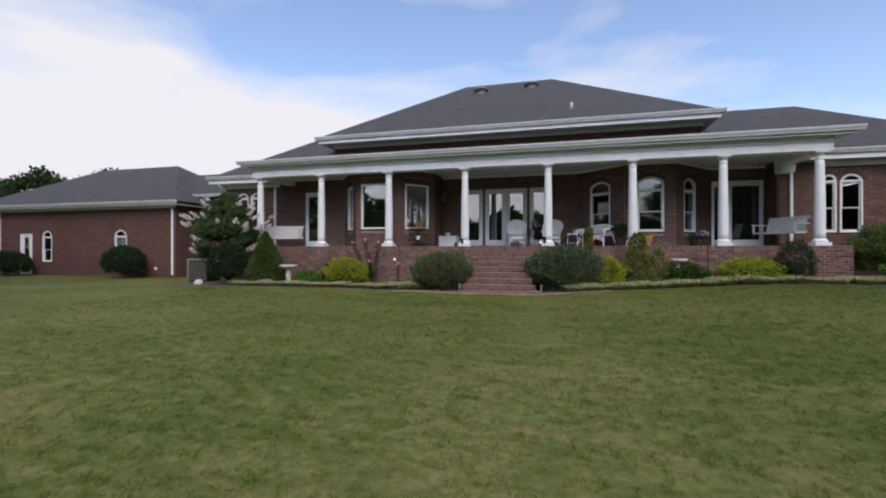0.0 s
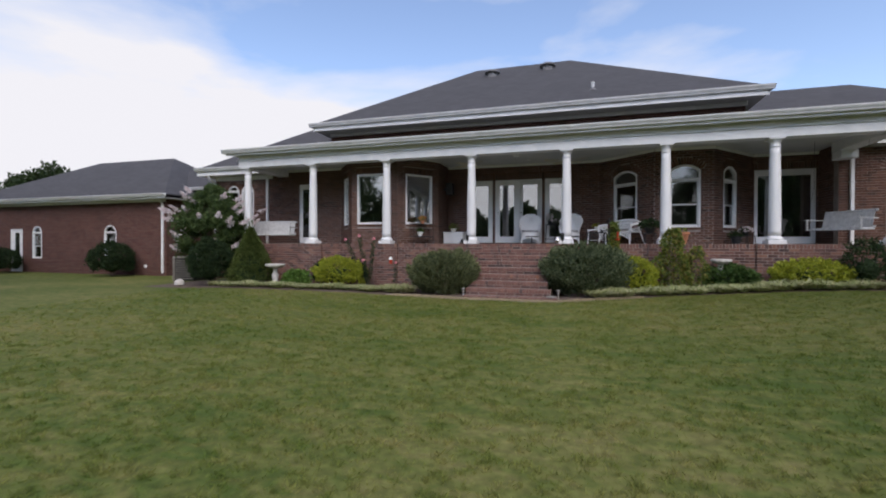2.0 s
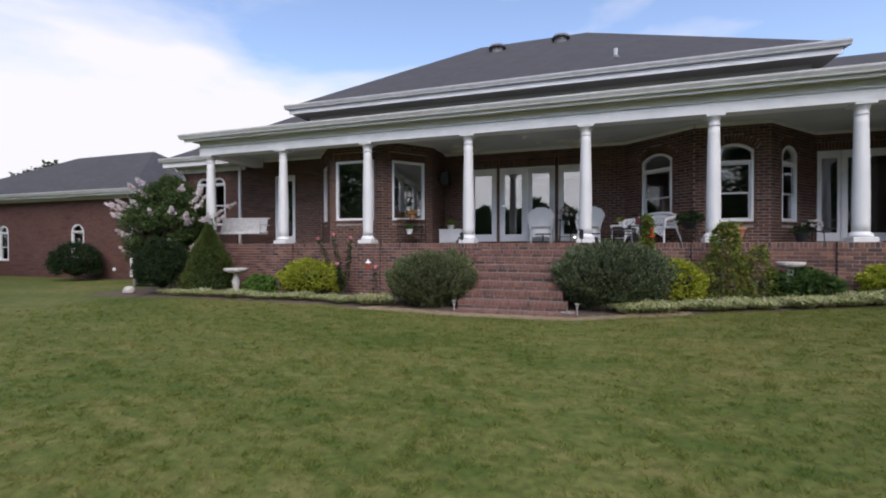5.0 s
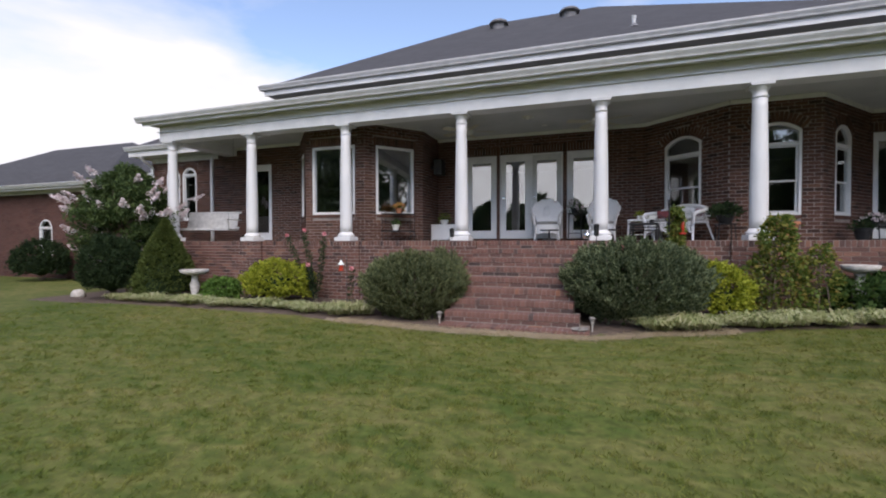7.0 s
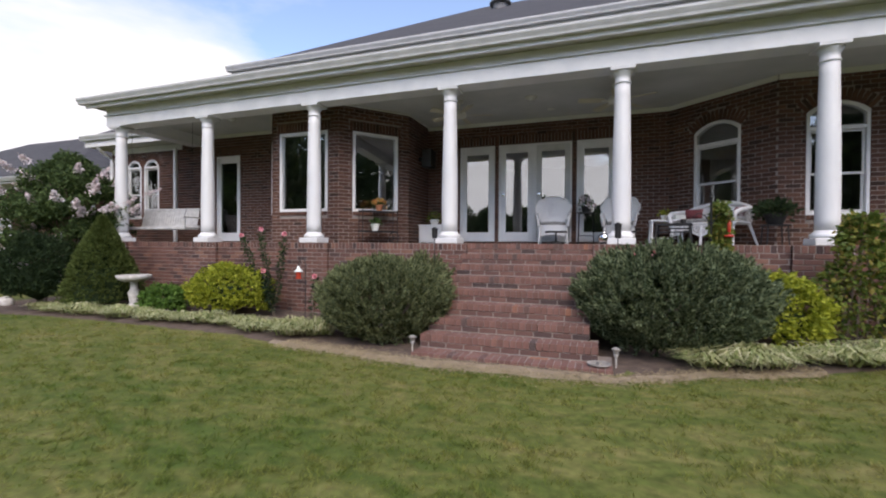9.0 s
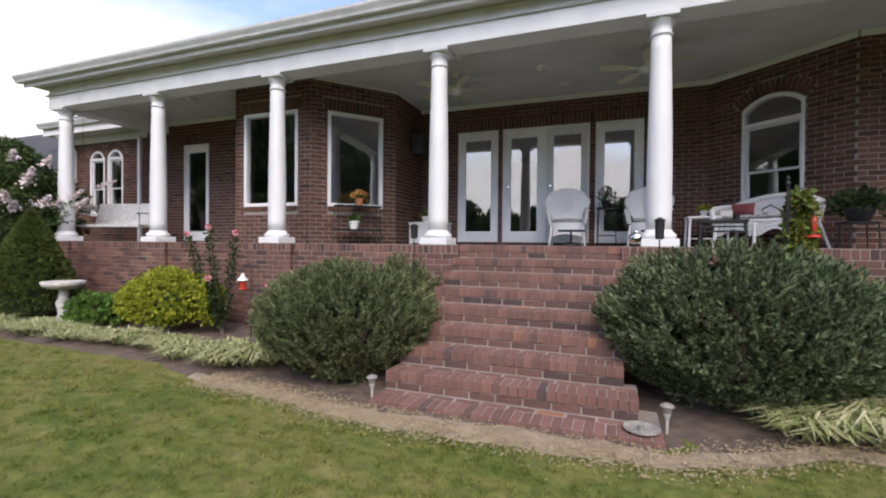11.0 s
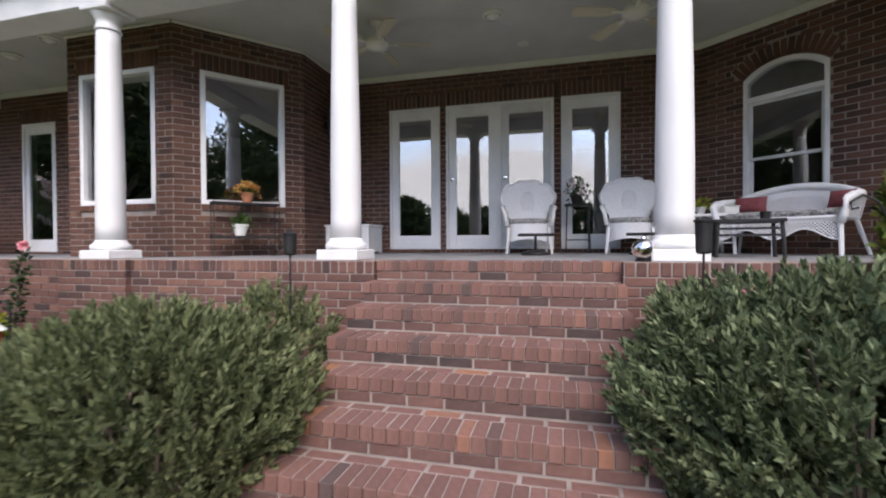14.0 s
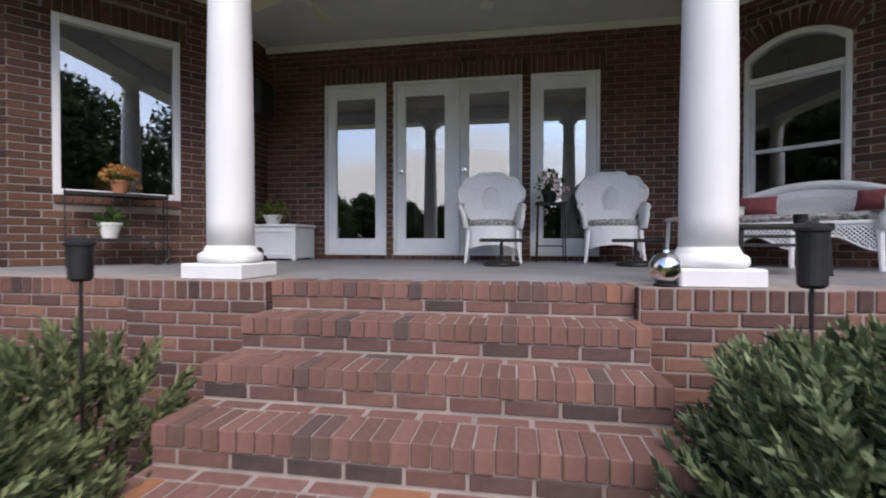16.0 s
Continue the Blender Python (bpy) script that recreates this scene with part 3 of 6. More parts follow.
def lay_bricks(ob, length, z0, z1, ops, parts, proud, mats, soldier, a, d, cap, row0):
    out = []
    top = z1 - (0.10 if cap else 0)
    rows = int((top - z0 + 0.004) / COURSE)
    for j in range(rows):
        zb = z0 + j * COURSE + 0.005
        zt = zb + COURSE - 0.010
        zc = (zb + zt) / 2
        cuts = []
        for o in ops:
            head = o[3] + max(o[4], 0)
            if zt > o[2] - 0.075 and zb < o[3] - 0.001:
                cuts.append((o[0], o[1]))
            elif zb >= o[3] - 0.001:
                if o[4] <= 0:
                    if soldier and zc < head + soldier:
                        cuts.append((o[0] - 0.06, o[1] + 0.06))
                else:
                    w = (o[1] - o[0]) / 2
                    rad = (w * w + o[4] * o[4]) / (2 * o[4]) + soldier
                    zmid = o[3] + o[4] - (rad - soldier)
                    if abs(zc - zmid) < rad:
                        hw = math.sqrt(rad * rad - (zc - zmid) ** 2)
                        hw = min(hw, max((zc - zmid) * math.tan(math.asin(min(w / (rad - soldier), 1.0))), w if zb < o[3] + 0.02 else 0) + 0.006)
                        cuts.append(((o[0] + o[1]) / 2 - hw, (o[0] + o[1]) / 2 + hw))
        u = -LONG / 2 * ((j + row0) % 2)
        while u < length:
            s0, s1 = max(u + 0.005, 0.0005), min(u + LONG - 0.005, length - 0.0005)
            segs = [(s0, s1)]
            for c0, c1 in cuts:
                segs = [q for s in segs for q in ((s[0], min(s[1], c0 - 0.004)), (max(s[0], c1 + 0.004), s[1])) if q[1] - q[0] > 0.02]
                segs = [q for q in segs if q[1] <= c0 or q[0] >= c1]
            for q in segs:
                if q[1] - q[0] > 0.02:
                    out.append(((q[0] + q[1]) / 2, zc, q[1] - q[0], zt - zb, 0.0))
            u += LONG
    for o in ops:
        if o[4] <= 0 and soldier:
            n = int(round((o[1] - o[0] + 0.12) / COURSE))
            for k in range(n):
                out.append((o[0] - 0.06 + (k + 0.5) * (o[1] - o[0] + 0.12) / n, o[3] + soldier / 2 + 0.003, COURSE - 0.012, soldier - 0.01, 0.0))
        elif soldier:
            w = (o[1] - o[0]) / 2
            rad = (w * w + o[4] * o[4]) / (2 * o[4])
            zmid, half = o[3] + o[4] - rad, math.asin(min(w / rad, 1))
            n = int(round(2 * half * (rad + soldier / 2) / COURSE))
            for k in range(n):
                t = -half + (k + 0.5) * 2 * half / n
                rr = rad + soldier / 2 + 0.004
                out.append(((o[0] + o[1]) / 2 + rr * math.sin(t), zmid + rr * math.cos(t), COURSE - 0.012, soldier - 0.012, t))
        if o[2] > z0 + 0.1:
            n = int(round((o[1] - o[0]) / COURSE))
            for k in range(n):
                out.append((o[0] + (k + 0.5) * (o[1] - o[0]) / n, o[2] - 0.036, COURSE - 0.010, 0.064, -9.0))
    if cap:
        n = int(length / COURSE)
        for k in range(n):
            out.append(((k + 0.5) * length / n, z1 - 0.05, COURSE - 0.012, 0.092, 0.0))
    dist = lambda q: (a + d * q[0] - house_near).length + abs(q[1] - 1.7) * 0.5
    out.sort(key=dist)
    rng = random.Random(len(out))
    rest = Geo()
    for i, (u, z, l, h, t) in enumerate(out):
        p = proud + rng.uniform(-0.002, 0.002)
        if t == -9.0:
            p, t = 0.03, 0.0
        m = Matrix.Translation((u, 0, z)) @ Matrix.Rotation(t, 4, "Y") @ Matrix.Translation((0, -p + 0.007, 0))
        if i < parts:
            part("brick", brick_mesh(l, h, 0.007, mats[0]), mats[0], ob, m=m)
        else:
            rest.box(-l / 2, l / 2, -0.007, 0.012, -h / 2, h / 2, m=m)
    if rest.v:
        part("brickwork", rest, mats[1], ob, kind="stuff")


def bars(g, u0, u1, z0, z1, w, y0, y1, rise=0.0):
    """A frame of four bars, w wide; with a rise its head is an arc."""
    g.box(u0, u0 + w, y0, y1, z0, z1, 0.004)
    g.box(u1 - w, u1, y0, y1, z0, z1, 0.004)
    g.box(u0 + w, u1 - w, y0 + 0.001, y1, z0, z0 + w, 0.004)
    if rise <= 0:
        g.box(u0 + w, u1 - w, y0 + 0.001, y1, z1 - w, z1, 0.004)
    else:
        o, n = (u0, u1, z0, z1, rise), 16
        for k in range(n):
            ua, ub = u0 + (u1 - u0) * k / n, u0 + (u1 - u0) * (k + 1) / n
            sa = (u0 + u1) / 2 + (ua - (u0 + u1) / 2) * (1 - 2 * w / (u1 - u0))
            sb = (u0 + u1) / 2 + (ub - (u0 + u1) / 2) * (1 - 2 * w / (u1 - u0))
            g.slab_xz([(sa, arc_top(ua, o) - w), (sb, arc_top(ub, o) - w), (ub, arc_top(ub, o)), (ua, arc_top(ua, o))], y0, y1)


def arch_pane(g, u0, u1, z0, z1, rise, y0, y1):
    o, n = (u0, u1, z0, z1, rise), 16
    poly = [(u0, z0), (u1, z0)] + [(u1 - (u1 - u0) * k / n, arc_top(u1 - (u1 - u0) * k / n, o)) for k in range(n + 1)]
    g.slab_xz(poly, y0, y1)


count = {"w": 0, "d": 0}


def picture_window(m, o, label, blind=False):
    """One large fixed pane in a white frame."""
    count["w"] += 1
    u0, u1, z0, z1, _ = o
    w = thing("window_%d" % count["w"], m, label, "window", kind="structure")
    g = Geo()
    bars(g, u0, u1, z0, z1, 0.055, -0.012, 0.09)
    part("window_frame", g, white_paint, w)
    part("pane", Geo().box(u0 + 0.05, u1 - 0.05, 0.04, 0.052, z0 + 0.05, z1 - 0.05), glass, w)
    return w


def arched_window(m, o, label, group="", drop=0.0):
    """An arched light over a double-hung sash."""
    count["w"] += 1
    u0, u1, z0, z1, rise = o
    w = thing("window_%d" % count["w"], m, label, "window", group, kind="structure")
    g = Geo()
    bars(g, u0, u1, z0, z1, 0.045, -0.010, 0.09, rise)
    part("window_frame", g, white_paint, w)
    part("transom_bar", Geo().box(u0 + 0.045, u1 - 0.045, -0.004, 0.08, z1 - drop - 0.03, z1 - drop + 0.030, 0.006), white_paint, w)
    zt = z1 - drop
    mid = z0 + (zt - z0) * 0.48
    for nm, a, b, y in (("upper_sash", mid - 0.02, zt - 0.03, 0.03), ("lower_sash", z0 + 0.045, mid + 0.02, 0.055)):
        s = Geo()
        bars(s, u0 + 0.045, u1 - 0.045, a, b, 0.035, y, y + 0.03)
        so = part(nm, s, gutter_paint, w)
        part("pane", Geo().box(u0 + 0.078, u1 - 0.078, y + 0.012, y + 0.018, a + 0.033, b - 0.033), sash_glass, so)
    p = Geo()
    arch_pane(p, u0 + 0.043, u1 - 0.043, zt + 0.028, z1 - 0.02 if drop else z1 + 0.02, rise - 0.01 if drop else rise - 0.04, 0.04, 0.048)
    part("arched_pane", p, sash_glass, w)
    return w


def glass_door(m, u0, u1, z0, z1, label, stile=0.11, handle=None, screen=False, y=0.02):
    count["d"] += 1
    d = thing("door_%d" % count["d"], m, label, "door", kind="structure")
    f = Geo()
    bars(f, u0, u1, z0, z1, 0.035, y - 0.03, y + 0.10)
    part("door_frame", f, white_paint, d)
    leaf = Geo()
    a, b = u0 + 0.035, u1 - 0.035
    leaf.box(a, a + stile, y, y + 0.045, z0 + 0.035, z1 - 0.035, 0.004)
    leaf.box(b - stile, b, y, y + 0.045, z0 + 0.035, z1 - 0.035, 0.004)
    leaf.box(a + stile, b - stile, y + 0.001, y + 0.044, z0 + 0.035, z0 + 0.20, 0.004)
    leaf.box(a + stile, b - stile, y + 0.001, y + 0.044, z1 - 0.17, z1 - 0.035, 0.004)
    lo = part("door_leaf", leaf, gutter_paint if screen else white_paint, d)
    part("pane", Geo().box(a + stile - 0.005, b - stile + 0.005, y + 0.018, y + 0.026, z0 + 0.195, z1 - 0.165), glass, lo)
    if handle is not None:
        h = Geo().lathe([(0.0, 0), (0.028, 0.0), (0.028, 0.012), (0.012, 0.014), (0.012, 0.045), (0.0, 0.047)], 12)
        hm = Matrix.Translation((handle, y, z0 + 1.0)) @ Matrix.Rotation(math.pi / 2, 4, "X")
        part("handle", h, chrome, d, "brushed metal handle", m=hm)
    return d


# porch wall faces and steps
STEP_L, STEP_R = -1.55, 0.25
RISE, TREAD = 0.145, 0.262
BASE = 1.44 - 18 * 0.0677


def porch_walls():
    runs = [(-9.45, STEP_L), (STEP_R, 7.95)]
    n = 0
    for x0, x1 in runs:
        n += 1
        wall("porch_wall_%d" % n, (x0, EDGE), (x1, EDGE), BASE, FLOOR, thick=0.25, cap=True, mats=(porch_piece, porch_joined), backing=mortar,
             label="red brick porch wall with a rowlock cap course", soldier=0)
    for i, x in enumerate(COLUMNS):
        a, b = x - 0.40, x + 0.40
        if i == 3:
            a, b = -2.36, STEP_L - 0.002
        if i == 4:
            a, b = STEP_R + 0.002, 1.06
        pier, _ = wall("porch_pier", (a, EDGE - 0.06), (b, EDGE - 0.06), BASE, FLOOR, thick=0.058, cap=True, mats=(porch_piece, porch_joined), parts=120,
                       label="red brick pier standing out from the porch wall", soldier=0, row0=1)
        g, q = Geo(), 0
        while BASE + (q + 1) * COURSE < FLOOR - 0.095:
            zb = BASE + q * COURSE + 0.005
            for side in (-0.006, b - a - 0.004):
                g.box(side, side + 0.010, 0.001, 0.056, zb, zb + COURSE - 0.010)
            q += 1
        for side in (-0.006, b - a - 0.004):
            g.box(side, side + 0.010, 0.001, 0.056, FLOOR - 0.096, FLOOR - 0.004)
        part("brickwork", g, porch_joined, pier, kind="stuff")
    wall("porch_wall_west", (-9.45, 16.9), (-9.45, EDGE + 0.251), BASE, FLOOR, thick=0.25, parts=0, mats=(porch_piece, porch_joined), label="red brick end wall of the porch", soldier=0)
    wall("porch_wall_east", (7.95, EDGE + 0.251), (7.95, 17.2), BASE, FLOOR, thick=0.25, parts=0, mats=(porch_piece, porch_joined), label="red brick end wall of the porch", soldier=0)


porch_walls()
part("porch_floor", Geo().prism([(-9.25, EDGE + 0.10), (7.75, EDGE + 0.10), (7.75, 18.4), (-9.25, 18.4)], 1.2, FLOOR - 0.002), floor_paint,
     label="smooth grey painted concrete porch floor", category="floor", kind="structure")


def steps():
    st = thing("brick_steps", Matrix.Identity(4), "flight of worn red brick steps up to the porch", "steps", kind="structure")
    rng = random.Random(7)
    for k in range(0, 9):
        zt = FLOOR - k * RISE
        y0 = 14.85 - k * TREAD
        l, r = (STEP_L, STEP_R) if k < 7 else ((-1.55, 0.34) if k == 7 else (-1.55, 0.47))
        depth = TREAD if k < 8 else 0.42
        deep = 0.185
        core = Geo().box(l + 0.004, r - 0.004, y0 + 0.011, y0 + depth + 0.12 if k else y0 + 0.14, zt - RISE - 0.06, zt - 0.0045)
        so = part("step", core, mortar_pale, st)
        n = int(round((r - l) / 0.0665))
        w = (r - l) / n
        for j in range(n):
            # bricks on edge, their ends to the front
            key = ("row", round(w, 4))
            if key not in brick_meshes:
                brick_meshes[key] = Geo().box(-w / 2 + 0.0026, w / 2 - 0.0026, 0, deep, -0.078, 0, 0.004).data("brick", step_piece)
            x = l + (j + 0.5) * w
            m = Matrix.Translation((x, y0 + rng.uniform(-0.003, 0.003), zt + rng.uniform(-0.0025, 0.002))) @ Matrix.Rotation(rng.uniform(-0.01, 0.01), 4, "Z")
            part("brick", brick_meshes[key], step_piece, so, m=m)
        u = l - LONG / 2 * (k % 2)
        while u < r:
            s0, s1 = max(u, l) + 0.005, min(u + LONG, r) - 0.005
            if s1 - s0 > 0.03:
                if k < 8:
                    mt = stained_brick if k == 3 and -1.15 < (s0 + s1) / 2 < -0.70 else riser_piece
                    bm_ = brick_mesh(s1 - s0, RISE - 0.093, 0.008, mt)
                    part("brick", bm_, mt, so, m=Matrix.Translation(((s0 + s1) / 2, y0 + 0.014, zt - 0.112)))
                if k:
                    key = ("flat", round(s1 - s0, 2))
                    if key not in brick_meshes:
                        brick_meshes[key] = Geo().box(-key[1] / 2, key[1] / 2, 0, 0.075, -0.05, 0, 0.005).data("brick", step_piece)
                    part("brick", brick_meshes[key], step_piece, so, m=Matrix.Translation(((s0 + s1) / 2, y0 + deep + 0.008, zt - 0.003)))
            u += LONG


steps()

# the house walls behind the porch
A, B, C, D = (1.55, 17.9), (2.9, 16.64), (4.35, 16.64), (5.75, 18.25)
K0, K1, K2, K3 = (-6.95, 16.95), (-5.85, 15.68), (-4.33, 15.68), (-3.386, 16.80)
Z0 = 1.40


def span(a, b, p, q, z0, z1, rise=0.0):
    """An opening given by two places near a wall line."""
    a, b = Vector(a), Vector(b)
    d = (b - a).normalized()
    return ((Vector(p) - a).dot(d), (Vector(q) - a).dot(d), z0, z1, rise)


DOORS = [(-2.62, -1.84), (-1.75, -0.99), (-0.99, -0.235), (-0.14, 0.615)]
o_doors = [(DOORS[0][0] + 3.386, DOORS[0][1] + 3.386, FLOOR + 0.05, 3.655, 0), (DOORS[1][0] + 3.386, DOORS[2][1] + 3.386, FLOOR + 0.05, 3.655, 0),
           (DOORS[3][0] + 3.386, DOORS[3][1] + 3.386, FLOOR + 0.05, 3.655, 0)]
door_wall, m = wall("wall_north", (-3.386, 17.9), A, Z0, HOUSE_TOP, o_doors, label="dark red brick wall with three glazed door openings")
glass_door(m, o_doors[0][0], o_doors[0][1], o_doors[0][2], 3.655, "closed white full-height glazed side light in the brick wall")
u = o_doors[1][0]
glass_door(m, u, u + 0.76, FLOOR + 0.05, 3.655, "closed white glazed patio door in the brick wall", handle=u + 0.09)
glass_door(m, u + 0.76, o_doors[1][1], FLOOR + 0.05, 3.655, "closed white glazed patio door behind a grey screen", screen=True, handle=u + 0.85)
glass_door(m, o_doors[2][0], o_doors[2][1], FLOOR + 0.05, 3.655, "closed white full-height glazed side light in the brick wall")

o = span(K2, K3, (-4.205, 15.935), (-3.58, 16.645), 2.14, 3.68)
_, m = wall("wall_bay_west_east", K2, K3, Z0, HOUSE_TOP, [o], label="dark red brick bay wall with one picture window")
picture_window(m, o, "white framed picture window in the brick bay, reflecting trees")
o = span(K1, K2, (-5.67, 15.7), (-4.567, 15.7), 2.14, 3.68)
_, m = wall("wall_bay_west_front", K1, K2, Z0, HOUSE_TOP, [o], label="dark red brick bay front with one picture window")
picture_window(m, o, "white framed picture window in the brick bay front")
L = (Vector(K1) - Vector(K0)).length
o = (L * 0.5 - 0.32, L * 0.5 + 0.32, 2.14, 3.68, 0)
_, m = wall("wall_bay_west_west", K0, K1, Z0, HOUSE_TOP, [o], parts=0, label="dark red brick bay wall with a narrow window")
picture_window(m, o, "narrow white framed window in the brick bay")
wall("wall_bay_west_return", K3, (-3.386, 17.9), Z0, HOUSE_TOP, parts=200, label="dark red brick return wall beside the glazed doors")
o = [(-8.62 + 12.35, -7.90 + 12.35, FLOOR + 0.03, 3.64, 0), (-11.75 + 12.35, -11.22 + 12.35, 2.14, 3.50, 0.2), (-11.12 + 12.35, -10.58 + 12.35, 2.14, 3.50, 0.2)]
_, m = wall("wall_northwest", (-12.35, 16.95), (-6.95, 16.95), 0.1, HOUSE_TOP, o, parts=300, label="dark red brick wall with a narrow glazed door and two arched windows")
glass_door(m, o[0][0], o[0][1], o[0][2], 3.64, "closed narrow white glazed door in the brick wall", stile=0.08)
arched_window(m, o[1], "narrow white arched window in the brick wall", "arched windows of the west wing")
arched_window(m, o[2], "narrow white arched window in the brick wall", "arched windows of the west wing")

o = (0.50, 1.30, 2.0, 3.53, 0.155)
_, m = wall("wall_bay_east_west", A, B, Z0, HOUSE_TOP, [o], label="dark red brick bay wall with an arched window")
arched_window(m, o, "white arched double-hung window in the brick bay above the settee", drop=0.23)
o = (0.36, 1.13, 2.0, 3.54, 0.155)
_, m = wall("wall_bay_east_front", B, C, Z0, HOUSE_TOP, [o], label="dark red brick bay front with an arched window")
arched_window(m, o, "white arched double-hung window in the brick bay front", drop=0.24)
o = span(C, D, (4.66, 17.0), (5.12, 17.53), 2.0, 3.52, 0.17)
_, m = wall("wall_bay_east_east", C, D, Z0, HOUSE_TOP, [o], parts=200, label="dark red brick bay wall with a narrow arched window")
arched_window(m, o, "narrow white arched window in the brick bay", drop=0.22)
o = (0.04, 1.535, FLOOR + 0.03, 3.70, 0)
_, m = wall("wall_northeast", D, (7.35, 18.25), Z0, HOUSE_TOP, [o], parts=0, label="dark red brick wall with a sliding glass door")
glass_door(m, o[0], o[0] + 0.50, o[2], 3.70, "fixed white glazed panel beside the sliding door", stile=0.06)
glass_door(m, o[0] + 0.50, o[1], o[2], 3.70, "closed white sliding glass door", stile=0.07)
wall("wall_east_return", (7.35, 18.25), (7.35, 17.471), Z0, HOUSE_TOP, parts=0, label="dark red brick return wall at the end of the porch")
o = [(8.42 - 7.35, 8.78 - 7.35, 1.95, 3.45, 0.2), (8.86 - 7.35, 9.42 - 7.35, 1.95, 3.45, 0.2)]
_, m = wall("wall_east_wing", (7.35, 17.25), (12.4, 17.25), 0.1, 4.05, o, parts=0, label="dark red brick wing wall with two arched windows")
for q in o:
    arched_window(m, q, "white arched double-hung window in the east wing", "arched windows of the east wing")
wall("wall_wing_end_east", (12.4, 17.25), (12.4, 27.0), 0.1, 4.05, bricks=False, label="red brick end wall of the east wing")
wall("wall_wing_end_west", (-12.35, 27.0), (-12.35, 16.95), 0.1, 4.05, bricks=False, label="red brick end wall of the west wing")
wall("wall_back", (12.4, 27.0), (-12.35, 27.0), 0.1, 4.05, bricks=False, label="red brick back wall of the house")

# rooms behind the glass
part("room_floor", Geo().prism([(-12.1, 17.2), (-7, 17.2), (-5.8, 15.95), (-4.4, 15.95), (-3.3, 18.15), (1.7, 18.15), (3.0, 16.9), (4.3, 16.9), (5.8, 18.5), (7.6, 18.5), (7.6, 17.5), (12.2, 17.5), (12.2, 24), (-12.1, 24)], 1.44, 1.56),
     interior_wood, label="brown wooden floor indoors", category="floor", kind="structure")
part("room_ceiling", Geo().prism([(-12.1, 17.2), (-7, 17.2), (-5.8, 15.95), (-4.4, 15.95), (-3.3, 18.15), (1.7, 18.15), (3.0, 16.9), (4.3, 16.9), (5.8, 18.5), (7.6, 18.5), (7.6, 17.5), (12.2, 17.5), (12.2, 24), (-12.1, 24)], 4.12, 4.2),
     interior_paint, label="dim painted ceiling indoors", category="ceiling", kind="structure")
part("room_wall", Geo().box(-12.1, 12.2, 23.9, 24.0, 1.56, 4.12), interior_paint, label="dim painted wall indoors", category="wall", kind="structure")
for x in (-7.4, -2.95, 1.7, 6.9):
    part("room_wall", Geo().box(x - 0.05, x + 0.05, 18.6, 23.9, 1.56, 4.12), interior_paint, label="dim painted partition indoors", category="wall", kind="structure")

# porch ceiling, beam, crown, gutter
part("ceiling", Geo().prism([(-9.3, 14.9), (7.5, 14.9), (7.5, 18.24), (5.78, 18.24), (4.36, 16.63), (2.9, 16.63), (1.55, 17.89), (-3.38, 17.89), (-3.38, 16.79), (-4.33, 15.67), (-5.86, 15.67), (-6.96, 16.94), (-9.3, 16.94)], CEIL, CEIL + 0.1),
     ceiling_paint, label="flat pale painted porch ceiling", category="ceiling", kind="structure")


def run_strip(name, a, b, y_out, z0, z1, depth, mat, label, bev=0.004):
    """A board along a wall line, standing out from it."""
    a, b = Vector(a), Vector(b)
    yaw = math.atan2(b.y - a.y, b.x - a.x)
    m = Matrix.Translation((a.x, a.y, 0)) @ Matrix.Rotation(yaw, 4, "Z")
    return part(name, Geo().box(0, (b - a).length, -y_out - depth, -y_out, z0, z1, bev), mat, m=m, label=label, category="trim", kind="structure")


for a, b in ((K0, K1), (K1, K2), (K2, K3), (K3, (-3.386, 17.9)), ((-3.386, 17.9), A), (A, B), (B, C), (C, D), (D, (7.35, 18.25)), ((-9.3, 16.95), K0)):
    run_strip("trim", a, b, 0.010, 4.135 if a in (K0, K1, K2, K3) and b != K0 else 4.085, 4.165, 0.03, crown_paint, "cream painted crown strip under the porch ceiling")

beam_y0, beam_y1 = 14.86, 15.18
g = Geo().box(-9.42, 7.55, beam_y0, beam_y1, 3.93, 4.14, 0.006)
part("trim", g, white_paint, label="white painted porch beam over the columns", category="beam", kind="structure")
part("trim", Geo().box(-9.46, 7.59, beam_y0 - 0.035, beam_y1 + 0.02, 4.14, 4.165, 0.005), gutter_paint, label="thin drip moulding along the porch beam", category="trim", kind="structure")
part("trim", Geo().box(-9.42, 7.55, beam_y0 + 0.003, beam_y1, 4.165, 4.33, 0.004), white_paint, label="upper face of the white porch beam", category="trim", kind="structure")
for x0, x1 in ((-9.42, -9.06), (7.19, 7.55)):
    part("trim", Geo().box(x0, x1, beam_y1 + 0.003, 16.93 if x0 < 0 else 17.24, 3.93, 4.33, 0.006), white_paint, label="white painted end beam of the porch", category="beam", kind="structure")
part("trim", Geo().box(7.2, 7.56, 16.80, 17.24, 3.72, 3.925, 0.004), white_paint, label="white box at the end of the porch beam", category="trim", kind="structure")


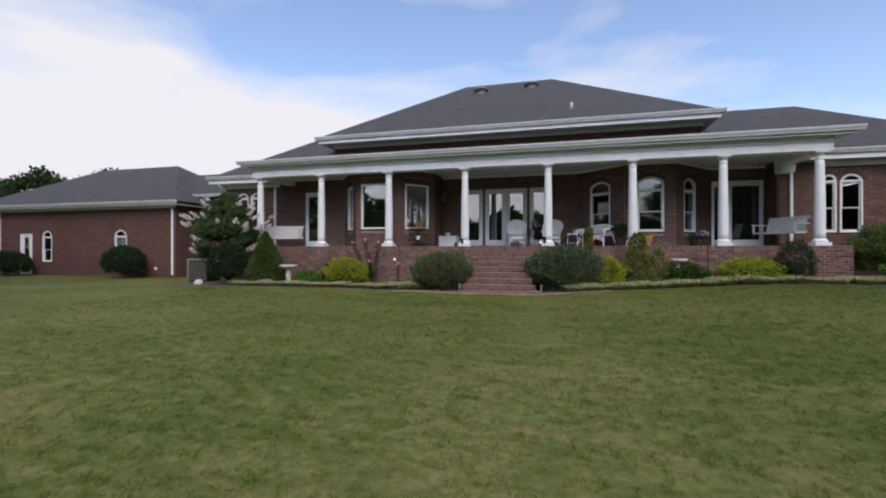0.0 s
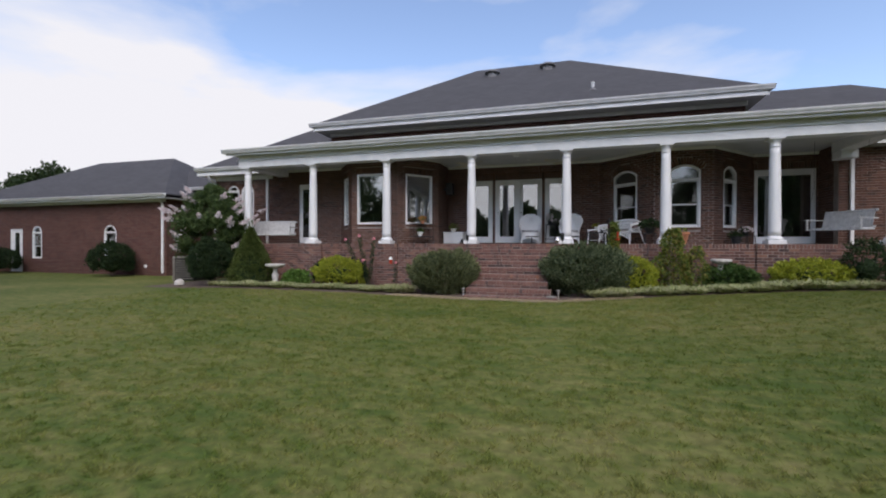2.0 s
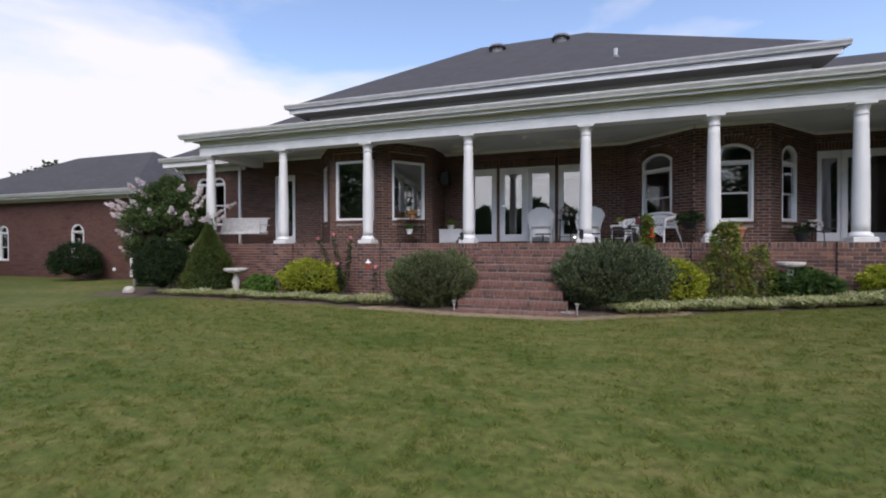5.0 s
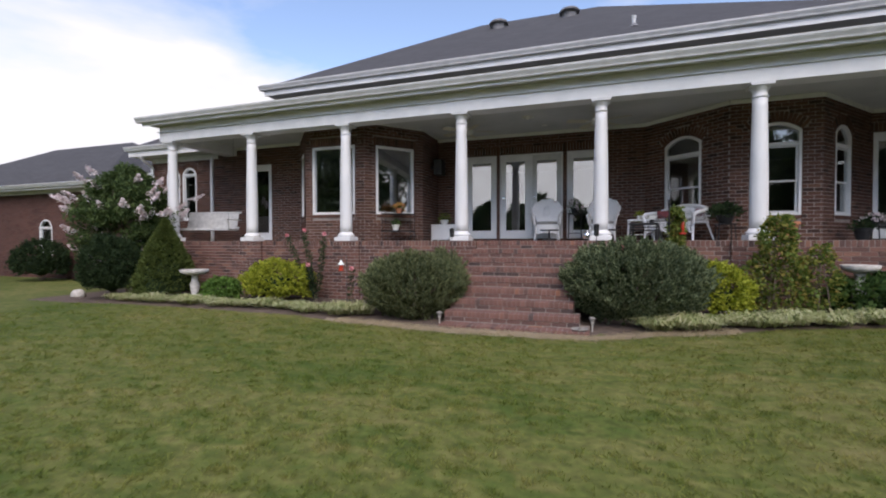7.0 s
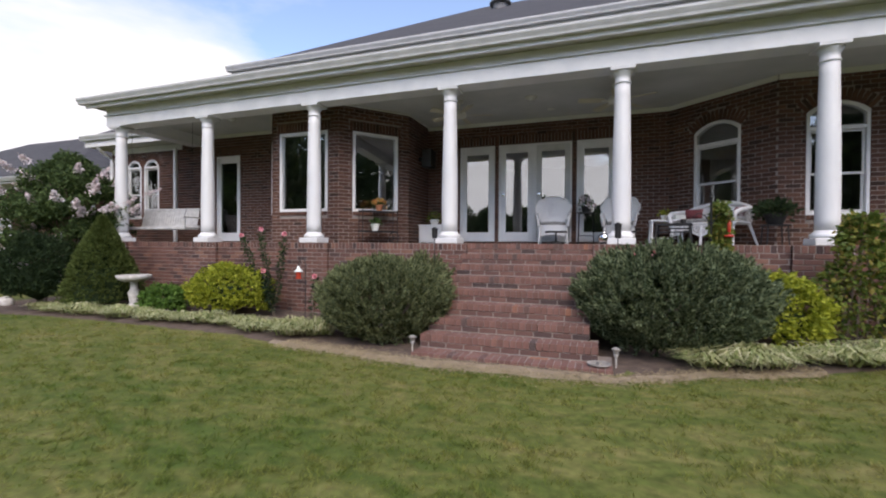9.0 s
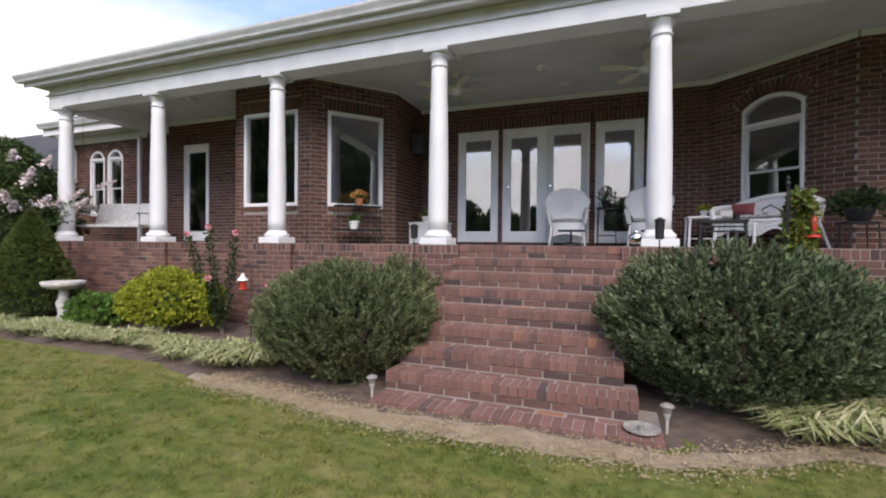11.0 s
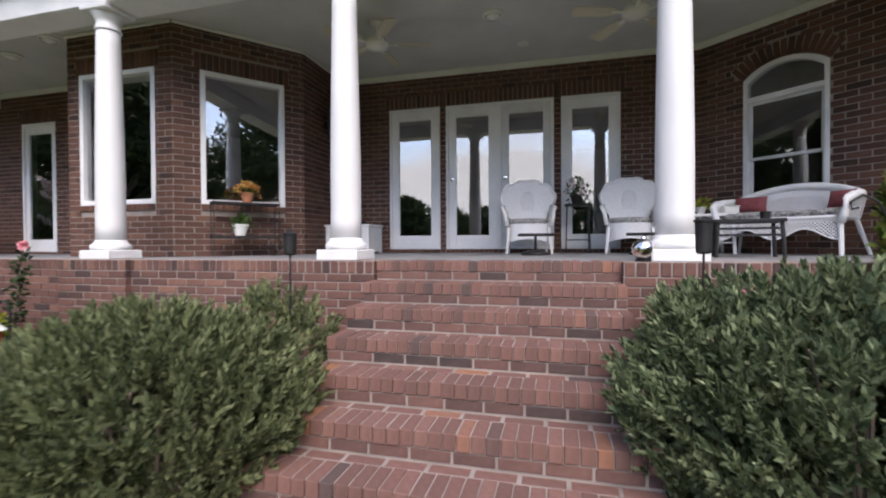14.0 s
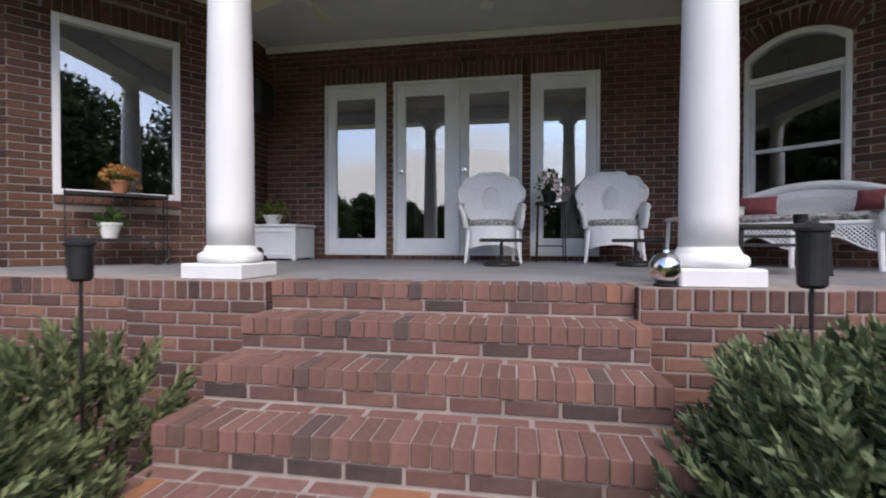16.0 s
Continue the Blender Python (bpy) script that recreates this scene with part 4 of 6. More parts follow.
def algae_soffit():
    m, nt, b = material("stained_soffit", 0.6)
    co = nt.nodes.new("ShaderNodeTexCoord")
    sp = nt.nodes.new("ShaderNodeSeparateXYZ")
    mr = nt.nodes.new("ShaderNodeMapRange")
    mr.inputs["From Min"].default_value, mr.inputs["From Max"].default_value = 14.76, 14.86
    n = nt.nodes.new("ShaderNodeTexNoise")
    n.inputs["Scale"].default_value, n.inputs["Detail"].default_value = 9, 6
    mu = nt.nodes.new("ShaderNodeMath")
    mu.operation = "MULTIPLY"
    mx = nt.nodes.new("ShaderNodeMix")
    mx.data_type = "RGBA"
    mx.inputs["A"].default_value, mx.inputs["B"].default_value = (0.62, 0.62, 0.58, 1), (0.16, 0.18, 0.06, 1)
    nt.links.new(co.outputs["Object"], sp.inputs["Vector"])
    nt.links.new(co.outputs["Object"], n.inputs["Vector"])
    nt.links.new(sp.outputs["Y"], mr.inputs["Value"])
    nt.links.new(mr.outputs["Result"], mu.inputs[0])
    nt.links.new(n.outputs["Fac"], mu.inputs[1])
    nt.links.new(mu.outputs[0], mx.inputs["Factor"])
    nt.links.new(mx.outputs["Result"], b.inputs["Base Color"])
    return m


part("soffit", Geo().box(-9.62, 7.85, 14.66, beam_y0, 4.30, 4.33), algae_soffit(), label="pale soffit with a green algae stain along the beam", category="soffit", kind="structure")
part("trim", Geo().box(-9.70, 7.93, 14.63, 14.66, 4.27, 4.40, 0.004), white_paint, label="white fascia board under the gutter", category="trim", kind="structure")


def gutter(x0, x1, y, z, mat, label, along="x"):
    """An ogee gutter: open trough with a rolled lip."""
    prof = [(0.0, 0.0), (0.0, -0.115), (-0.075, -0.115), (-0.085, -0.085), (-0.105, -0.055), (-0.12, -0.03), (-0.125, 0.0), (-0.115, 0.004), (-0.11, -0.03),
            (-0.095, -0.055), (-0.075, -0.085), (-0.065, -0.107), (-0.01, -0.107), (-0.01, 0.0)]
    g = Geo()
    n = len(prof)
    if along == "x":
        for x in (x0, x1):
            g.v += [(x, y + p, z + q) for p, q in prof]
    else:
        for t in (x0, x1):
            g.v += [(y + p * along, t, z + q) for p, q in prof]
    g.f = [(i, (i + 1) % n, n + (i + 1) % n, n + i) for i in range(n)] + [tuple(range(n))[::-1], tuple(range(n, 2 * n))]
    return part("gutter", g, mat, label=label, category="gutter", kind="structure")


gutter(-9.79, 8.05, 14.625, 4.45, gutter_paint, "weathered white metal gutter along the porch roof")
gutter(14.63, 17.0, -9.67, 4.45, gutter_paint, "weathered white metal gutter at the porch end", along=1.0)
gutter(14.63, 17.2, 7.91, 4.45, gutter_paint, "weathered white metal gutter at the porch end", along=-1.0)
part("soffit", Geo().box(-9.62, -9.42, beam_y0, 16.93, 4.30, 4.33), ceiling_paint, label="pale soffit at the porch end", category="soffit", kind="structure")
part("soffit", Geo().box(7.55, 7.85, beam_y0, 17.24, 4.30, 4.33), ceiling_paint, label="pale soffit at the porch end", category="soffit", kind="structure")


def roof(name, verts, faces, label, thick=0.05):
    g = Geo().add(verts, faces)
    n = len(verts)
    g.add([(x, y, z - thick) for x, y, z in verts], [f[::-1] for f in faces])
    edges = collections_count(faces)
    for a, b in edges:
        g.f.append((b, a, n + a, n + b))
    return part(name, g, shingles, label=label, category="roof", kind="structure")


def collections_count(faces):
    seen = {}
    for f in faces:
        for i in range(len(f)):
            a, b = f[i], f[(i + 1) % len(f)]
            seen[(a, b)] = True
    return [e for e in seen if (e[1], e[0]) not in seen]


PR, PY = 4.46, 14.60
roof("porch_roof", [(-9.72, PY, PR), (7.96, PY, PR), (7.2, 18.55, 5.44), (-8.9, 18.55, 5.44), (-9.72, 18.6, PR), (7.96, 18.6, PR)],
     [(0, 1, 2, 3), (4, 0, 3), (1, 5, 2)], "dark grey shingled porch roof of low pitch")
roof("house_roof", [(-12.75, 16.5, 4.32), (5.0, 16.5, 4.32), (5.0, 27.4, 4.32), (-12.75, 27.4, 4.32), (-7.3, 21.95, 7.92), (-0.45, 21.95, 7.92)],
     [(0, 1, 5, 4), (1, 2, 5), (2, 3, 4, 5), (3, 0, 4)], "dark grey shingled hip roof of the house")
UP = 5.69
roof("east_wing_roof", [(3.2, 16.85, 4.32), (12.8, 16.85, 4.32), (12.8, 24.2, 4.32), (3.2, 24.2, 4.32), (4.0, 20.52, 6.64), (9.12, 20.52, 6.64)],
     [(0, 1, 5, 4), (1, 2, 5), (2, 3, 4, 5), (3, 0, 4)], "dark grey shingled hip roof of the east wing")
roof("upper_roof", [(-7.98, 16.78, UP), (5.66, 16.78, UP), (5.66, 28.6, UP), (-7.98, 28.6, UP), (-3.45, 22.68, 9.27), (0.535, 22.68, 9.27)],
     [(0, 1, 5, 4), (1, 2, 5), (2, 3, 4, 5), (3, 0, 4)], "dark grey shingled hip roof of the upper block")
wall("wall_upper_band", (-7.6, 17.4), (5.3, 17.4), 4.9, 5.52, bricks=False, label="dark red brick band under the upper eaves")
wall("wall_upper_west", (-7.6, 26.0), (-7.6, 17.621), 4.6, 5.52, bricks=False, label="dark red brick band at the end of the upper block")
wall("wall_upper_east", (5.3, 17.621), (5.3, 26.0), 4.6, 5.52, bricks=False, label="dark red brick band at the end of the upper block")
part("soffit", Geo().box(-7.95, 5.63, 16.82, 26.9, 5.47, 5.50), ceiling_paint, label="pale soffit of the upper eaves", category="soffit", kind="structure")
part("trim", Geo().box(-7.62, 5.32, 17.33, 17.395, 5.36, 5.468, 0.004), white_paint, label="white frieze board under the upper eaves", category="trim", kind="structure")
part("trim", Geo().box(-7.97, 5.65, 16.79, 16.82, 5.45, 5.63, 0.004), white_paint, label="white fascia of the upper eaves", category="trim", kind="structure")
gutter(-8.08, 5.757, 16.785, UP + 0.01, gutter_paint, "weathered white metal gutter of the upper eaves")
gutter(16.79, 26.9, -7.98, UP + 0.01, gutter_paint, "weathered white metal gutter of the upper eaves", along=1.0)
gutter(16.79, 26.9, 5.66, UP + 0.01, gutter_paint, "weathered white metal gutter of the upper eaves", along=-1.0)

# wings
for x0, x1, y in ((-12.75, -9.75, 16.5), (7.95, 12.8, 16.85)):
    part("soffit", Geo().box(x0 + 0.03, x1, y + 0.03, y + 0.9, 4.06, 4.09), ceiling_paint, label="pale soffit of the wing eaves", category="soffit", kind="structure")
    part("trim", Geo().box(x0, x1, y + 0.0, y + 0.03, 4.05, 4.30, 0.004), white_paint, label="white fascia of the wing eaves", category="trim", kind="structure")
    part("trim", Geo().box(x0 + 0.45, x1, (16.95 if x0 < 0 else 17.25) - 0.04, (16.95 if x0 < 0 else 17.25) - 0.01, 3.90, 4.05, 0.004), white_paint, label="white frieze board under the wing eaves", category="trim", kind="structure")
    gutter(x0 - 0.05, x1, y - 0.003, 4.33, gutter_paint, "weathered white metal gutter of the wing")


def downspout(x, y, z0, z1, reach):
    """A rectangular pipe with an elbow up to the gutter."""
    t = thing("downspout", Matrix.Translation((x, y, z0)), "white metal downspout against the brick wall", "downspout")
    h = z1 - z0
    part("pipe", Geo().box(-0.04, 0.04, -0.085, -0.012, 0, h, 0.008), white_paint, t)
    if reach:
        part("elbow", Geo().tube([(0, -0.05, h - 0.02), (0, -0.07, h + 0.05), (0, -reach * 0.8, h + 0.2), (0, -reach, h + 0.3)], 0.04, 8), white_paint, t)
    for k in (0.2, 0.8):
        part("strap", Geo().box(-0.055, 0.055, -0.09, -0.008, h * k, h * k + 0.03), gutter_paint, t)


downspout(-9.95, 16.95, 0.25, 3.95, 0)
downspout(-12.28, 16.95, 0.25, 3.75, 0.42)
downspout(7.62, 17.25, 0.30, 3.85, 0)


# ---- garage and link ----
def garage():
    o = [(-25.27 + 28.2, -24.45 + 28.2, 0.20, 2.22, 0), (-23.76 + 28.2, -23.13 + 28.2, 0.84, 2.05, 0.3), (-19.17 + 28.2, -18.45 + 28.2, 0.95, 2.05, 0.3)]
    _, m = wall("wall_garage_front", (-28.2, 17.75), (-15.65, 17.75), 0.0, 3.5, o, label="long red brick garage wall with two arched windows and a door", bricks=False)
    glass_door(m, *o[0][:4], "closed white glazed door in the garage wall", stile=0.2)
    arched_window(m, o[1], "narrow white arched window in the garage wall", "arched windows of the garage")
    arched_window(m, o[2], "narrow white arched window in the garage wall", "arched windows of the garage")
    wall("wall_garage_east", (-15.65, 17.971), (-15.65, 25.3), 0.0, 3.5, bricks=False, label="red brick end wall of the garage")
    wall("wall_garage_west", (-28.2, 25.3), (-28.2, 17.75), 0.0, 3.5, bricks=False, label="red brick end wall of the garage")
    wall("wall_garage_back", (-15.65, 25.3), (-28.2, 25.3), 0.0, 3.5, bricks=False, label="red brick back wall of the garage")
    part("garage_room", Geo().box(-28.0, -15.9, 21.9, 22.0, 0.1, 3.4), interior_paint, label="dim wall inside the garage", category="wall", kind="structure")
    part("soffit", Geo().box(-28.6, -15.28, 17.38, 25.6, 3.42, 3.45), ceiling_paint, label="pale soffit of the garage eaves", category="soffit", kind="structure")
    part("trim", Geo().box(-28.6, -15.28, 17.35, 17.38, 3.40, 3.56, 0.004), white_paint, label="white fascia of the garage eaves", category="trim", kind="structure")
    part("trim", Geo().box(-28.2, -15.65, 17.70, 17.735, 3.30, 3.418, 0.004), white_paint, label="white frieze board of the garage", category="trim", kind="structure")
    gutter(-28.7, -15.2, 17.345, 3.60, gutter_paint, "weathered white metal gutter of the garage")
    roof("garage_roof", [(-28.65, 17.34, 3.6), (-15.25, 17.34, 3.6), (-15.25, 25.7, 3.6), (-28.65, 25.7, 3.6), (-24.63, 21.52, 6.02), (-19.39, 21.52, 6.02)],
         [(0, 1, 5, 4), (1, 2, 5), (2, 3, 4, 5), (3, 0, 4)], "dark grey shingled hip roof of the garage")
    downspout(-15.80, 17.75, 0.30, 3.2, 0.28)
    downspout(-26.65, 17.75, 0.25, 3.4, 0)
    wall("wall_link", (-15.65, 19.6), (-12.35, 19.6), 0.0, 4.0, bricks=False, label="red brick wall linking garage and house")
    roof("link_roof", [(-16.4, 19.15, 4.05), (-12.4, 19.15, 4.05), (-12.4, 23.8, 4.05), (-17.0, 23.8, 4.05), (-18.2, 21.5, 5.45), (-9.0, 21.5, 5.45)],
         [(0, 1, 5, 4), (2, 3, 4, 5), (1, 2, 5), (3, 0, 4)], "dark grey shingled roof between garage and house")
    gutter(-16.6, -12.5, 19.15, 4.06, gutter_paint, "weathered white metal gutter of the link")
    v = thing("wall_vent", Matrix.Translation((-16.75, 17.74, 0.58)), "small white vent cap low on the garage wall", "vent")
    part("cap", Geo().box(-0.07, 0.07, -0.04, 0.0, -0.06, 0.06, 0.01), white_paint, v)
    a = thing("utility_box", Matrix.Translation((-12.35, 15.9, ground_z(-12.35, 13))), "grey metal utility unit with a white frame on the ground", "air conditioner")
    part("body", Geo().box(-0.42, 0.42, -0.36, 0.36, 0, 0.8, 0.02), black_iron, a)
    part("frame", Geo().box(-0.46, -0.42, -0.40, 0.40, 0, 0.86).box(-0.42, 0.46, -0.40, 0.40, 0.80, 0.86), weathered_metal, a)
    for k in range(9):
        part("grille_bar", Geo().box(-0.40, 0.40, -0.375, -0.36, 0.08 + k * 0.078, 0.10 + k * 0.078), weathered_metal, a)


garage()


# ---- roof things ----
vent_metal = plain("weathered_roof_metal", (0.13, 0.13, 0.135), (0.20, 0.20, 0.205), 12, 0.7)


def roof_vent(x, y, z):
    t = thing("roof_vent", Matrix.Translation((x, y, z)), "squat dark grey mushroom vent on the shingles near the ridge", "roof vent", "roof vents")
    part("base", Geo().lathe([(0.22, -0.25), (0.22, 0.10)], 20), vent_metal, t)
    part("hood", Geo().lathe([(0.18, 0.08), (0.30, 0.06), (0.32, 0.10), (0.27, 0.16), (0.14, 0.19), (0.0, 0.20)], 24), vent_metal, t, smooth=True)


roof_vent(-2.53, 21.4, 8.50)
roof_vent(-0.32, 21.6, 8.62)
t = thing("vent_pipe", Matrix.Translation((1.31, 18.0, 6.37)), "short pale plumbing pipe through the shingles", "vent pipe")
part("pipe", Geo().lathe([(0.045, -0.1), (0.045, 0.22), (0.055, 0.22), (0.055, 0.27), (0.03, 0.27)], 12), gutter_paint, t)
part("flashing", Geo().lathe([(0.14, 0.0), (0.05, 0.10)], 12), vent_metal, t)


# ---- columns ----
def column():
    t = thing("column", Matrix.Translation((COLUMNS[0], 15.0, FLOOR)), "round white tapered column on a square plinth, paint slightly worn", "column", "columns along the porch")
    part("plinth", Geo().box(-0.178, 0.178, -0.178, 0.178, 0, 0.085, 0.008), column_paint, t)
    part("base_moulding", Geo().lathe([(0.150, 0.085), (0.166, 0.092), (0.172, 0.112), (0.166, 0.135), (0.150, 0.145), (0.140, 0.152), (0.128, 0.18)], 32), column_paint, t, smooth=True)
    pr = []
    for k in range(15):
        h = k / 14
        pr.append((0.124 - 0.026 * max(0, h - 0.25) ** 1.3 / 0.69, 0.175 + h * 2.005))
    part("shaft", Geo().lathe(pr, 40), column_paint, t, smooth=True)
    part("capital", Geo().lathe([(0.098, 2.18), (0.112, 2.185), (0.114, 2.20), (0.101, 2.212), (0.099, 2.275), (0.108, 2.285), (0.124, 2.315), (0.138, 2.335), (0.140, 2.345)], 32), column_paint, t, smooth=True)
    part("abacus", Geo().box(-0.158, 0.158, -0.158, 0.158, 2.345, 2.388, 0.006), column_paint, t)
    return t


col = column()
for x in COLUMNS[1:]:
    copy_thing(col, Matrix.Translation((x, 15.0, FLOOR)))


# ---- porch ceiling fittings ----
def fan(x, y, turn):
    t = thing("ceiling_fan", Matrix.Translation((x, y, CEIL)), "cream ceiling fan with five pale blades, at rest", "ceiling fan", "fans under the porch ceiling")
    part("canopy", Geo().lathe([(0.075, 0.0), (0.07, -0.03), (0.03, -0.05)], 20), crown_paint, t, smooth=True)
    part("rod", Geo().lathe([(0.013, -0.04), (0.013, -0.20)], 10), crown_paint, t)
    part("motor", Geo().lathe([(0.03, -0.19), (0.11, -0.205), (0.13, -0.24), (0.12, -0.29), (0.05, -0.32), (0.0, -0.325)], 24), crown_paint, t, smooth=True)
    for k in range(5):
        bm_ = Matrix.Rotation(2 * math.pi * k / 5 + turn, 4, "Z") @ Matrix.Translation((0, 0, -0.255)) @ Matrix.Rotation(0.2, 4, "X")
        b = part("blade", Geo().prism([(0.20, -0.045), (0.32, -0.062), (0.58, -0.068), (0.62, -0.05), (0.62, 0.05), (0.58, 0.068), (0.32, 0.062), (0.20, 0.045)], -0.005, 0.005), fan_blade_paint, t, m=bm_)
        part("bracket", Geo().box(0.10, 0.24, -0.02, 0.02, -0.012, -0.005), crown_paint, b)


fan(-2.15, 16.32, 0.3)
fan(0.56, 16.32, 0.9)
for x, y in ((-0.86, 16.49), (-7.09, 15.88), (-6.1, 15.65)):
    t = thing("ceiling_speaker", Matrix.Translation((x, y, CEIL)), "round pale fitting on the porch ceiling", "ceiling light", "round fittings on the porch ceiling")
    part("ring", Geo().lathe([(0.11, 0.0), (0.115, -0.02), (0.09, -0.03), (0.085, -0.015)], 24), crown_paint, t)
    part("dome", Geo().lathe([(0.088, -0.012), (0.07, -0.05), (0.0, -0.07)], 24), glazed, t, smooth=True)
for x, y in ((-1.9, 15.75), (-0.6, 17.3)):
    t = thing("downlight", Matrix.Translation((x, y, CEIL)), "small lit recessed downlight in the porch ceiling", "ceiling light", "lit downlights")
    part("rim", Geo().lathe([(0.07, 0.0), (0.075, -0.012), (0.055, -0.012)], 20), crown_paint, t)
    part("lamp", Geo().lathe([(0.052, -0.004), (0.05, -0.010), (0.0, -0.012)], 16), warm_lamp, t)
t = thing("wall_speaker", Matrix.Translation((-3.25, 17.35, 3.35)), "black loudspeaker bracketed to the shaded brick return", "loudspeaker")
part("cabinet", Geo().box(-0.02, 0.20, -0.14, 0.14, -0.19, 0.19, 0.015), black_iron, t)
part("bracket", Geo().box(-0.125, -0.02, -0.03, 0.03, -0.04, 0.04), black_iron, t)


# ---- planting ----
def shoots(n, shape, rng, leaf, width, per, jitter=0.35, up=0.5, inner=0.75, lump=0.1, whorl=False, low=-0.62):
    """Leaf clusters over the skin of a rounded body; shape gives half-widths and height."""
    rx, ry, h = shape
    d = unit(rng.normal(size=(int(n * 1.6), 3)))
    d = d[d[:, 2] > low][:n]
    n = len(d)
    bump = 1 + lump * np.sin(d[:, 0] * 5.3 + 1) * np.cos(d[:, 1] * 4.7 + 2) + lump * 0.6 * np.sin(d[:, 2] * 9 + d[:, 0] * 7)
    k = (inner + (1.03 - inner) * rng.random(n) ** 0.45) * bump
    p = d * k[:, None] * np.array([rx, ry, h * 0.52]) + np.array([0, 0, h * 0.5])
    p[:, 2] = np.maximum(p[:, 2], 0.03)
    grow = unit(d * np.array([1, 1, 0.6]) + np.array([0, 0, up]) + rng.normal(size=d.shape) * 0.25)
    base, way, ln, wd = [], [], [], []
    for j in range(per):
        off = rng.random(n)[:, None]
        if whorl:
            off = np.full((n, 1), (j + 0.5) / per)
            base.append(p + grow * (off - 0.7) * 0.17)
            way.append(grow * (0.75 + 0.5 * off) + unit(rng.normal(size=d.shape)) * (0.85 - 0.35 * off))
        else:
            base.append(p + grow * off * leaf * 2.0)
            way.append(grow * 0.8 + rng.normal(size=d.shape) * (jitter + 0.4))
        ln.append(leaf * (0.7 + 0.6 * rng.random(n)))
        wd.append(width * (0.7 + 0.6 * rng.random(n)))
    return leaf_quads(np.concatenate(base), np.concatenate(way), np.concatenate(ln), np.concatenate(wd), rng)


def stems(t, rx, h, n, seed, r=0.012, mat=None):
    g, rng = Geo(), random.Random(seed)
    for k in range(n):
        a, q = rng.uniform(0, 6.283), rng.uniform(0.15, 0.75)
        x, y = math.cos(a) * rx * q, math.sin(a) * rx * q
        g.tube([(x * 0.15, y * 0.15, -0.03), (x * 0.5, y * 0.5, h * 0.35), (x, y, h * rng.uniform(0.6, 0.85))], r, 6, r * 0.4)
    part("woody_base", g, mat or bark, t)


def shrub(name, x, y, rx, ry, h, n, leaf, width, per, mat, label, category="shrub", seed=1, up=0.5, lobes=(), group="", lift=0.04, lump=0.1, whorl=False):
    rng = np.random.default_rng(seed)
    t = thing(name, Matrix.Translation((x, y, ground_z(x, min(y, 13)) + lift)), label, category, group)
    low, inner = (-0.86, 0.90) if whorl else (-0.62, 0.75)
    v = [shoots(n, (rx, ry, h), rng, leaf, width, per, up=up, lump=lump, whorl=whorl, low=low, inner=inner)]
    if whorl:
        v.append(shoots(n * 2 // 3, (rx * 0.84, ry * 0.84, h * 0.9), rng, leaf * 1.2, width * 1.4, per // 2, up=up, lump=lump, low=low, inner=0.7, whorl=True))
    for lx, ly, lr, lh, ln in lobes:
        q = shoots(ln, (lr, lr, lh), rng, leaf, width, per, up=up, lump=lump, whorl=whorl)
        v.append(q + np.array([lx, ly, 0]))
    part("foliage", quads_mesh("foliage", np.concatenate(v), mat), mat, t)
    stems(t, rx, h, 9, seed)
    if not whorl:
        # solid filler; its dark colour stands in for the shade inside the foliage
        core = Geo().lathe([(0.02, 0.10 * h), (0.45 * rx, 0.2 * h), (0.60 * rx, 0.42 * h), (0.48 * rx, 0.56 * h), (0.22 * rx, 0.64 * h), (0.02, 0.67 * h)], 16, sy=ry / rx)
        part("inner_growth", core, leaf_dark, t, "solid dark core painted as the shade inside the shrub")
    return t


shrub("clipped_shrub", -2.20, 13.44, 0.82, 0.72, 0.94, 1150, 0.046, 0.017, 46, leaf_bush, "rounded grey-green evergreen shrub beside the steps", seed=3,
      lobes=[(0.30, 0.66, 0.40, 0.98, 220)], lump=0.05, whorl=True, up=0.85)
shrub("clipped_shrub", 1.07, 13.82, 0.98, 0.83, 1.10, 1400, 0.046, 0.017, 46, leaf_grey, "large rounded grey-green evergreen shrub beside the steps", seed=4,
      lobes=[(-0.42, 0.42, 0.40, 0.98, 200)], lump=0.06, whorl=True, up=0.85)
shrub("golden_shrub", -5.42, 14.17, 0.66, 0.42, 0.72, 1500, 0.045, 0.030, 8, leaf_yellow, "low golden yellow-leaved shrub against the brick", seed=5, up=0.2, lump=0.16)
shrub("golden_shrub", 2.14, 14.0, 0.37, 0.34, 0.70, 1000, 0.045, 0.030, 8, leaf_yellow, "golden-green shrub beside a climbing plant", seed=6, up=0.2)
shrub("golden_shrub", 5.58, 14.35, 0.70, 0.38, 0.50, 1300, 0.045, 0.030, 7, leaf_yellow, "wide low golden yellow-leaved shrub against the brick", seed=7, up=0.2)
shrub("round_shrub", -9.30, 13.60, 0.53, 0.50, 1.24, 2600, 0.045, 0.026, 7, leaf_dark, "dark green rounded evergreen shrub under a crape myrtle", seed=8)
shrub("small_shrub", -6.67, 13.98, 0.27, 0.24, 0.32, 320, 0.07, 0.045, 6, leaf_fresh, "small bright green leafy plant against the brick", seed=9, up=0.2)
shrub("small_shrub", -6.12, 14.50, 0.24, 0.22, 0.58, 600, 0.05, 0.03, 6, leaf_dark, "small dark green shrub against the brick", seed=10)
shrub("small_shrub", 4.1, 14.42, 0.44, 0.28, 0.38, 420, 0.08, 0.05, 6, leaf_mid, "dark green leafy plant below a stone basin", seed=11, up=0.2)
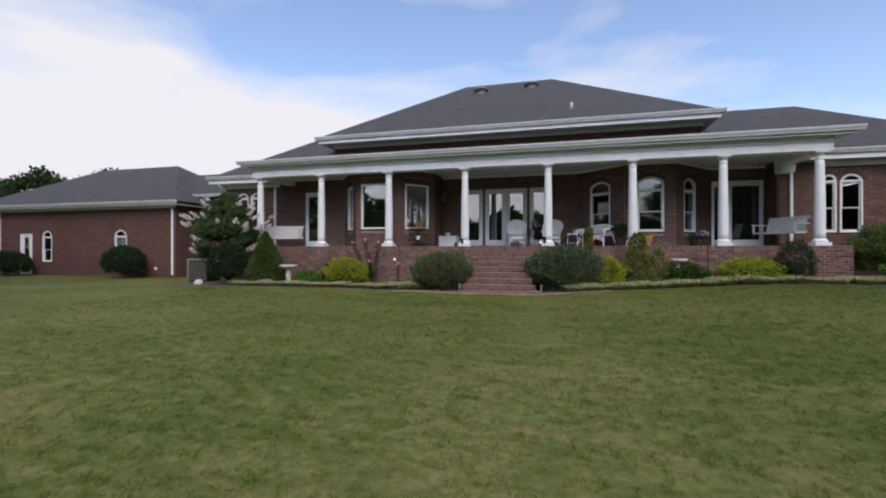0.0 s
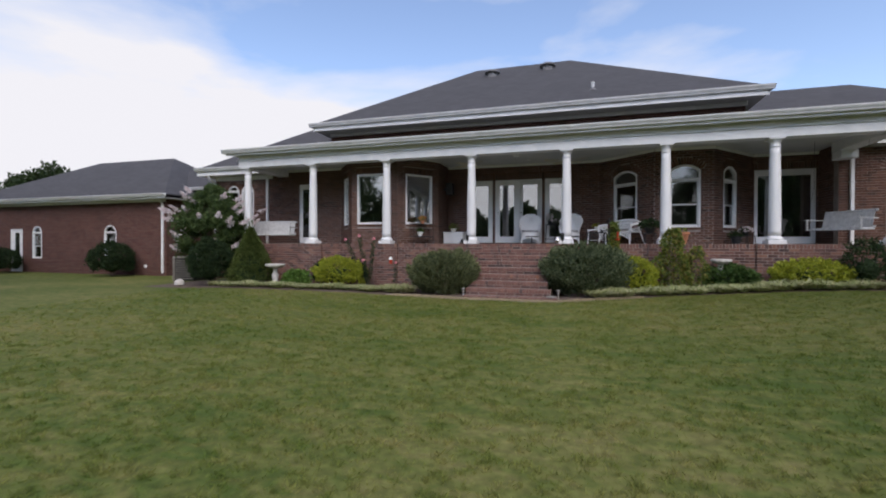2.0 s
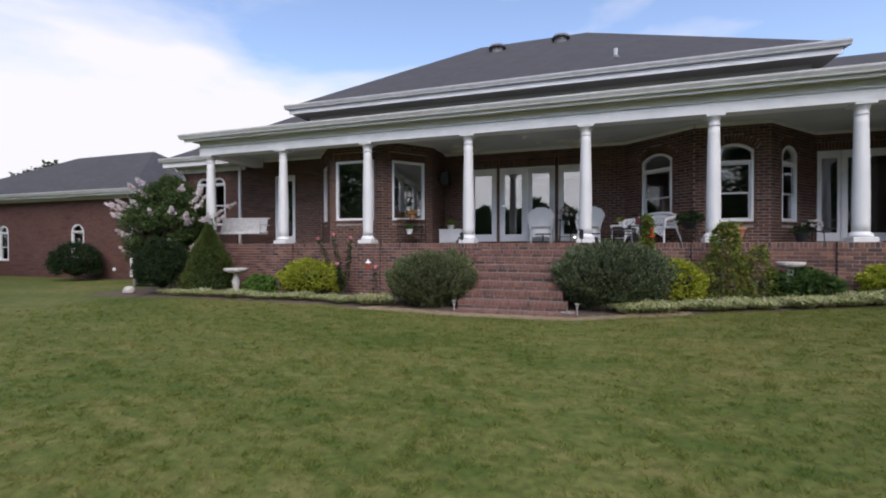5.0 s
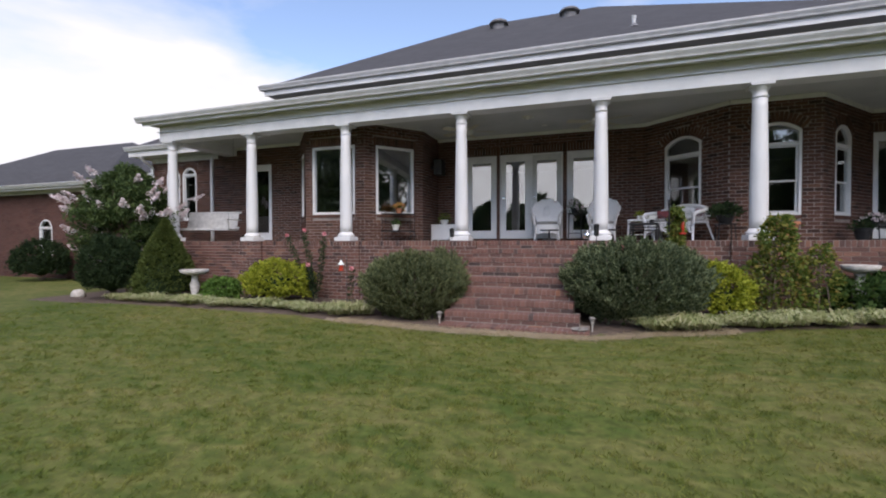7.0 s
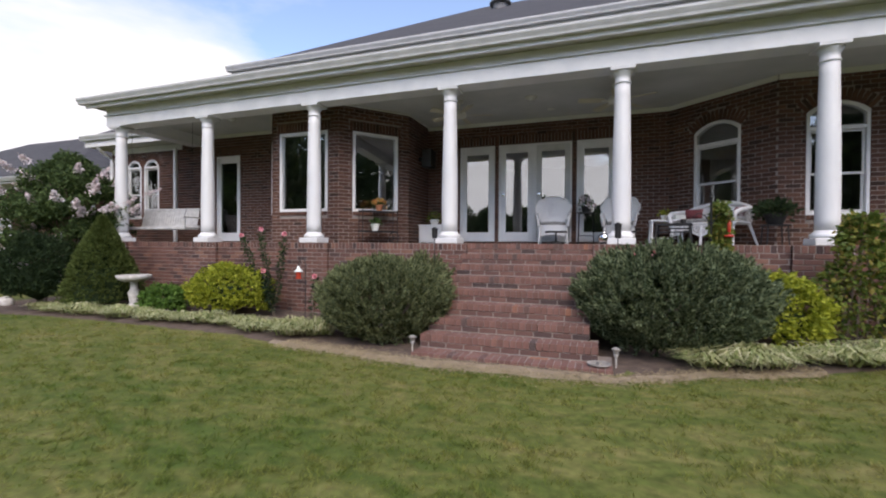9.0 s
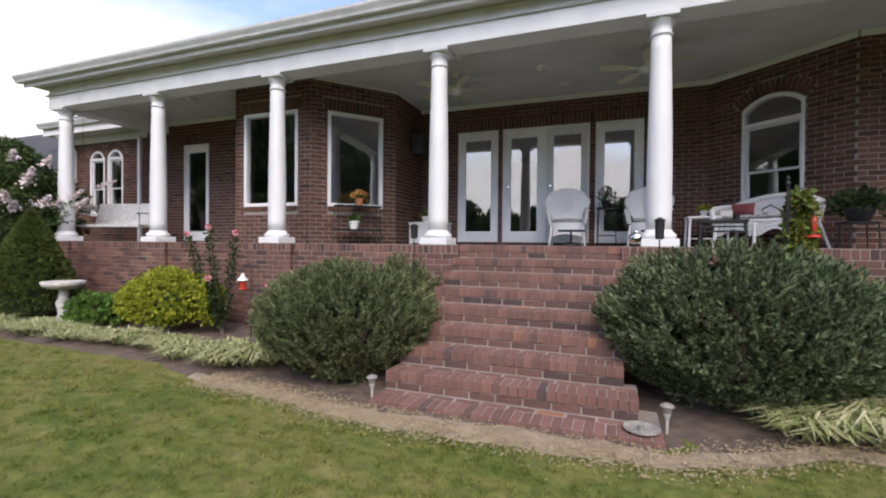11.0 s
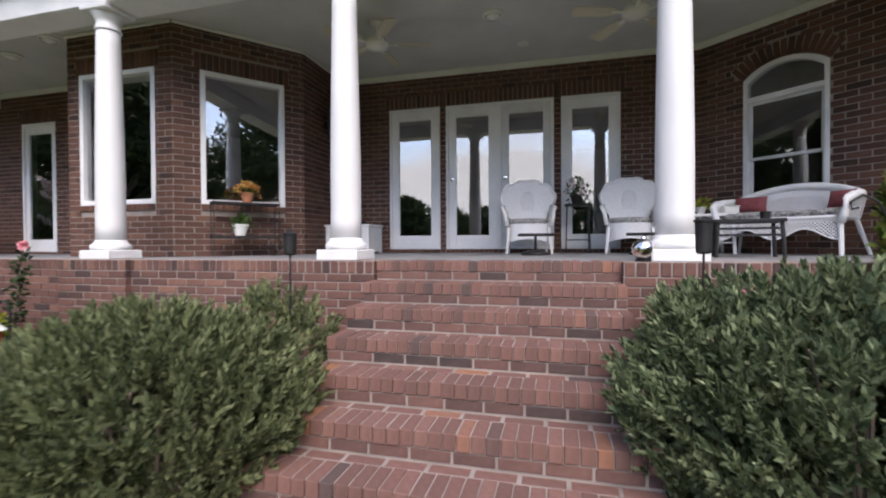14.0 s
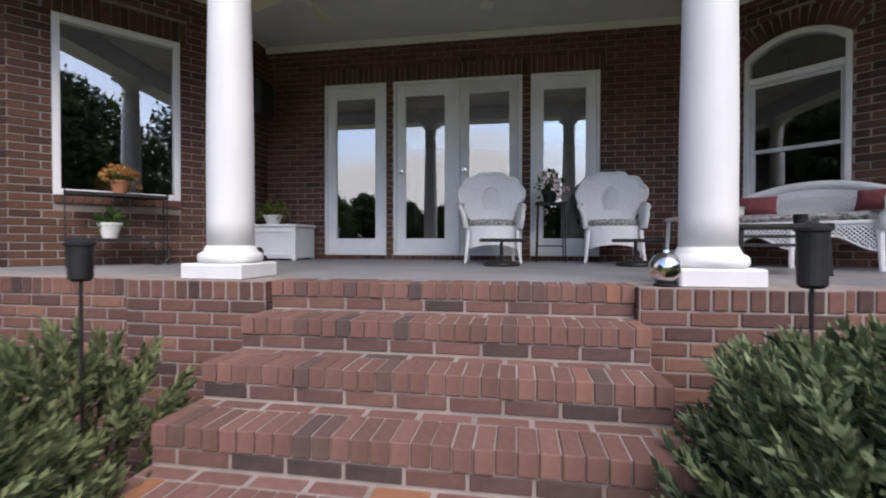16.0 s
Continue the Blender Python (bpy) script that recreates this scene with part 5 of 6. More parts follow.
shrub("loose_shrub", 6.45, 14.2, 0.32, 0.30, 0.86, 420, 0.06, 0.03, 6, leaf_dark, "loose dark green shrub in front of the porch wall", seed=12)
shrub("garage_shrub", -17.6, 16.9, 0.76, 0.65, 1.25, 1500, 0.07, 0.045, 6, leaf_dark, "dark green rounded shrub against the garage wall", seed=13)
shrub("garage_shrub", -24.6, 16.8, 0.95, 0.7, 1.0, 1500, 0.07, 0.045, 6, leaf_dark, "dark green spreading shrub against the garage wall", seed=14)
shrub("garage_shrub", -26.8, 16.6, 0.8, 0.7, 1.1, 1200, 0.07, 0.045, 6, leaf_dark, "dark green shrub at the garage corner", seed=15)
shrub("tall_hedge", 9.9, 15.4, 1.7, 0.9, 1.30, 3800, 0.09, 0.03, 7, leaf_cone, "loose mid green hedge beside the porch end", seed=16, up=1.2)
shrub("tall_hedge", 12.4, 15.6, 1.7, 1.0, 1.5, 3200, 0.09, 0.03, 7, leaf_cone, "loose mid green hedge along the east wing", seed=17, up=1.2)
shrub("golden_shrub", 9.4, 14.35, 1.1, 0.4, 0.5, 1200, 0.06, 0.035, 6, leaf_fresh, "low yellow-green planting beside the porch end", seed=18)


def conifer(x, y, r, h, seed):
    rng = np.random.default_rng(seed)
    t = thing("dwarf_conifer", Matrix.Translation((x, y, ground_z(x, 13) + 0.03)), "dense cone-shaped dwarf green conifer beside the porch wall", "conifer")
    n = 5200
    k = rng.random(n) ** 0.75
    a = rng.random(n) * 2 * np.pi
    rr = r * (1 - k ** 1.45) * (0.80 + 0.24 * rng.random(n)) * (1 + 0.06 * np.sin(a * 5 + k * 9)) + 0.015
    rr *= np.minimum(1.0, 0.75 + k * 3)
    p = np.stack([np.cos(a) * rr, np.sin(a) * rr, 0.05 + k * h * 0.97], 1)
    out = unit(np.stack([np.cos(a), np.sin(a), 0.7 + 0 * a], 1))
    v = [leaf_quads(p, out + rng.normal(size=p.shape) * 0.45, 0.06 * (0.7 + 0.6 * rng.random(n)), 0.022 * np.ones(n), rng) for _ in range(5)]
    part("foliage", quads_mesh("foliage", np.concatenate(v), leaf_cone), leaf_cone, t)
    # dark filler cone, coloured as the shade behind the sprays
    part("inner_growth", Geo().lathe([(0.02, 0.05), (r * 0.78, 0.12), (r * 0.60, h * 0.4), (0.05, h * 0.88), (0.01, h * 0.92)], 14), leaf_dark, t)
    part("trunk", Geo().tube([(0, 0, -0.03), (0, 0, h * 0.8)], 0.035, 8, 0.01), bark, t)


conifer(-8.22, 14.0, 0.62, 1.62, 21)


def tree(name, x, y, h, spread, leaf, nclump, mat, label, seed, z=None, trunk=0.05, low=0.3, flowers=0, per=110, stems_n=1, group=""):
    """A tapered trunk, limbs, and a crown of leaf clumps with gaps."""
    rng = np.random.default_rng(seed)
    t = thing(name, Matrix.Translation((x, y, ground_z(x, y) if z is None else z)), label, "tree", group)
    g = Geo()
    ends = []
    for s in range(stems_n):
        a0 = 6.283 * s / max(stems_n, 1)
        lean = 0.0 if stems_n == 1 else spread * 0.35
        top = (math.cos(a0) * lean, math.sin(a0) * lean, h * 0.78)
        g.tube([(math.cos(a0) * 0.06, math.sin(a0) * 0.06, -0.05), (top[0] * 0.35, top[1] * 0.35, h * 0.3), top], trunk, 8, trunk * 0.3)
    part("trunk", g, bark, t)
    g = Geo()
    cl = []
    for k in range(nclump):
        zz = low + (1 - low) * rng.random() ** 0.8
        a = rng.random() * 6.283
        prof = math.sin(min(1.0, (zz - low) / (1 - low) * 0.85 + 0.18) * math.pi) ** 0.6
        r = spread * prof * (0.35 + 0.65 * rng.random() ** 0.5)
        c = (math.cos(a) * r, math.sin(a) * r, zz * h * 0.95)
        cl.append(c)
        if k % 3 == 0:
            g.tube([(0, 0, max(0.15 * h, (zz - 0.35) * h)), (c[0] * 0.5, c[1] * 0.5, (zz - 0.1) * h), c], trunk * 0.35, 5, trunk * 0.1)
    part("branchwork", g, bark, t)
    cl = np.array(cl)
    n = nclump * per
    own = cl[rng.integers(0, nclump, n)]
    size = spread * 0.26
    p = own + unit(rng.normal(size=(n, 3))) * (rng.random(n) ** 0.4)[:, None] * size * np.array([1, 1, 0.75])
    v = leaf_quads(p, rng.normal(size=p.shape) + np.array([0, 0, -0.2]), leaf * (0.6 + 0.8 * rng.random(n)), leaf * 0.55 * (0.6 + 0.8 * rng.random(n)), rng)
    part("crown", quads_mesh("crown", v, mat), mat, t)
    if flowers:
        fp = []
        out = cl[(np.hypot(cl[:, 0], cl[:, 1]) > spread * 0.35)]
        for k in range(flowers):
            c = out[rng.integers(0, len(out))] * np.array([1.20, 1.20, 1.04]) + rng.normal(size=3) * 0.14
            nn = 150
            d = unit(rng.normal(size=(nn, 3)))
            tip = 1.1 - rng.random(nn)[:, None]
            q = c + d * np.array([0.11, 0.11, 0.05]) * tip * rng.random(nn)[:, None] + (1.1 - tip) * np.array([c[0] * 0.22, c[1] * 0.22, 0.16])
            fp.append(leaf_quads(q, d + rng.normal(size=d.shape) * 0.5, 0.042 * np.ones(nn), 0.036 * np.ones(nn), rng))
        part("blossom", quads_mesh("blossom", np.concatenate(fp), white_petal), white_petal, t, "pale pink crape myrtle flower heads")
    return t


tree("crape_myrtle", -10.2, 14.64, 3.15, 1.05, 0.075, 150, leaf_myrtle, "multi-stemmed crape myrtle with pale pink flower clusters", 31, trunk=0.035, low=0.26, flowers=72, per=210, stems_n=4)

# trees behind the garage
rr = random.Random(9)
for k in range(9):
    tree("far_tree", -70 + k * 6.5 + rr.uniform(-2, 2), 44 + rr.uniform(-4, 6) + k * 2.5, 11 + rr.uniform(-1.5, 2), 5.2, 0.5, 70, leaf_tree, "distant dark green broadleaf tree behind the garage", 40 + k, trunk=0.3, low=0.15, per=90, group="trees behind the garage")
# trees that the windows reflect
for k, (x, y, h) in enumerate(((-58, -5, 13), (-50, 3, 12), (-64, -15, 13), (17, -9, 11), (25, -14, 12), (14, -20, 11), (-26, -34, 9), (-17, -46, 8), (-36, -30, 9.5), (-46, -22, 10), (24, -36, 11), (34, -20, 12), (36, -4, 12), (-54, -10, 10), (15, 0, 9), (21, 4, 11), (14, -6, 10), (20, -4, 12), (27, 8, 12), (-24, -2, 12), (-27, -5, 13), (-22, -12, 12), (-17.5, 1, 11), (-20, 4, 12), (-24, 2, 12))):
    tree("yard_tree", x, y, h, h * 0.42, 0.36, 90, leaf_tree, "broadleaf tree across the lawn from the house", 60 + k, trunk=0.22, low=0.10, per=120, group="trees across the lawn")


for k in range(24):
    tree("far_tree", -64 + k * 6 + rr.uniform(-2, 2), -62 + rr.uniform(-6, 6), 9.6 + rr.uniform(-1.2, 1.6), 5.2, 0.9, 60, leaf_tree, "distant broadleaf tree in the wood across the lawn", 120 + k, trunk=0.25, low=0.04, per=90, group="wood across the lawn")


def strap_clumps():
    """Striped grass-like edging plants."""
    rng = np.random.default_rng(77)
    k = 0
    for x0, x1 in ((-9.0, -3.05), (1.32, 9.0)):
        x = x0
        while x < x1:
            yy = edge_y(x) + (0.42 if x < 0 else 0.26) + rng.uniform(-0.10, 0.20)
            t = thing("edging_grass", Matrix.Translation((x, yy, ground_z(x, 13) + 0.04)), "tuft of cream-striped grass-like edging plant", "edging plant", "striped tufts along the bed")
            n = 210
            big = rng.uniform(0.4, 0.98) * (0.78 if x < -3.6 else 1.0)
            a = rng.random(n) * 2 * np.pi
            base = np.stack([np.cos(a) * 0.05, np.sin(a) * 0.05, 0 * a], 1) + rng.normal(size=(n, 3)) * np.array([0.07, 0.06, 0])
            ln = (0.24 + 0.17 * rng.random(n)) * big
            out = np.stack([np.cos(a), np.sin(a), 0 * a], 1) * (0.35 + 0.9 * rng.random(n))[:, None]
            d1 = unit(out + np.array([0, 0, 1.1]))
            mid = base + d1 * (ln * 0.6)[:, None]
            d2 = unit(out * 1.2 + np.array([0, 0, -0.15]))
            tip = mid + d2 * (ln * 0.75)[:, None]
            side = unit(np.cross(d1, np.array([0, 0, 1.0]))) * 0.008
            q = np.concatenate([np.stack([base - side, base + side, mid + side, mid - side], 1), np.stack([mid - side, mid + side, tip + side * 0.2, tip - side * 0.2], 1)]).reshape(-1, 3)
            part("blades", quads_mesh("blades", q, leaf_pale), leaf_pale, t)
            x += 0.22 + rng.uniform(-0.06, 0.09)
            k += 1


strap_clumps()


def lawn_blades():
    rng = np.random.default_rng(5)
    n = 420000
    x = rng.uniform(-9.5, 8.5, n)
    y = 2.2 + 11.6 * rng.random(n)
    mid = 0.95 - 0.06 * y
    keep = (rng.random(n) < np.clip(1.25 - np.abs(x - mid) / 9.5, 0.12, 1))
    x, y = x[keep], y[keep]
    ed = np.array([edge_y(q) for q in np.linspace(-10, 9, 191)])
    e = np.interp(x, np.linspace(-10, 9, 191), ed)
    keep = y < e - 0.02 + rng.normal(size=len(x)) * 0.02
    x, y = x[keep], y[keep]
    rise = np.clip((y - 2) / 10.8, 0, 1)
    rise = rise * rise * (3 - 2 * rise)
    side = np.clip((x + 14) / 6, 0, 1)
    z = 0.10 + rise * (0.08 + 0.15 * side + 0.30 * np.clip((x - 0.5) / 5.5, 0, 1))
    n = len(x)
    base = np.stack([x, y, z - 0.004], 1)
    d = rng.normal(size=(n, 3)) * np.array([1.0, 1.0, 0.1]) + np.array([0, 0, 0.45])
    v = leaf_quads(base, d, 0.014 + 0.016 * rng.random(n), 0.005 + 0.004 * rng.random(n), rng)
    # longer tufts left standing here and there
    pick = rng.integers(0, n, 12000)
    tuft = np.repeat(base[pick], 14, 0) + rng.normal(size=(12000 * 14, 3)) * np.array([0.022, 0.022, 0.0])
    up = rng.normal(size=tuft.shape) * np.array([0.75, 0.75, 0.1]) + np.array([0, 0, 0.8])
    v = np.concatenate([v, leaf_quads(tuft, up, 0.030 + 0.030 * rng.random(len(tuft)), 0.005 + 0.004 * rng.random(len(tuft)), rng)])
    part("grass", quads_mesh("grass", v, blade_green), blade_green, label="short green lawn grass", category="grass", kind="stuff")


lawn_blades()


# ---- things on the porch ----
def rot(x, y, z, deg=0.0):
    return Matrix.Translation((x, y, z)) @ Matrix.Rotation(radians(deg), 4, "Z")


def lattice(g, inside, x0, x1, z0, z1, y_of, step=0.034, r=0.0042):
    """Crossed strands of cane inside an outline in x and z."""
    for s in (1, -1):
        k = int((x1 - x0 + z1 - z0) / step) + 2
        for i in range(-k, k):
            run = []
            for j in range(0, 60):
                z = z0 + (z1 - z0) * j / 59
                x = (x0 + x1) / 2 + i * step + s * (z - z0)
                if inside(x, z):
                    run.append((x, y_of(x, z) + s * 0.002, z))
                elif len(run) > 1:
                    break
            if len(run) > 2:
                g.tube([run[0], run[len(run) // 2], run[-1]], r, 4)


def wicker_chair(x, y, deg, label):
    t = thing("wicker_chair", rot(x, y, FLOOR, deg), label, "chair", "wicker swivel chairs")
    # fan back with a scalloped rim and a woven oval
    rim = []
    half = [(0.255, 0.50), (0.290, 0.57), (0.325, 0.64), (0.345, 0.70), (0.343, 0.75), (0.322, 0.785), (0.298, 0.80), (0.292, 0.835), (0.270, 0.870), (0.232, 0.892),
            (0.192, 0.893), (0.170, 0.897), (0.150, 0.925), (0.110, 0.945), (0.070, 0.948), (0.042, 0.940), (0.020, 0.944), (0.0, 0.946)]
    rim = half + [(-px, pz) for px, pz in half[-2::-1]]
    n_rim = len(rim)
    rim += [(-0.22, 0.44), (-0.21, 0.36), (0.21, 0.36), (0.22, 0.44)]
    lean = lambda px, pz: 0.21 + (pz - 0.4) * 0.22 - (px * px) * 0.9
    oval = [(0.095 * math.cos(2 * math.pi * k / 28), 0.665 + 0.14 * math.sin(2 * math.pi * k / 28)) for k in range(28)]
    g = Geo()
    n, m = len(rim), len(oval)
    cx, cz = 0.0, 0.665
    for layer, off in ((0, 0.0), (1, 0.022)):
        rings = []
        for q in range(5):
            ring = []
            for px, pz in rim:
                a = math.atan2(pz - cz, px - cx)
                ox, oz = cx + 0.098 * math.cos(a), cz + 0.143 * math.sin(a)
                u_ = q / 4
                vx, vz = ox + (px - ox) * u_, oz + (pz - oz) * u_
                ring.append((vx, lean(vx, vz) + off + 0.004 * math.sin(a * 40) * u_, vz))
            rings.append(ring)
        base = len(g.v)
        for ring in rings:
            g.v += ring
        for q in range(4):
            for i in range(n):
                f = (base + q * n + i, base + q * n + (i + 1) % n, base + (q + 1) * n + (i + 1) % n, base + (q + 1) * n + i)
                g.f.append(f if layer else f[::-1])
    back = part("backrest", g, wicker, t, smooth=True)
    part("rim", Geo().tube([(px, lean(px, pz) + 0.01, pz) for px, pz in rim[:n_rim]], 0.020, 8), wicker, back, smooth=True)
    w = Geo()
    lattice(w, lambda px, pz: (px / 0.1) ** 2 + ((pz - 0.665) / 0.145) ** 2 < 1, -0.1, 0.1, 0.52, 0.81, lambda px, pz: lean(px, pz) + 0.01, 0.03)
    w.tube([(px, lean(px, pz) + 0.006, pz) for px, pz in oval + oval[:1]], 0.009, 6)
    part("woven_oval", w, wicker, back, kind="stuff")
    part("oval_panel", Geo().add([(0.1 * math.cos(a), lean(0.1 * math.cos(a), 0.665 + 0.145 * math.sin(a)) + 0.016, 0.665 + 0.145 * math.sin(a)) for a in (2 * math.pi * k / 24 for k in range(24))], [tuple(range(24))]), wicker, back)
    s = Geo().prism([(0.27 * math.cos(a) * (1.0 if math.sin(a) < 0 else 0.9), 0.02 + 0.26 * math.sin(a)) for a in (2 * math.pi * k / 28 for k in range(28))], 0.30, 0.365)
    part("seat", s, wicker, t)
    ap = Geo()
    rings = [[], [], [], []]
    for k in range(25):
        a = math.pi + math.pi * k / 24
        low = 0.05 + 0.13 * max(math.sin(math.pi * k / 24), 0.0) ** 0.7
        x_, y_ = 0.272 * math.cos(a), 0.02 + 0.262 * math.sin(a)
        for q, (sc, zz) in enumerate(((1.0, low), (1.0, 0.315), (0.94, 0.315), (0.94, low))):
            rings[q].append((x_ * sc, y_ * sc, zz))
    for ring in rings:
        ap.v += ring
    for q in range(4):
        for k in range(24):
            q2 = (q + 1) % 4
            ap.f.append((q * 25 + k, q * 25 + k + 1, q2 * 25 + k + 1, q2 * 25 + k))
    part("skirt", ap, wicker, t)
    for s_ in (-1, 1):
        arm = Geo().tube([(0.30 * s_, 0.17, 0.60), (0.325 * s_, 0.02, 0.575), (0.31 * s_, -0.13, 0.545), (0.285 * s_, -0.20, 0.47), (0.265 * s_, -0.20, 0.34)], 0.026, 8)
        ao = part("armrest", arm, wicker, t, smooth=True)
        side = Geo().add([(0.30 * s_, 0.16, 0.60), (0.315 * s_, 0.0, 0.57), (0.285 * s_, -0.18, 0.50), (0.25 * s_, -0.18, 0.34), (0.25 * s_, 0.18, 0.34),
                          (0.285 * s_, 0.16, 0.60), (0.30 * s_, 0.0, 0.57), (0.27 * s_, -0.18, 0.50), (0.235 * s_, -0.18, 0.34), (0.235 * s_, 0.18, 0.34)],
                         [(0, 1, 2, 3, 4), (9, 8, 7, 6, 5), (0, 5, 6, 1), (1, 6, 7, 2), (2, 7, 8, 3)])
        part("side_panel", side, wicker, ao)
        part("leg", Geo().tube([(0.24 * s_, -0.17, 0.32), (0.255 * s_, -0.20, 0.12), (0.27 * s_, -0.215, 0.0)], 0.020, 8, 0.014), wicker, t)
        part("leg", Geo().tube([(0.22 * s_, 0.20, 0.32), (0.24 * s_, 0.235, 0.0)], 0.020, 8, 0.014), wicker, t)
    c = thing("seat_cushion", rot(x, y, FLOOR + 0.366, deg), "patterned black and white seat cushion on a wicker chair", "cushion", "patterned cushions")
    part("cover", Geo().lathe([(0.02, 0.0), (0.21, 0.002), (0.245, 0.03), (0.21, 0.062), (0.02, 0.072)], 24, sy=0.85, y=-0.02), pattern_cloth, c, smooth=True)
    return t


wicker_chair(-0.54, 17.28, 6, "white wicker chair with a scalloped fan back before the glazed doors")
wicker_chair(0.66, 17.42, -6, "white wicker chair with a scalloped fan back beside a plant stand")


def foot_table(x, y, deg):
    t = thing("footrest_table", rot(x, y, FLOOR, deg), "low dark footrest on a round pedestal before a wicker chair", "footrest", "dark footrests")
    part("top", Geo().box(-0.19, 0.19, -0.12, 0.12, 0.205, 0.235, 0.010), black_iron, t)
    part("pedestal", Geo().lathe([(0.018, 0.03), (0.014, 0.205)], 12), black_iron, t)
    part("base", Geo().lathe([(0.155, 0.0), (0.16, 0.018), (0.10, 0.045), (0.02, 0.055)], 24), black_iron, t, smooth=True)


foot_table(-0.42, 16.62, 8)
foot_table(0.72, 16.78, -8)


def pot(name, x, y, z, r, h, mat, label, leaf_mat, seed, spread=1.3, tall=1.2, n=160, leaf=0.05, petal=None, category="potted plant", group=""):
    t = thing(name, Matrix.Translation((x, y, z)), label, category, group)
    part("pot", Geo().lathe([(r * 0.62, 0), (r * 0.80, h * 0.45), (r * 0.95, h * 0.84), (r * 1.04, h * 0.85), (r * 1.04, h), (r * 0.90, h), (r * 0.86, h * 0.88), (0.01, h * 0.87)], 28), mat, t, smooth=False)
    rng = np.random.default_rng(seed)
    d = unit(rng.normal(size=(n, 3)) * np.array([1, 1, 0.6]) + np.array([0, 0, 0.9]))
    p = np.array([0, 0, h * 0.86]) + d * (rng.random(n) ** 0.6)[:, None] * np.array([r * spread, r * spread, r * tall])
    v = leaf_quads(p, d + rng.normal(size=d.shape) * 0.5, leaf * (0.7 + 0.6 * rng.random(n)), leaf * 0.5 * (0.7 + 0.6 * rng.random(n)), rng)
    part("leaves", quads_mesh("leaves", v, leaf_mat), leaf_mat, t)
    if petal is not None:
        m = 26
        c = np.array([0, 0, h * 0.86]) + unit(rng.normal(size=(m, 3)) * np.array([1, 1, 0.5]) + np.array([0, 0, 0.9])) * np.array([r * spread, r * spread, r * tall]) * 1.05
        c = np.repeat(c, 12, 0)
        q = unit(rng.normal(size=c.shape))
        v = leaf_quads(c + q * 0.012, q, 0.032 * np.ones(len(c)), 0.026 * np.ones(len(c)), rng)
        part("blossom", quads_mesh("blossom", v, petal), petal, t, kind="stuff")
    return t


def wire_table(name, x, y, w, d, h, mat, label, category, deg=0.0, shelf=True, thick=0.02, leg=0.010, rail=False):
    t = thing(name, rot(x, y, FLOOR, deg), label, category)
    part("top", Geo().box(-w / 2, w / 2, -d / 2, d / 2, h - thick, h, 0.006), mat, t)
    for sx_ in (-1, 1):
        for sy_ in (-1, 1):
            part("leg", Geo().tube([(sx_ * (w / 2 - 0.03), sy_ * (d / 2 - 0.03), h - thick), (sx_ * (w / 2 - 0.015), sy_ * (d / 2 - 0.015), 0)], leg, 8), mat, t)
    if shelf:
        part("shelf", Geo().box(-w / 2 + 0.03, w / 2 - 0.03, -d / 2 + 0.03, d / 2 - 0.03, h * 0.26, h * 0.26 + 0.012, 0.004), mat, t)
    if rail:
        for zz in (0.55, 0.72):
            part("rail", Geo().box(-w / 2 + 0.02, w / 2 - 0.02, -d / 2 + 0.01, -d / 2 + 0.025, h * zz, h * zz + 0.02), mat, t)
    return t


wire_table("plant_stand", 0.06, 17.55, 0.32, 0.28, 0.62, black_iron, "black wire plant stand between two wicker chairs", "plant stand", leg=0.007)
pot("flower_pot", 0.05, 17.55, FLOOR + 0.62, 0.085, 0.12, black_iron, "dark pot of pale pink flowers on a black wire stand", leaf_mid, 1, 1.9, 2.6, 180, 0.05, white_petal)

# white chest with its plants
t = thing("storage_chest", rot(-3.04, 17.56, FLOOR, 0), "low white panelled storage chest against the brick return", "chest")
body = part("body", Geo().box(-0.33, 0.33, -0.24, 0.24, 0.02, 0.37, 0.006), white_paint, t)
part("lid", Geo().box(-0.345, 0.345, -0.255, 0.25, 0.372, 0.405, 0.008), white_paint, t)
for x0, x1, z0, z1 in ((-0.30, -0.27, 0.05, 0.34), (0.27, 0.30, 0.05, 0.34), (-0.27, 0.27, 0.05, 0.08), (-0.27, 0.27, 0.31, 0.34)):
    part("panel_rail", Geo().box(x0, x1, -0.252, -0.2405, z0, z1, 0.003), white_paint, body)
for sx_ in (-0.31, 0.31):
    for sy_ in (-0.22, 0.22):
        part("foot", Geo().box(sx_ - 0.02, sx_ + 0.02, sy_ - 0.02, sy_ + 0.02, 0, 0.02), white_paint, t)
pot("bowl_plant", -3.08, 17.5, FLOOR + 0.406, 0.11, 0.11, glazed, "leafy plant in a pale bowl on the white chest", leaf_mixed, 2, 1.6, 1.6, 170, 0.06)
t = thing("small_ornament", rot(-2.86, 17.45, FLOOR + 0.406), "small dark rounded ornament on the white chest", "ornament")
part("body", Geo().lathe([(0.02, 0), (0.035, 0.012), (0.03, 0.03), (0.012, 0.045), (0.005, 0.05)], 14), black_iron, t, smooth=True)
t = thing("dark_figurine", rot(-2.45, 16.2, FLOOR), "small dark rounded garden ornament behind a column", "ornament")
part("body", Geo().lathe([(0.07, 0), (0.085, 0.03), (0.06, 0.08), (0.03, 0.10), (0.035, 0.13), (0.02, 0.155), (0.0, 0.16)], 18), black_iron, t, smooth=True)

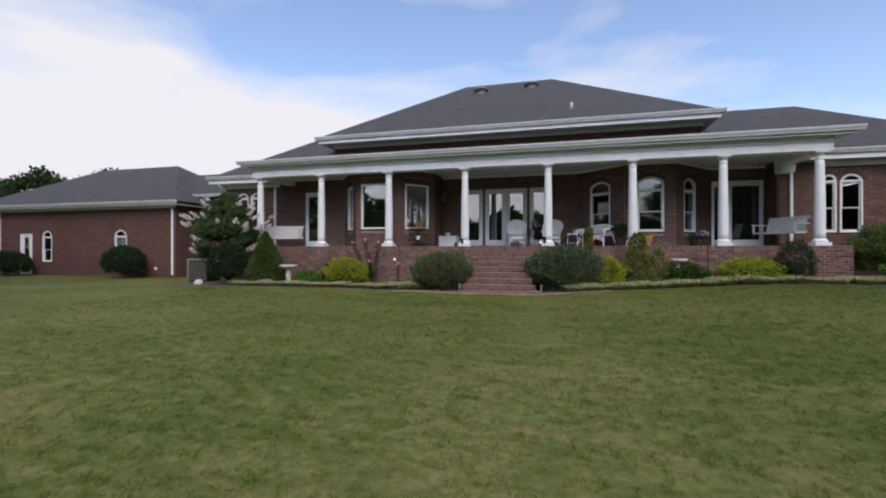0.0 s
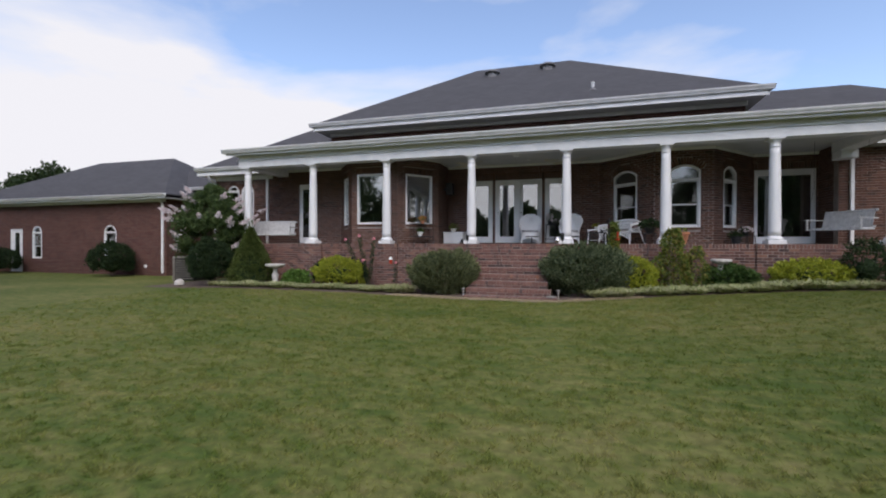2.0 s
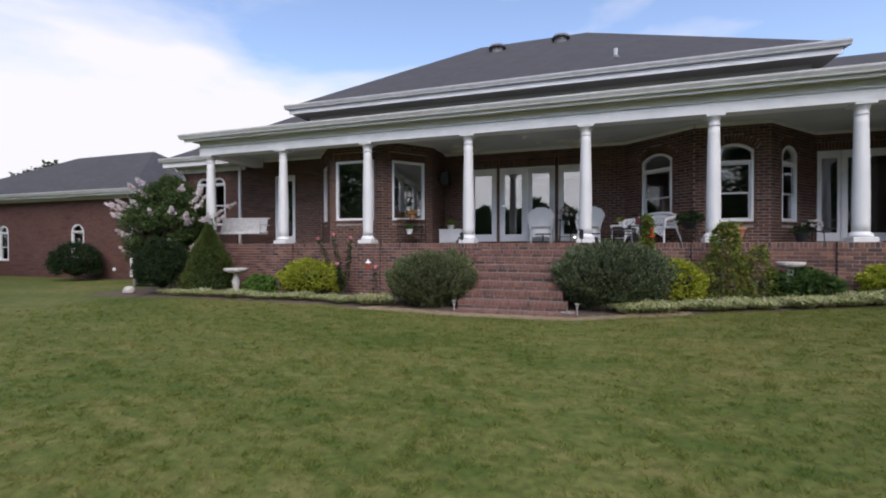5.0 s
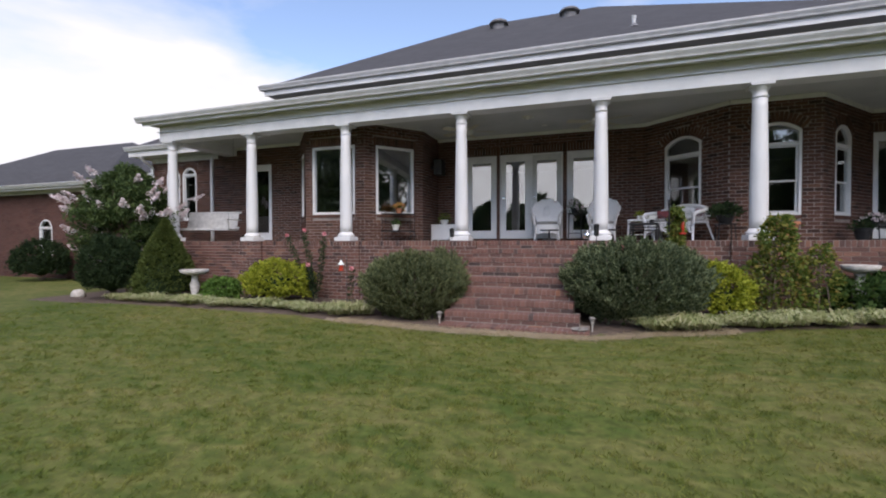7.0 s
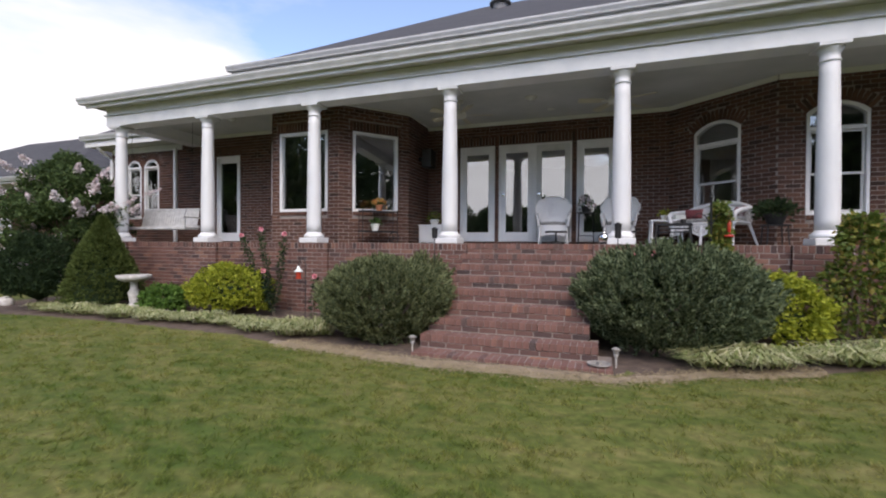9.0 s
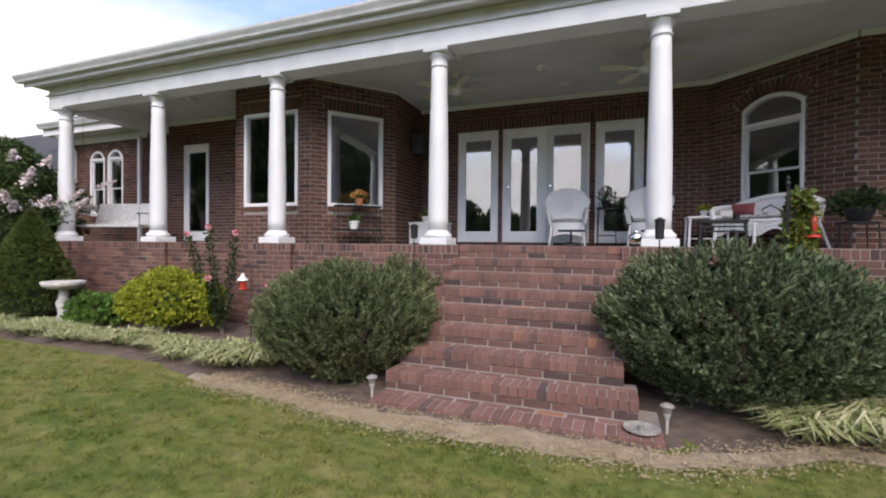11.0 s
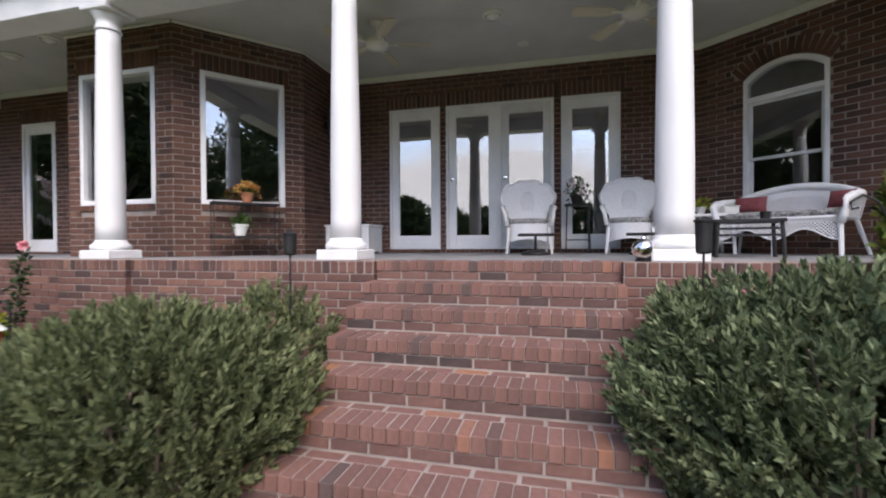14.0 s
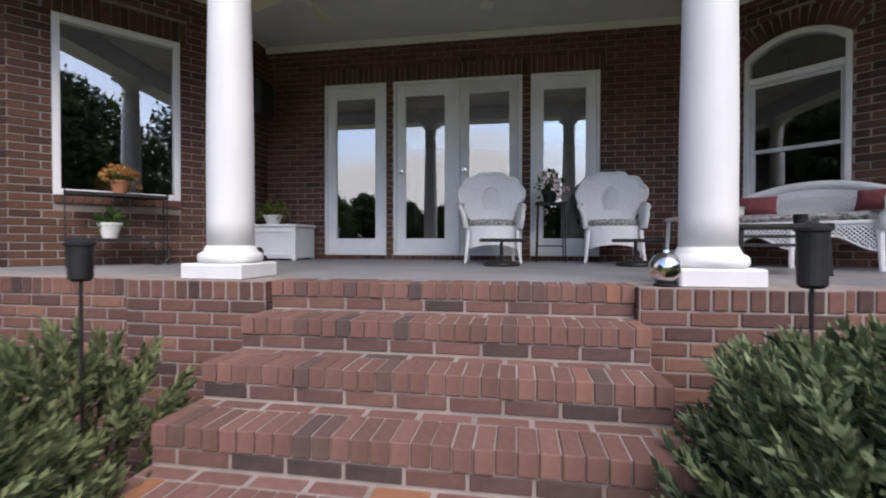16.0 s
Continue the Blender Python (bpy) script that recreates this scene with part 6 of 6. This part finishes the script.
# plant cart under the bay window
bx, by, bdeg = -3.68, 16.05, math.degrees(math.atan2(1.12, 0.944))
t = thing("plant_cart", rot(bx, by, FLOOR, bdeg), "black iron two-tier plant cart below the bay window", "plant stand")
for zz in (0.22, 0.60):
    f = Geo()
    f.box(-0.36, 0.36, -0.115, -0.10, zz - 0.012, zz + 0.012).box(-0.36, 0.36, 0.10, 0.115, zz - 0.012, zz + 0.012)
    f.box(-0.36, -0.345, -0.10, 0.10, zz - 0.012, zz + 0.012).box(0.345, 0.36, -0.10, 0.10, zz - 0.012, zz + 0.012)
    sh = part("shelf", f, black_iron, t)
    for k in range(9):
        part("slat", Geo().box(-0.345, 0.345, -0.096 + k * 0.022, -0.088 + k * 0.022, zz - 0.006, zz + 0.004), black_iron, sh)
for sx_ in (-0.35, 0.35):
    for sy_ in (-0.105, 0.105):
        part("upright", Geo().box(sx_ - 0.005, sx_ + 0.005, sy_ - 0.005, sy_ + 0.005, 0.0, 0.63), black_iron, t)
wh = Geo()
ring = [(0.10 * math.cos(a), 0, 0.10 * math.sin(a)) for a in (2 * math.pi * k / 24 for k in range(25))]
wh.tube(ring, 0.007, 6)
for k in range(6):
    a = math.pi * k / 3
    wh.tube([(0, 0, 0), (0.1 * math.cos(a), 0, 0.1 * math.sin(a))], 0.004, 5)
part("wheel", wh, black_iron, t, m=Matrix.Translation((0.27, -0.13, 0.107)))
pot("terracotta_pot", -3.66, 16.05, FLOOR + 0.606, 0.075, 0.12, terracotta, "terracotta pot of orange-leaved flowers on the plant cart", leaf_mixed, 3, 1.7, 1.8, 130, 0.05, red_petal)
pot("white_pot", -3.73, 16.02, FLOOR + 0.226, 0.088, 0.14, glazed, "white glazed pot with green leaves on the plant cart", leaf_mid, 4, 1.2, 1.3, 90, 0.06)

# mirror ball
t = thing("gazing_ball", Matrix.Translation((0.385, 14.88, FLOOR)), "mirror-bright round gazing ball beside the column", "ornament")
part("ball", Geo().lathe([(0.001 + 0.074 * math.sin(math.pi * k / 24), 0.084 - 0.074 * math.cos(math.pi * k / 24)) for k in range(25)], 32), chrome, t, smooth=True)
part("ring", Geo().lathe([(0.05, 0), (0.055, 0.01), (0.04, 0.018)], 20), black_iron, t)
part("cap", Geo().lathe([(0.018, 0.154), (0.014, 0.168), (0.004, 0.173)], 12), chrome, t)


def torch(x, y, top, can_h, label):
    z = ground_z(x, 13)
    t = thing("garden_torch", Matrix.Translation((x, y, z)), label, "garden torch", "black torches in the bed")
    h = top - z
    part("pole", Geo().tube([(0, 0, 0), (0, 0, h - can_h)], 0.006, 8), black_iron, t)
    part("canister", Geo().lathe([(0.026, h - can_h), (0.036, h - can_h + 0.01), (0.040, h - 0.030), (0.047, h - 0.027), (0.047, h - 0.019), (0.024, h - 0.010), (0.012, h)], 20), black_iron, t)


torch(0.54, 14.12, 1.80, 0.19, "black canister torch on a pole above the shrub")
torch(-1.75, 14.0, 1.755, 0.15, "black canister torch on a pole before the porch wall")

# iron post with a red feeder
z = ground_z(1.6, 13)
t = thing("iron_plant_hook", Matrix.Translation((1.61, 14.62, z)), "black wrought iron post with scrolled arms in the bed", "plant hook")
part("post", Geo().tube([(0, 0, 0), (0, 0, 1.72)], 0.012, 8), black_iron, t)
part("finial", Geo().lathe([(0.012, 1.70), (0.024, 1.725), (0.012, 1.75), (0.018, 1.77), (0.002, 1.80)], 12), black_iron, t)
for s_ in (-1, 1):
    pts = [(s_ * 0.17 * math.sin(a), 0, 1.45 + 0.10 * (1 - math.cos(a)) - 0.02 * a) for a in (math.pi * k / 10 for k in range(11))]
    part("arm", Geo().tube([(0, 0, 1.38), (s_ * 0.06, 0, 1.50), (s_ * 0.13, 0, 1.54), (s_ * 0.19, 0, 1.50), (s_ * 0.18, 0, 1.46), (s_ * 0.15, 0, 1.47)], 0.007, 6), black_iron, t)
t = thing("bird_feeder", Matrix.Translation((1.80, 14.62, 1.53)), "red hummingbird feeder hanging from the iron post", "bird feeder", "hanging bird feeders")
red_plastic = plain("red_plastic", (0.38, 0.03, 0.02), (0.50, 0.07, 0.03), 8, 0.25)
part("bottle", Geo().lathe([(0.010, 0.30), (0.020, 0.285), (0.022, 0.22), (0.014, 0.14), (0.012, 0.12)], 16), red_plastic, t, smooth=True)
part("base", Geo().lathe([(0.045, 0.10), (0.060, 0.112), (0.045, 0.13), (0.02, 0.135)], 18), red_plastic, t)
part("wire", Geo().tube([(0, 0, 0.29), (-0.005, 0, 0.44)], 0.002, 5), black_iron, t)
t = thing("bird_feeder", Matrix.Translation((-3.66, 13.64, 1.00)), "small red feeder with a white cap on a garden hook", "bird feeder", "hanging bird feeders")
part("bottle", Geo().lathe([(0.032, 0.04), (0.034, 0.05), (0.034, 0.12), (0.020, 0.13)], 16), red_plastic, t)
part("cap", Geo().lathe([(0.062, 0.13), (0.055, 0.14), (0.030, 0.165), (0.012, 0.205), (0.002, 0.21)], 18), glazed, t)
part("base", Geo().lathe([(0.042, 0.025), (0.048, 0.035), (0.034, 0.045)], 16), red_plastic, t)
t = thing("shepherd_hook", Matrix.Translation((-3.56, 13.66, ground_z(-3.56, 13))), "thin black shepherd hook holding a feeder", "plant hook")
part("pole", Geo().tube([(0, 0, 0), (0, 0, 0.92), (-0.02, 0, 0.98), (-0.07, 0, 0.99), (-0.10, 0, 0.95), (-0.10, -0.01, 0.86)], 0.006, 6), black_iron, t)


# settee and tables
def settee(x, y, deg):
    t = thing("wicker_settee", rot(x, y, FLOOR, deg), "white open-weave wicker settee with a rolled curved back", "settee")
    W, Dp = 0.53, 0.26
    top = lambda px: 0.70 - 0.12 * (abs(px) / W) ** 2.2
    back_y = lambda px, pz: 0.25 - 0.10 * (abs(px) / W) ** 3 + (pz - 0.38) * 0.12
    pts = [(W * (k / 15 - 1), back_y(W * (k / 15 - 1), top(W * (k / 15 - 1))), top(W * (k / 15 - 1))) for k in range(31)]
    roll = Geo().tube([(-W - 0.03, -0.22, 0.52), (-W - 0.05, -0.05, 0.56)] + pts + [(W + 0.05, -0.05, 0.56), (W + 0.03, -0.22, 0.52)], 0.038, 10)
    part("rolled_rim", roll, wicker, t, smooth=True)
    g = Geo()
    lattice(g, lambda px, pz: abs(px) < W and 0.36 < pz < top(px), -W, W, 0.36, 0.70, back_y, 0.026, 0.0055)
    part("woven_back", g, wicker, t, kind="stuff")
    band = Geo()
    for k in range(30):
        a, b = W * (k / 15 - 1), W * ((k + 1) / 15 - 1)
        ya, yb = back_y(a, 0.5), back_y(b, 0.5)
        band.add([(a, back_y(a, top(a) - 0.10) - 0.004, top(a) - 0.10), (b, back_y(b, top(b) - 0.10) - 0.004, top(b) - 0.10), (b, back_y(b, top(b)) - 0.004, top(b) - 0.01), (a, back_y(a, top(a)) - 0.004, top(a) - 0.01)], [(0, 1, 2, 3)])
    part("braid", band, wicker, t)
    part("seat", Geo().box(-W + 0.02, W - 0.02, -Dp, 0.25, 0.33, 0.37, 0.015), wicker, t)
    ap = Geo()
    n = 36
    drop = lambda q: 0.20 - 0.05 * math.cos(q * math.pi * 2)
    lattice(ap, lambda px, pz: abs(px) < W - 0.03 and drop(px / W) < pz < 0.335, -W, W, 0.12, 0.34, lambda px, pz: -Dp + 0.005, 0.03, 0.005)
    ap.tube([((k / n * 2 - 1) * (W - 0.03), -Dp, drop((k / n * 2 - 1))) for k in range(n + 1)], 0.009, 6)
    part("apron", ap, wicker, t, kind="stuff")
    for s_ in (-1, 1):
        arm = Geo().tube([(s_ * (W + 0.05), 0.02, 0.56), (s_ * (W + 0.05), -0.18, 0.545), (s_ * (W + 0.035), -0.27, 0.50), (s_ * (W + 0.01), -0.28, 0.40), (s_ * (W - 0.01), -0.27, 0.30)], 0.036, 10)
        ao = part("armrest", arm, wicker, t, smooth=True)
        w = Geo()
        for k in range(10):
            yy = 0.20 - k * 0.045
            w.tube([(s_ * (W + 0.03), yy, 0.545), (s_ * (W - 0.01), yy, 0.35)], 0.005, 5)
        part("side_weave", w, wicker, ao)
        part("leg", Geo().tube([(s_ * (W - 0.02), -Dp + 0.01, 0.34), (s_ * W, -Dp - 0.02, 0.0)], 0.024, 8, 0.018), wicker, t)
        part("leg", Geo().tube([(s_ * (W - 0.04), 0.20, 0.34), (s_ * (W + 0.04), 0.29, 0.0)], 0.022, 8, 0.016), wicker, t)
    part("leg", Geo().tube([(0, -Dp + 0.01, 0.33), (0, -Dp, 0.0)], 0.020, 8), wicker, t)
    m0 = rot(x, y, FLOOR, deg)
    c = thing("seat_cushion", m0 @ Matrix.Translation((0, -0.03, 0.371)), "long patterned black and white cushion on the settee", "cushion", "patterned cushions")
    part("cover", Geo().box(-0.47, 0.47, -0.22, 0.20, 0.0, 0.06, 0.028), pattern_cloth, c)
    for px, a, sz in ((-0.35, 0.5, 0.15), (0.41, -0.9, 0.12)):
        c = thing("throw_pillow", m0 @ Matrix.Translation((px, 0.06, 0.432 + 0.02)) @ Matrix.Rotation(a * 0.4, 4, "Z") @ Matrix.Rotation(-0.25, 4, "X"),
                  "square faded red throw pillow leaning on the settee back", "cushion", "red throw pillows")
        g = Geo()
        n = 8
        for side in (0, 1):
            b0 = len(g.v)
            for i in range(n + 1):
                for j in range(n + 1):
                    u_, v_ = i / n * 2 - 1, j / n * 2 - 1
                    bulge = 0.055 * (1 - u_ ** 4) * (1 - v_ ** 4)
                    g.v.append((u_ * sz * (1 - 0.06 * (1 - v_ * v_)), -bulge if side == 0 else bulge, 0.085 + v_ * 0.085 * (1 - 0.06 * (1 - u_ * u_))))
            for i in range(n):
                for j in range(n):
                    f = (b0 + i * (n + 1) + j, b0 + (i + 1) * (n + 1) + j, b0 + (i + 1) * (n + 1) + j + 1, b0 + i * (n + 1) + j + 1)
                    g.f.append(f if side == 0 else f[::-1])
        part("cover", g, red_cloth, c, smooth=True)
    return t


settee(2.05, 16.86, -44)
wire_table("coffee_table", 1.38, 15.96, 0.50, 0.40, 0.32, black_iron, "black metal coffee table before the wicker settee", "table", deg=-12, shelf=False, leg=0.016, rail=True, thick=0.03)
t = thing("dark_canister", rot(1.50, 15.90, FLOOR + 0.321), "small dark cup on the black coffee table", "cup")
part("body", Geo().lathe([(0.035, 0), (0.04, 0.06), (0.036, 0.062), (0.032, 0.01), (0.0, 0.01)], 16), black_iron, t)
t = wire_table("side_table", 1.42, 17.25, 0.52, 0.42, 0.44, wicker, "white wicker side table beside the settee", "table", shelf=True, leg=0.018, thick=0.03)
pot("yellow_plant", 1.40, 17.3, FLOOR + 0.44, 0.055, 0.09, glazed, "yellow-green plant in a small white pot on the side table", leaf_yellow, 5, 1.9, 2.4, 110, 0.045)
t = thing("white_box", rot(1.62, 17.12, FLOOR + 0.44, 20), "small white box on the side table", "box")
part("body", Geo().box(-0.09, 0.09, -0.06, 0.06, 0, 0.07, 0.01), glazed, t)
part("lid", Geo().box(-0.093, 0.093, -0.063, 0.063, 0.071, 0.085, 0.006), glazed, t)

wire_table("dark_plant_stand", 2.72, 16.12, 0.30, 0.30, 0.30, black_iron, "low black metal plant stand at the bay corner", "plant stand", shelf=False)
pot("foliage_basket", 2.72, 16.12, FLOOR + 0.30, 0.15, 0.16, black_iron, "large dark leafy plant in a black basket on a stand", leaf_dark, 6, 1.9, 1.4, 420, 0.085)


swing_paint = plain("weathered_white_boards", (0.40, 0.40, 0.39), (0.58, 0.58, 0.56), 10, 0.7)


def porch_swing(x, y, deg, drop, label, w=0.60):
    t = thing("porch_swing", rot(x, y, FLOOR + drop, deg), label, "porch swing", "white porch swings")
    seat = Geo().box(-w, w, -0.24, 0.22, -0.05, -0.015, 0.006)
    so = part("seat_frame", seat, swing_paint, t)
    for k in range(8):
        part("slat", Geo().box(-w + 0.02, w - 0.02, -0.235 + k * 0.056, -0.19 + k * 0.056, -0.013, 0.003, 0.004), swing_paint, so)
    back = part("backrest", Geo().box(-w, w, 0, 0.03, 0.0, 0.05, 0.006).box(-w, w, 0, 0.03, 0.40, 0.45, 0.008), swing_paint, t, m=Matrix.Translation((0, 0.21, 0)) @ Matrix.Rotation(radians(-14), 4, "X"))
    for k in range(int((2 * w - 0.06) / 0.0635) + 1):
        part("back_slat", Geo().box(-w + 0.002 + k * 0.0635, -w + 0.054 + k * 0.0635, 0.006, 0.024, 0.051, 0.399), swing_paint, back)
    for s_ in (-1, 1):
        part("armrest", Geo().box(s_ * (w + 0.015) - 0.04, s_ * (w + 0.015) + 0.04, -0.29, 0.26, 0.20, 0.225, 0.008), swing_paint, t)
        part("arm_post", Geo().box(s_ * (w + 0.015) - 0.02, s_ * (w + 0.015) + 0.02, -0.24, -0.20, -0.05, 0.199, 0.004), swing_paint, t)
        top = CEIL - FLOOR - drop
        part("chain", Geo().tube([(s_ * (w + 0.02), -0.22, 0.22), (s_ * (w + 0.02), 0, 1.1), (s_ * (w + 0.02), 0.0, top)], 0.003, 5), black_iron, t)
        part("chain", Geo().tube([(s_ * (w + 0.02), 0.24, 0.22), (s_ * (w + 0.02), 0, 1.1)], 0.003, 5), black_iron, t)


porch_swing(-8.80, 15.62, 8, 0.32, "white slatted porch swing hanging on chains at the porch end", 0.76)
porch_swing(6.95, 16.3, -62, 0.40, "white slatted porch swing hanging on chains beside the sliding door")

# pots near the sliding door
wire_table("low_stand", 5.15, 16.75, 0.45, 0.26, 0.24, black_iron, "low black metal stand against the bay", "plant stand", deg=49, shelf=False)
pot("dark_pot", 5.10, 16.70, FLOOR + 0.24, 0.09, 0.10, black_iron, "dark pot with drooping leaves on a low stand", leaf_dark, 7, 1.8, 1.4, 150, 0.06, white_petal)
pot("dark_pot", 4.75, 16.25, FLOOR, 0.13, 0.20, black_iron, "dark pot of leafy plants on the porch floor", leaf_dark, 8, 1.6, 1.2, 170, 0.07)
pot("tall_terracotta_pot", 3.22, 14.98, FLOOR, 0.20, 0.28, terracotta, "terracotta pot with a trailing plant on the porch edge", leaf_mixed, 9, 1.2, 0.7, 110, 0.06)


# ---- things in the bed ----
def basin(x, y, h, r, mat, label):
    t = thing("bird_bath", Matrix.Translation((x, y, ground_z(x, 13) + 0.045)), label, "bird bath", "stone bird baths")
    part("pedestal", Geo().lathe([(0.13, 0), (0.135, 0.03), (0.10, 0.05), (0.065, 0.10), (0.085, h * 0.38), (0.095, h * 0.48), (0.06, h * 0.62), (0.055, h * 0.78), (0.10, h - 0.05)], 24), mat, t, smooth=True)
    g = Geo()
    prof = [(0.04, h - 0.09), (r * 0.6, h - 0.085), (r * 0.93, h - 0.045), (r, h + 0.015), (r * 0.93, h + 0.02), (r * 0.6, h - 0.012), (0.03, h - 0.02)]
    g.lathe(prof, 32)
    g.v = [(vx * (1 + 0.03 * math.sin(10 * math.atan2(vy, vx))), vy * (1 + 0.03 * math.sin(10 * math.atan2(vy, vx))), vz) for vx, vy, vz in g.v]
    part("basin", g, mat, t, smooth=True)


basin(-7.35, 13.95, 0.56, 0.27, concrete, "weathered pale stone bird bath with a scalloped basin in the bed")
basin(3.95, 14.50, 0.62, 0.21, concrete, "grey stone bird bath above dark leaves in the bed")


t = thing("garden_stone", rot(-10.6, 13.75, ground_z(-10.6, 13) - 0.01, 25), "rounded grey fieldstone at the end of the mulch bed", "stone")
part("stone", Geo().lathe([(0.02, 0.0), (0.13, 0.0), (0.155, 0.06), (0.14, 0.13), (0.09, 0.185), (0.02, 0.20)], 9, sx=1.0, sy=0.7), concrete, t, smooth=True)


def path_light(x, y, label):
    t = thing("path_light", Matrix.Translation((x, y, ground_z(x, 13) + 0.02)), label, "path light", "path lights")
    part("stake", Geo().lathe([(0.006, -0.02), (0.010, 0.09), (0.020, 0.12), (0.024, 0.135)], 12), concrete, t)
    part("lens", Geo().lathe([(0.022, 0.135), (0.030, 0.170), (0.032, 0.175)], 16), weathered_metal, t)
    part("cap", Geo().lathe([(0.042, 0.175), (0.044, 0.183), (0.026, 0.196), (0.0, 0.20)], 20), weathered_metal, t)


path_light(-1.545, 12.80, "small weathered path light at the bed edge beside the steps")
path_light(0.50, 12.98, "small weathered path light at the bed edge beside the steps")
t = thing("round_dish", Matrix.Translation((0.345, 12.89, FLOOR - 8 * RISE)), "shallow grey dish lying at the foot of the steps", "dish")
part("dish", Geo().lathe([(0.085, 0.0), (0.112, 0.02), (0.108, 0.026), (0.080, 0.010), (0.0, 0.008)], 28), weathered_metal, t)
part("knob", Geo().lathe([(0.02, 0.008), (0.022, 0.04), (0.0, 0.045)], 12), weathered_metal, t)


def rose(x, y, stalks, seed, label, petal=None, n_leaf=42):
    rng = random.Random(seed)
    nr = np.random.default_rng(seed)
    t = thing("rose_bush", Matrix.Translation((x, y, ground_z(x, 13) + 0.03)), label, "rose bush", "rose bushes in the bed")
    lv = []
    for sx_, sy_, h in stalks:
        p = [(0.02 * rng.uniform(-1, 1), 0, -0.02), (sx_ * 0.45, sy_ * 0.5, h * 0.5), (sx_ * 0.9, sy_, h)]
        part("stem", Geo().tube(p, 0.008, 6, 0.004), bark, t)
        k = np.linspace(0.2, 0.96, n_leaf)
        q = np.stack([np.interp(k, [0, 0.5, 1], [a[i] for a in p]) for i in range(3)], 1)
        q = np.repeat(q, 7, 0)
        d = unit(nr.normal(size=q.shape) + np.array([0, 0, -0.1]))
        lv.append(leaf_quads(q + d * 0.05 * nr.random((len(q), 1)), d, 0.05 * np.ones(len(q)), 0.032 * np.ones(len(q)), nr))
        c = np.repeat(np.array([[sx_ * 0.9, sy_, h + 0.01]]), 34, 0)
        d = unit(nr.normal(size=c.shape) + np.array([0, 0, 0.5]))
        part("rose", quads_mesh("rose", leaf_quads(c + d * 0.006, d, 0.042 * np.ones(34), 0.046 * np.ones(34), nr), petal or pink_petal), petal or pink_petal, t, "pink rose bloom")
    part("leaves", quads_mesh("leaves", np.concatenate(lv), leaf_dark), leaf_dark, t)


rose(-4.55, 14.20, [(-0.85, 0.1, 1.28), (-0.35, 0.05, 1.38), (0.12, 0.1, 1.30), (-0.10, -0.15, 0.72)], 2, "tall sparse rose bush with pink blooms before the brick")
rose(-3.72, 14.05, [(0.0, 0.05, 0.66)], 3, "single pink rose on a leafy stem beside the shrub", n_leaf=14)
rose(0.72, 14.05, [(-0.26, -0.35, 0.84), (0.0, 0, 1.03), (0.22, -0.05, 1.05), (0.42, 0.05, 0.99)], 4, "rose bush with deep pink blooms behind the shrub")


def vine(x, y, h, r, seed, label, mat, name="climbing_vine", n=1900):
    nr = np.random.default_rng(seed)
    t = thing(name, Matrix.Translation((x, y, ground_z(x, 13) + 0.03)), label, "climbing plant")
    k = nr.random(n)
    a = nr.random(n) * 6.283
    rr_ = r * (1.05 - 0.80 * k ** 1.2) * (0.55 + 0.45 * nr.random(n)) * (1 + 0.25 * np.sin(k * 17 + a * 2))
    p = np.stack([np.cos(a) * rr_, np.sin(a) * rr_ * 0.7, 0.06 + k * h], 1)
    d = unit(np.stack([np.cos(a), np.sin(a), 0.2 - 0.4 * nr.random(n)], 1) + nr.normal(size=p.shape) * 0.4)
    v = np.concatenate([leaf_quads(p + nr.normal(size=p.shape) * 0.02, d + nr.normal(size=p.shape) * 0.5, 0.06 * (0.6 + 0.7 * nr.random(n)), 0.042 * (0.6 + 0.7 * nr.random(n)), nr) for _ in range(2)])
    part("leaves", quads_mesh("leaves", v, mat), mat, t)
    for q in range(3):
        b = 2.1 * q
        part("stem", Geo().tube([(math.cos(b) * r * 0.4, math.sin(b) * r * 0.3, -0.02), (0, 0, h * 0.95)], 0.012, 6, 0.006), bark, t)


vine(2.92, 14.25, 1.30, 0.44, 5, "leafy climbing plant on a pyramid support before the porch", leaf_mixed, n=1700)
vine(1.72, 14.68, 1.55, 0.19, 6, "slender climbing vine with yellowing leaves on the iron post", leaf_mixed)
vine(3.40, 14.2, 0.92, 0.30, 8, "low spreading branches of yellowing leaves beside a vine", leaf_mixed, n=420)


# ---- bricks of the walls ----
for job in later:
    lay_bricks(*job)
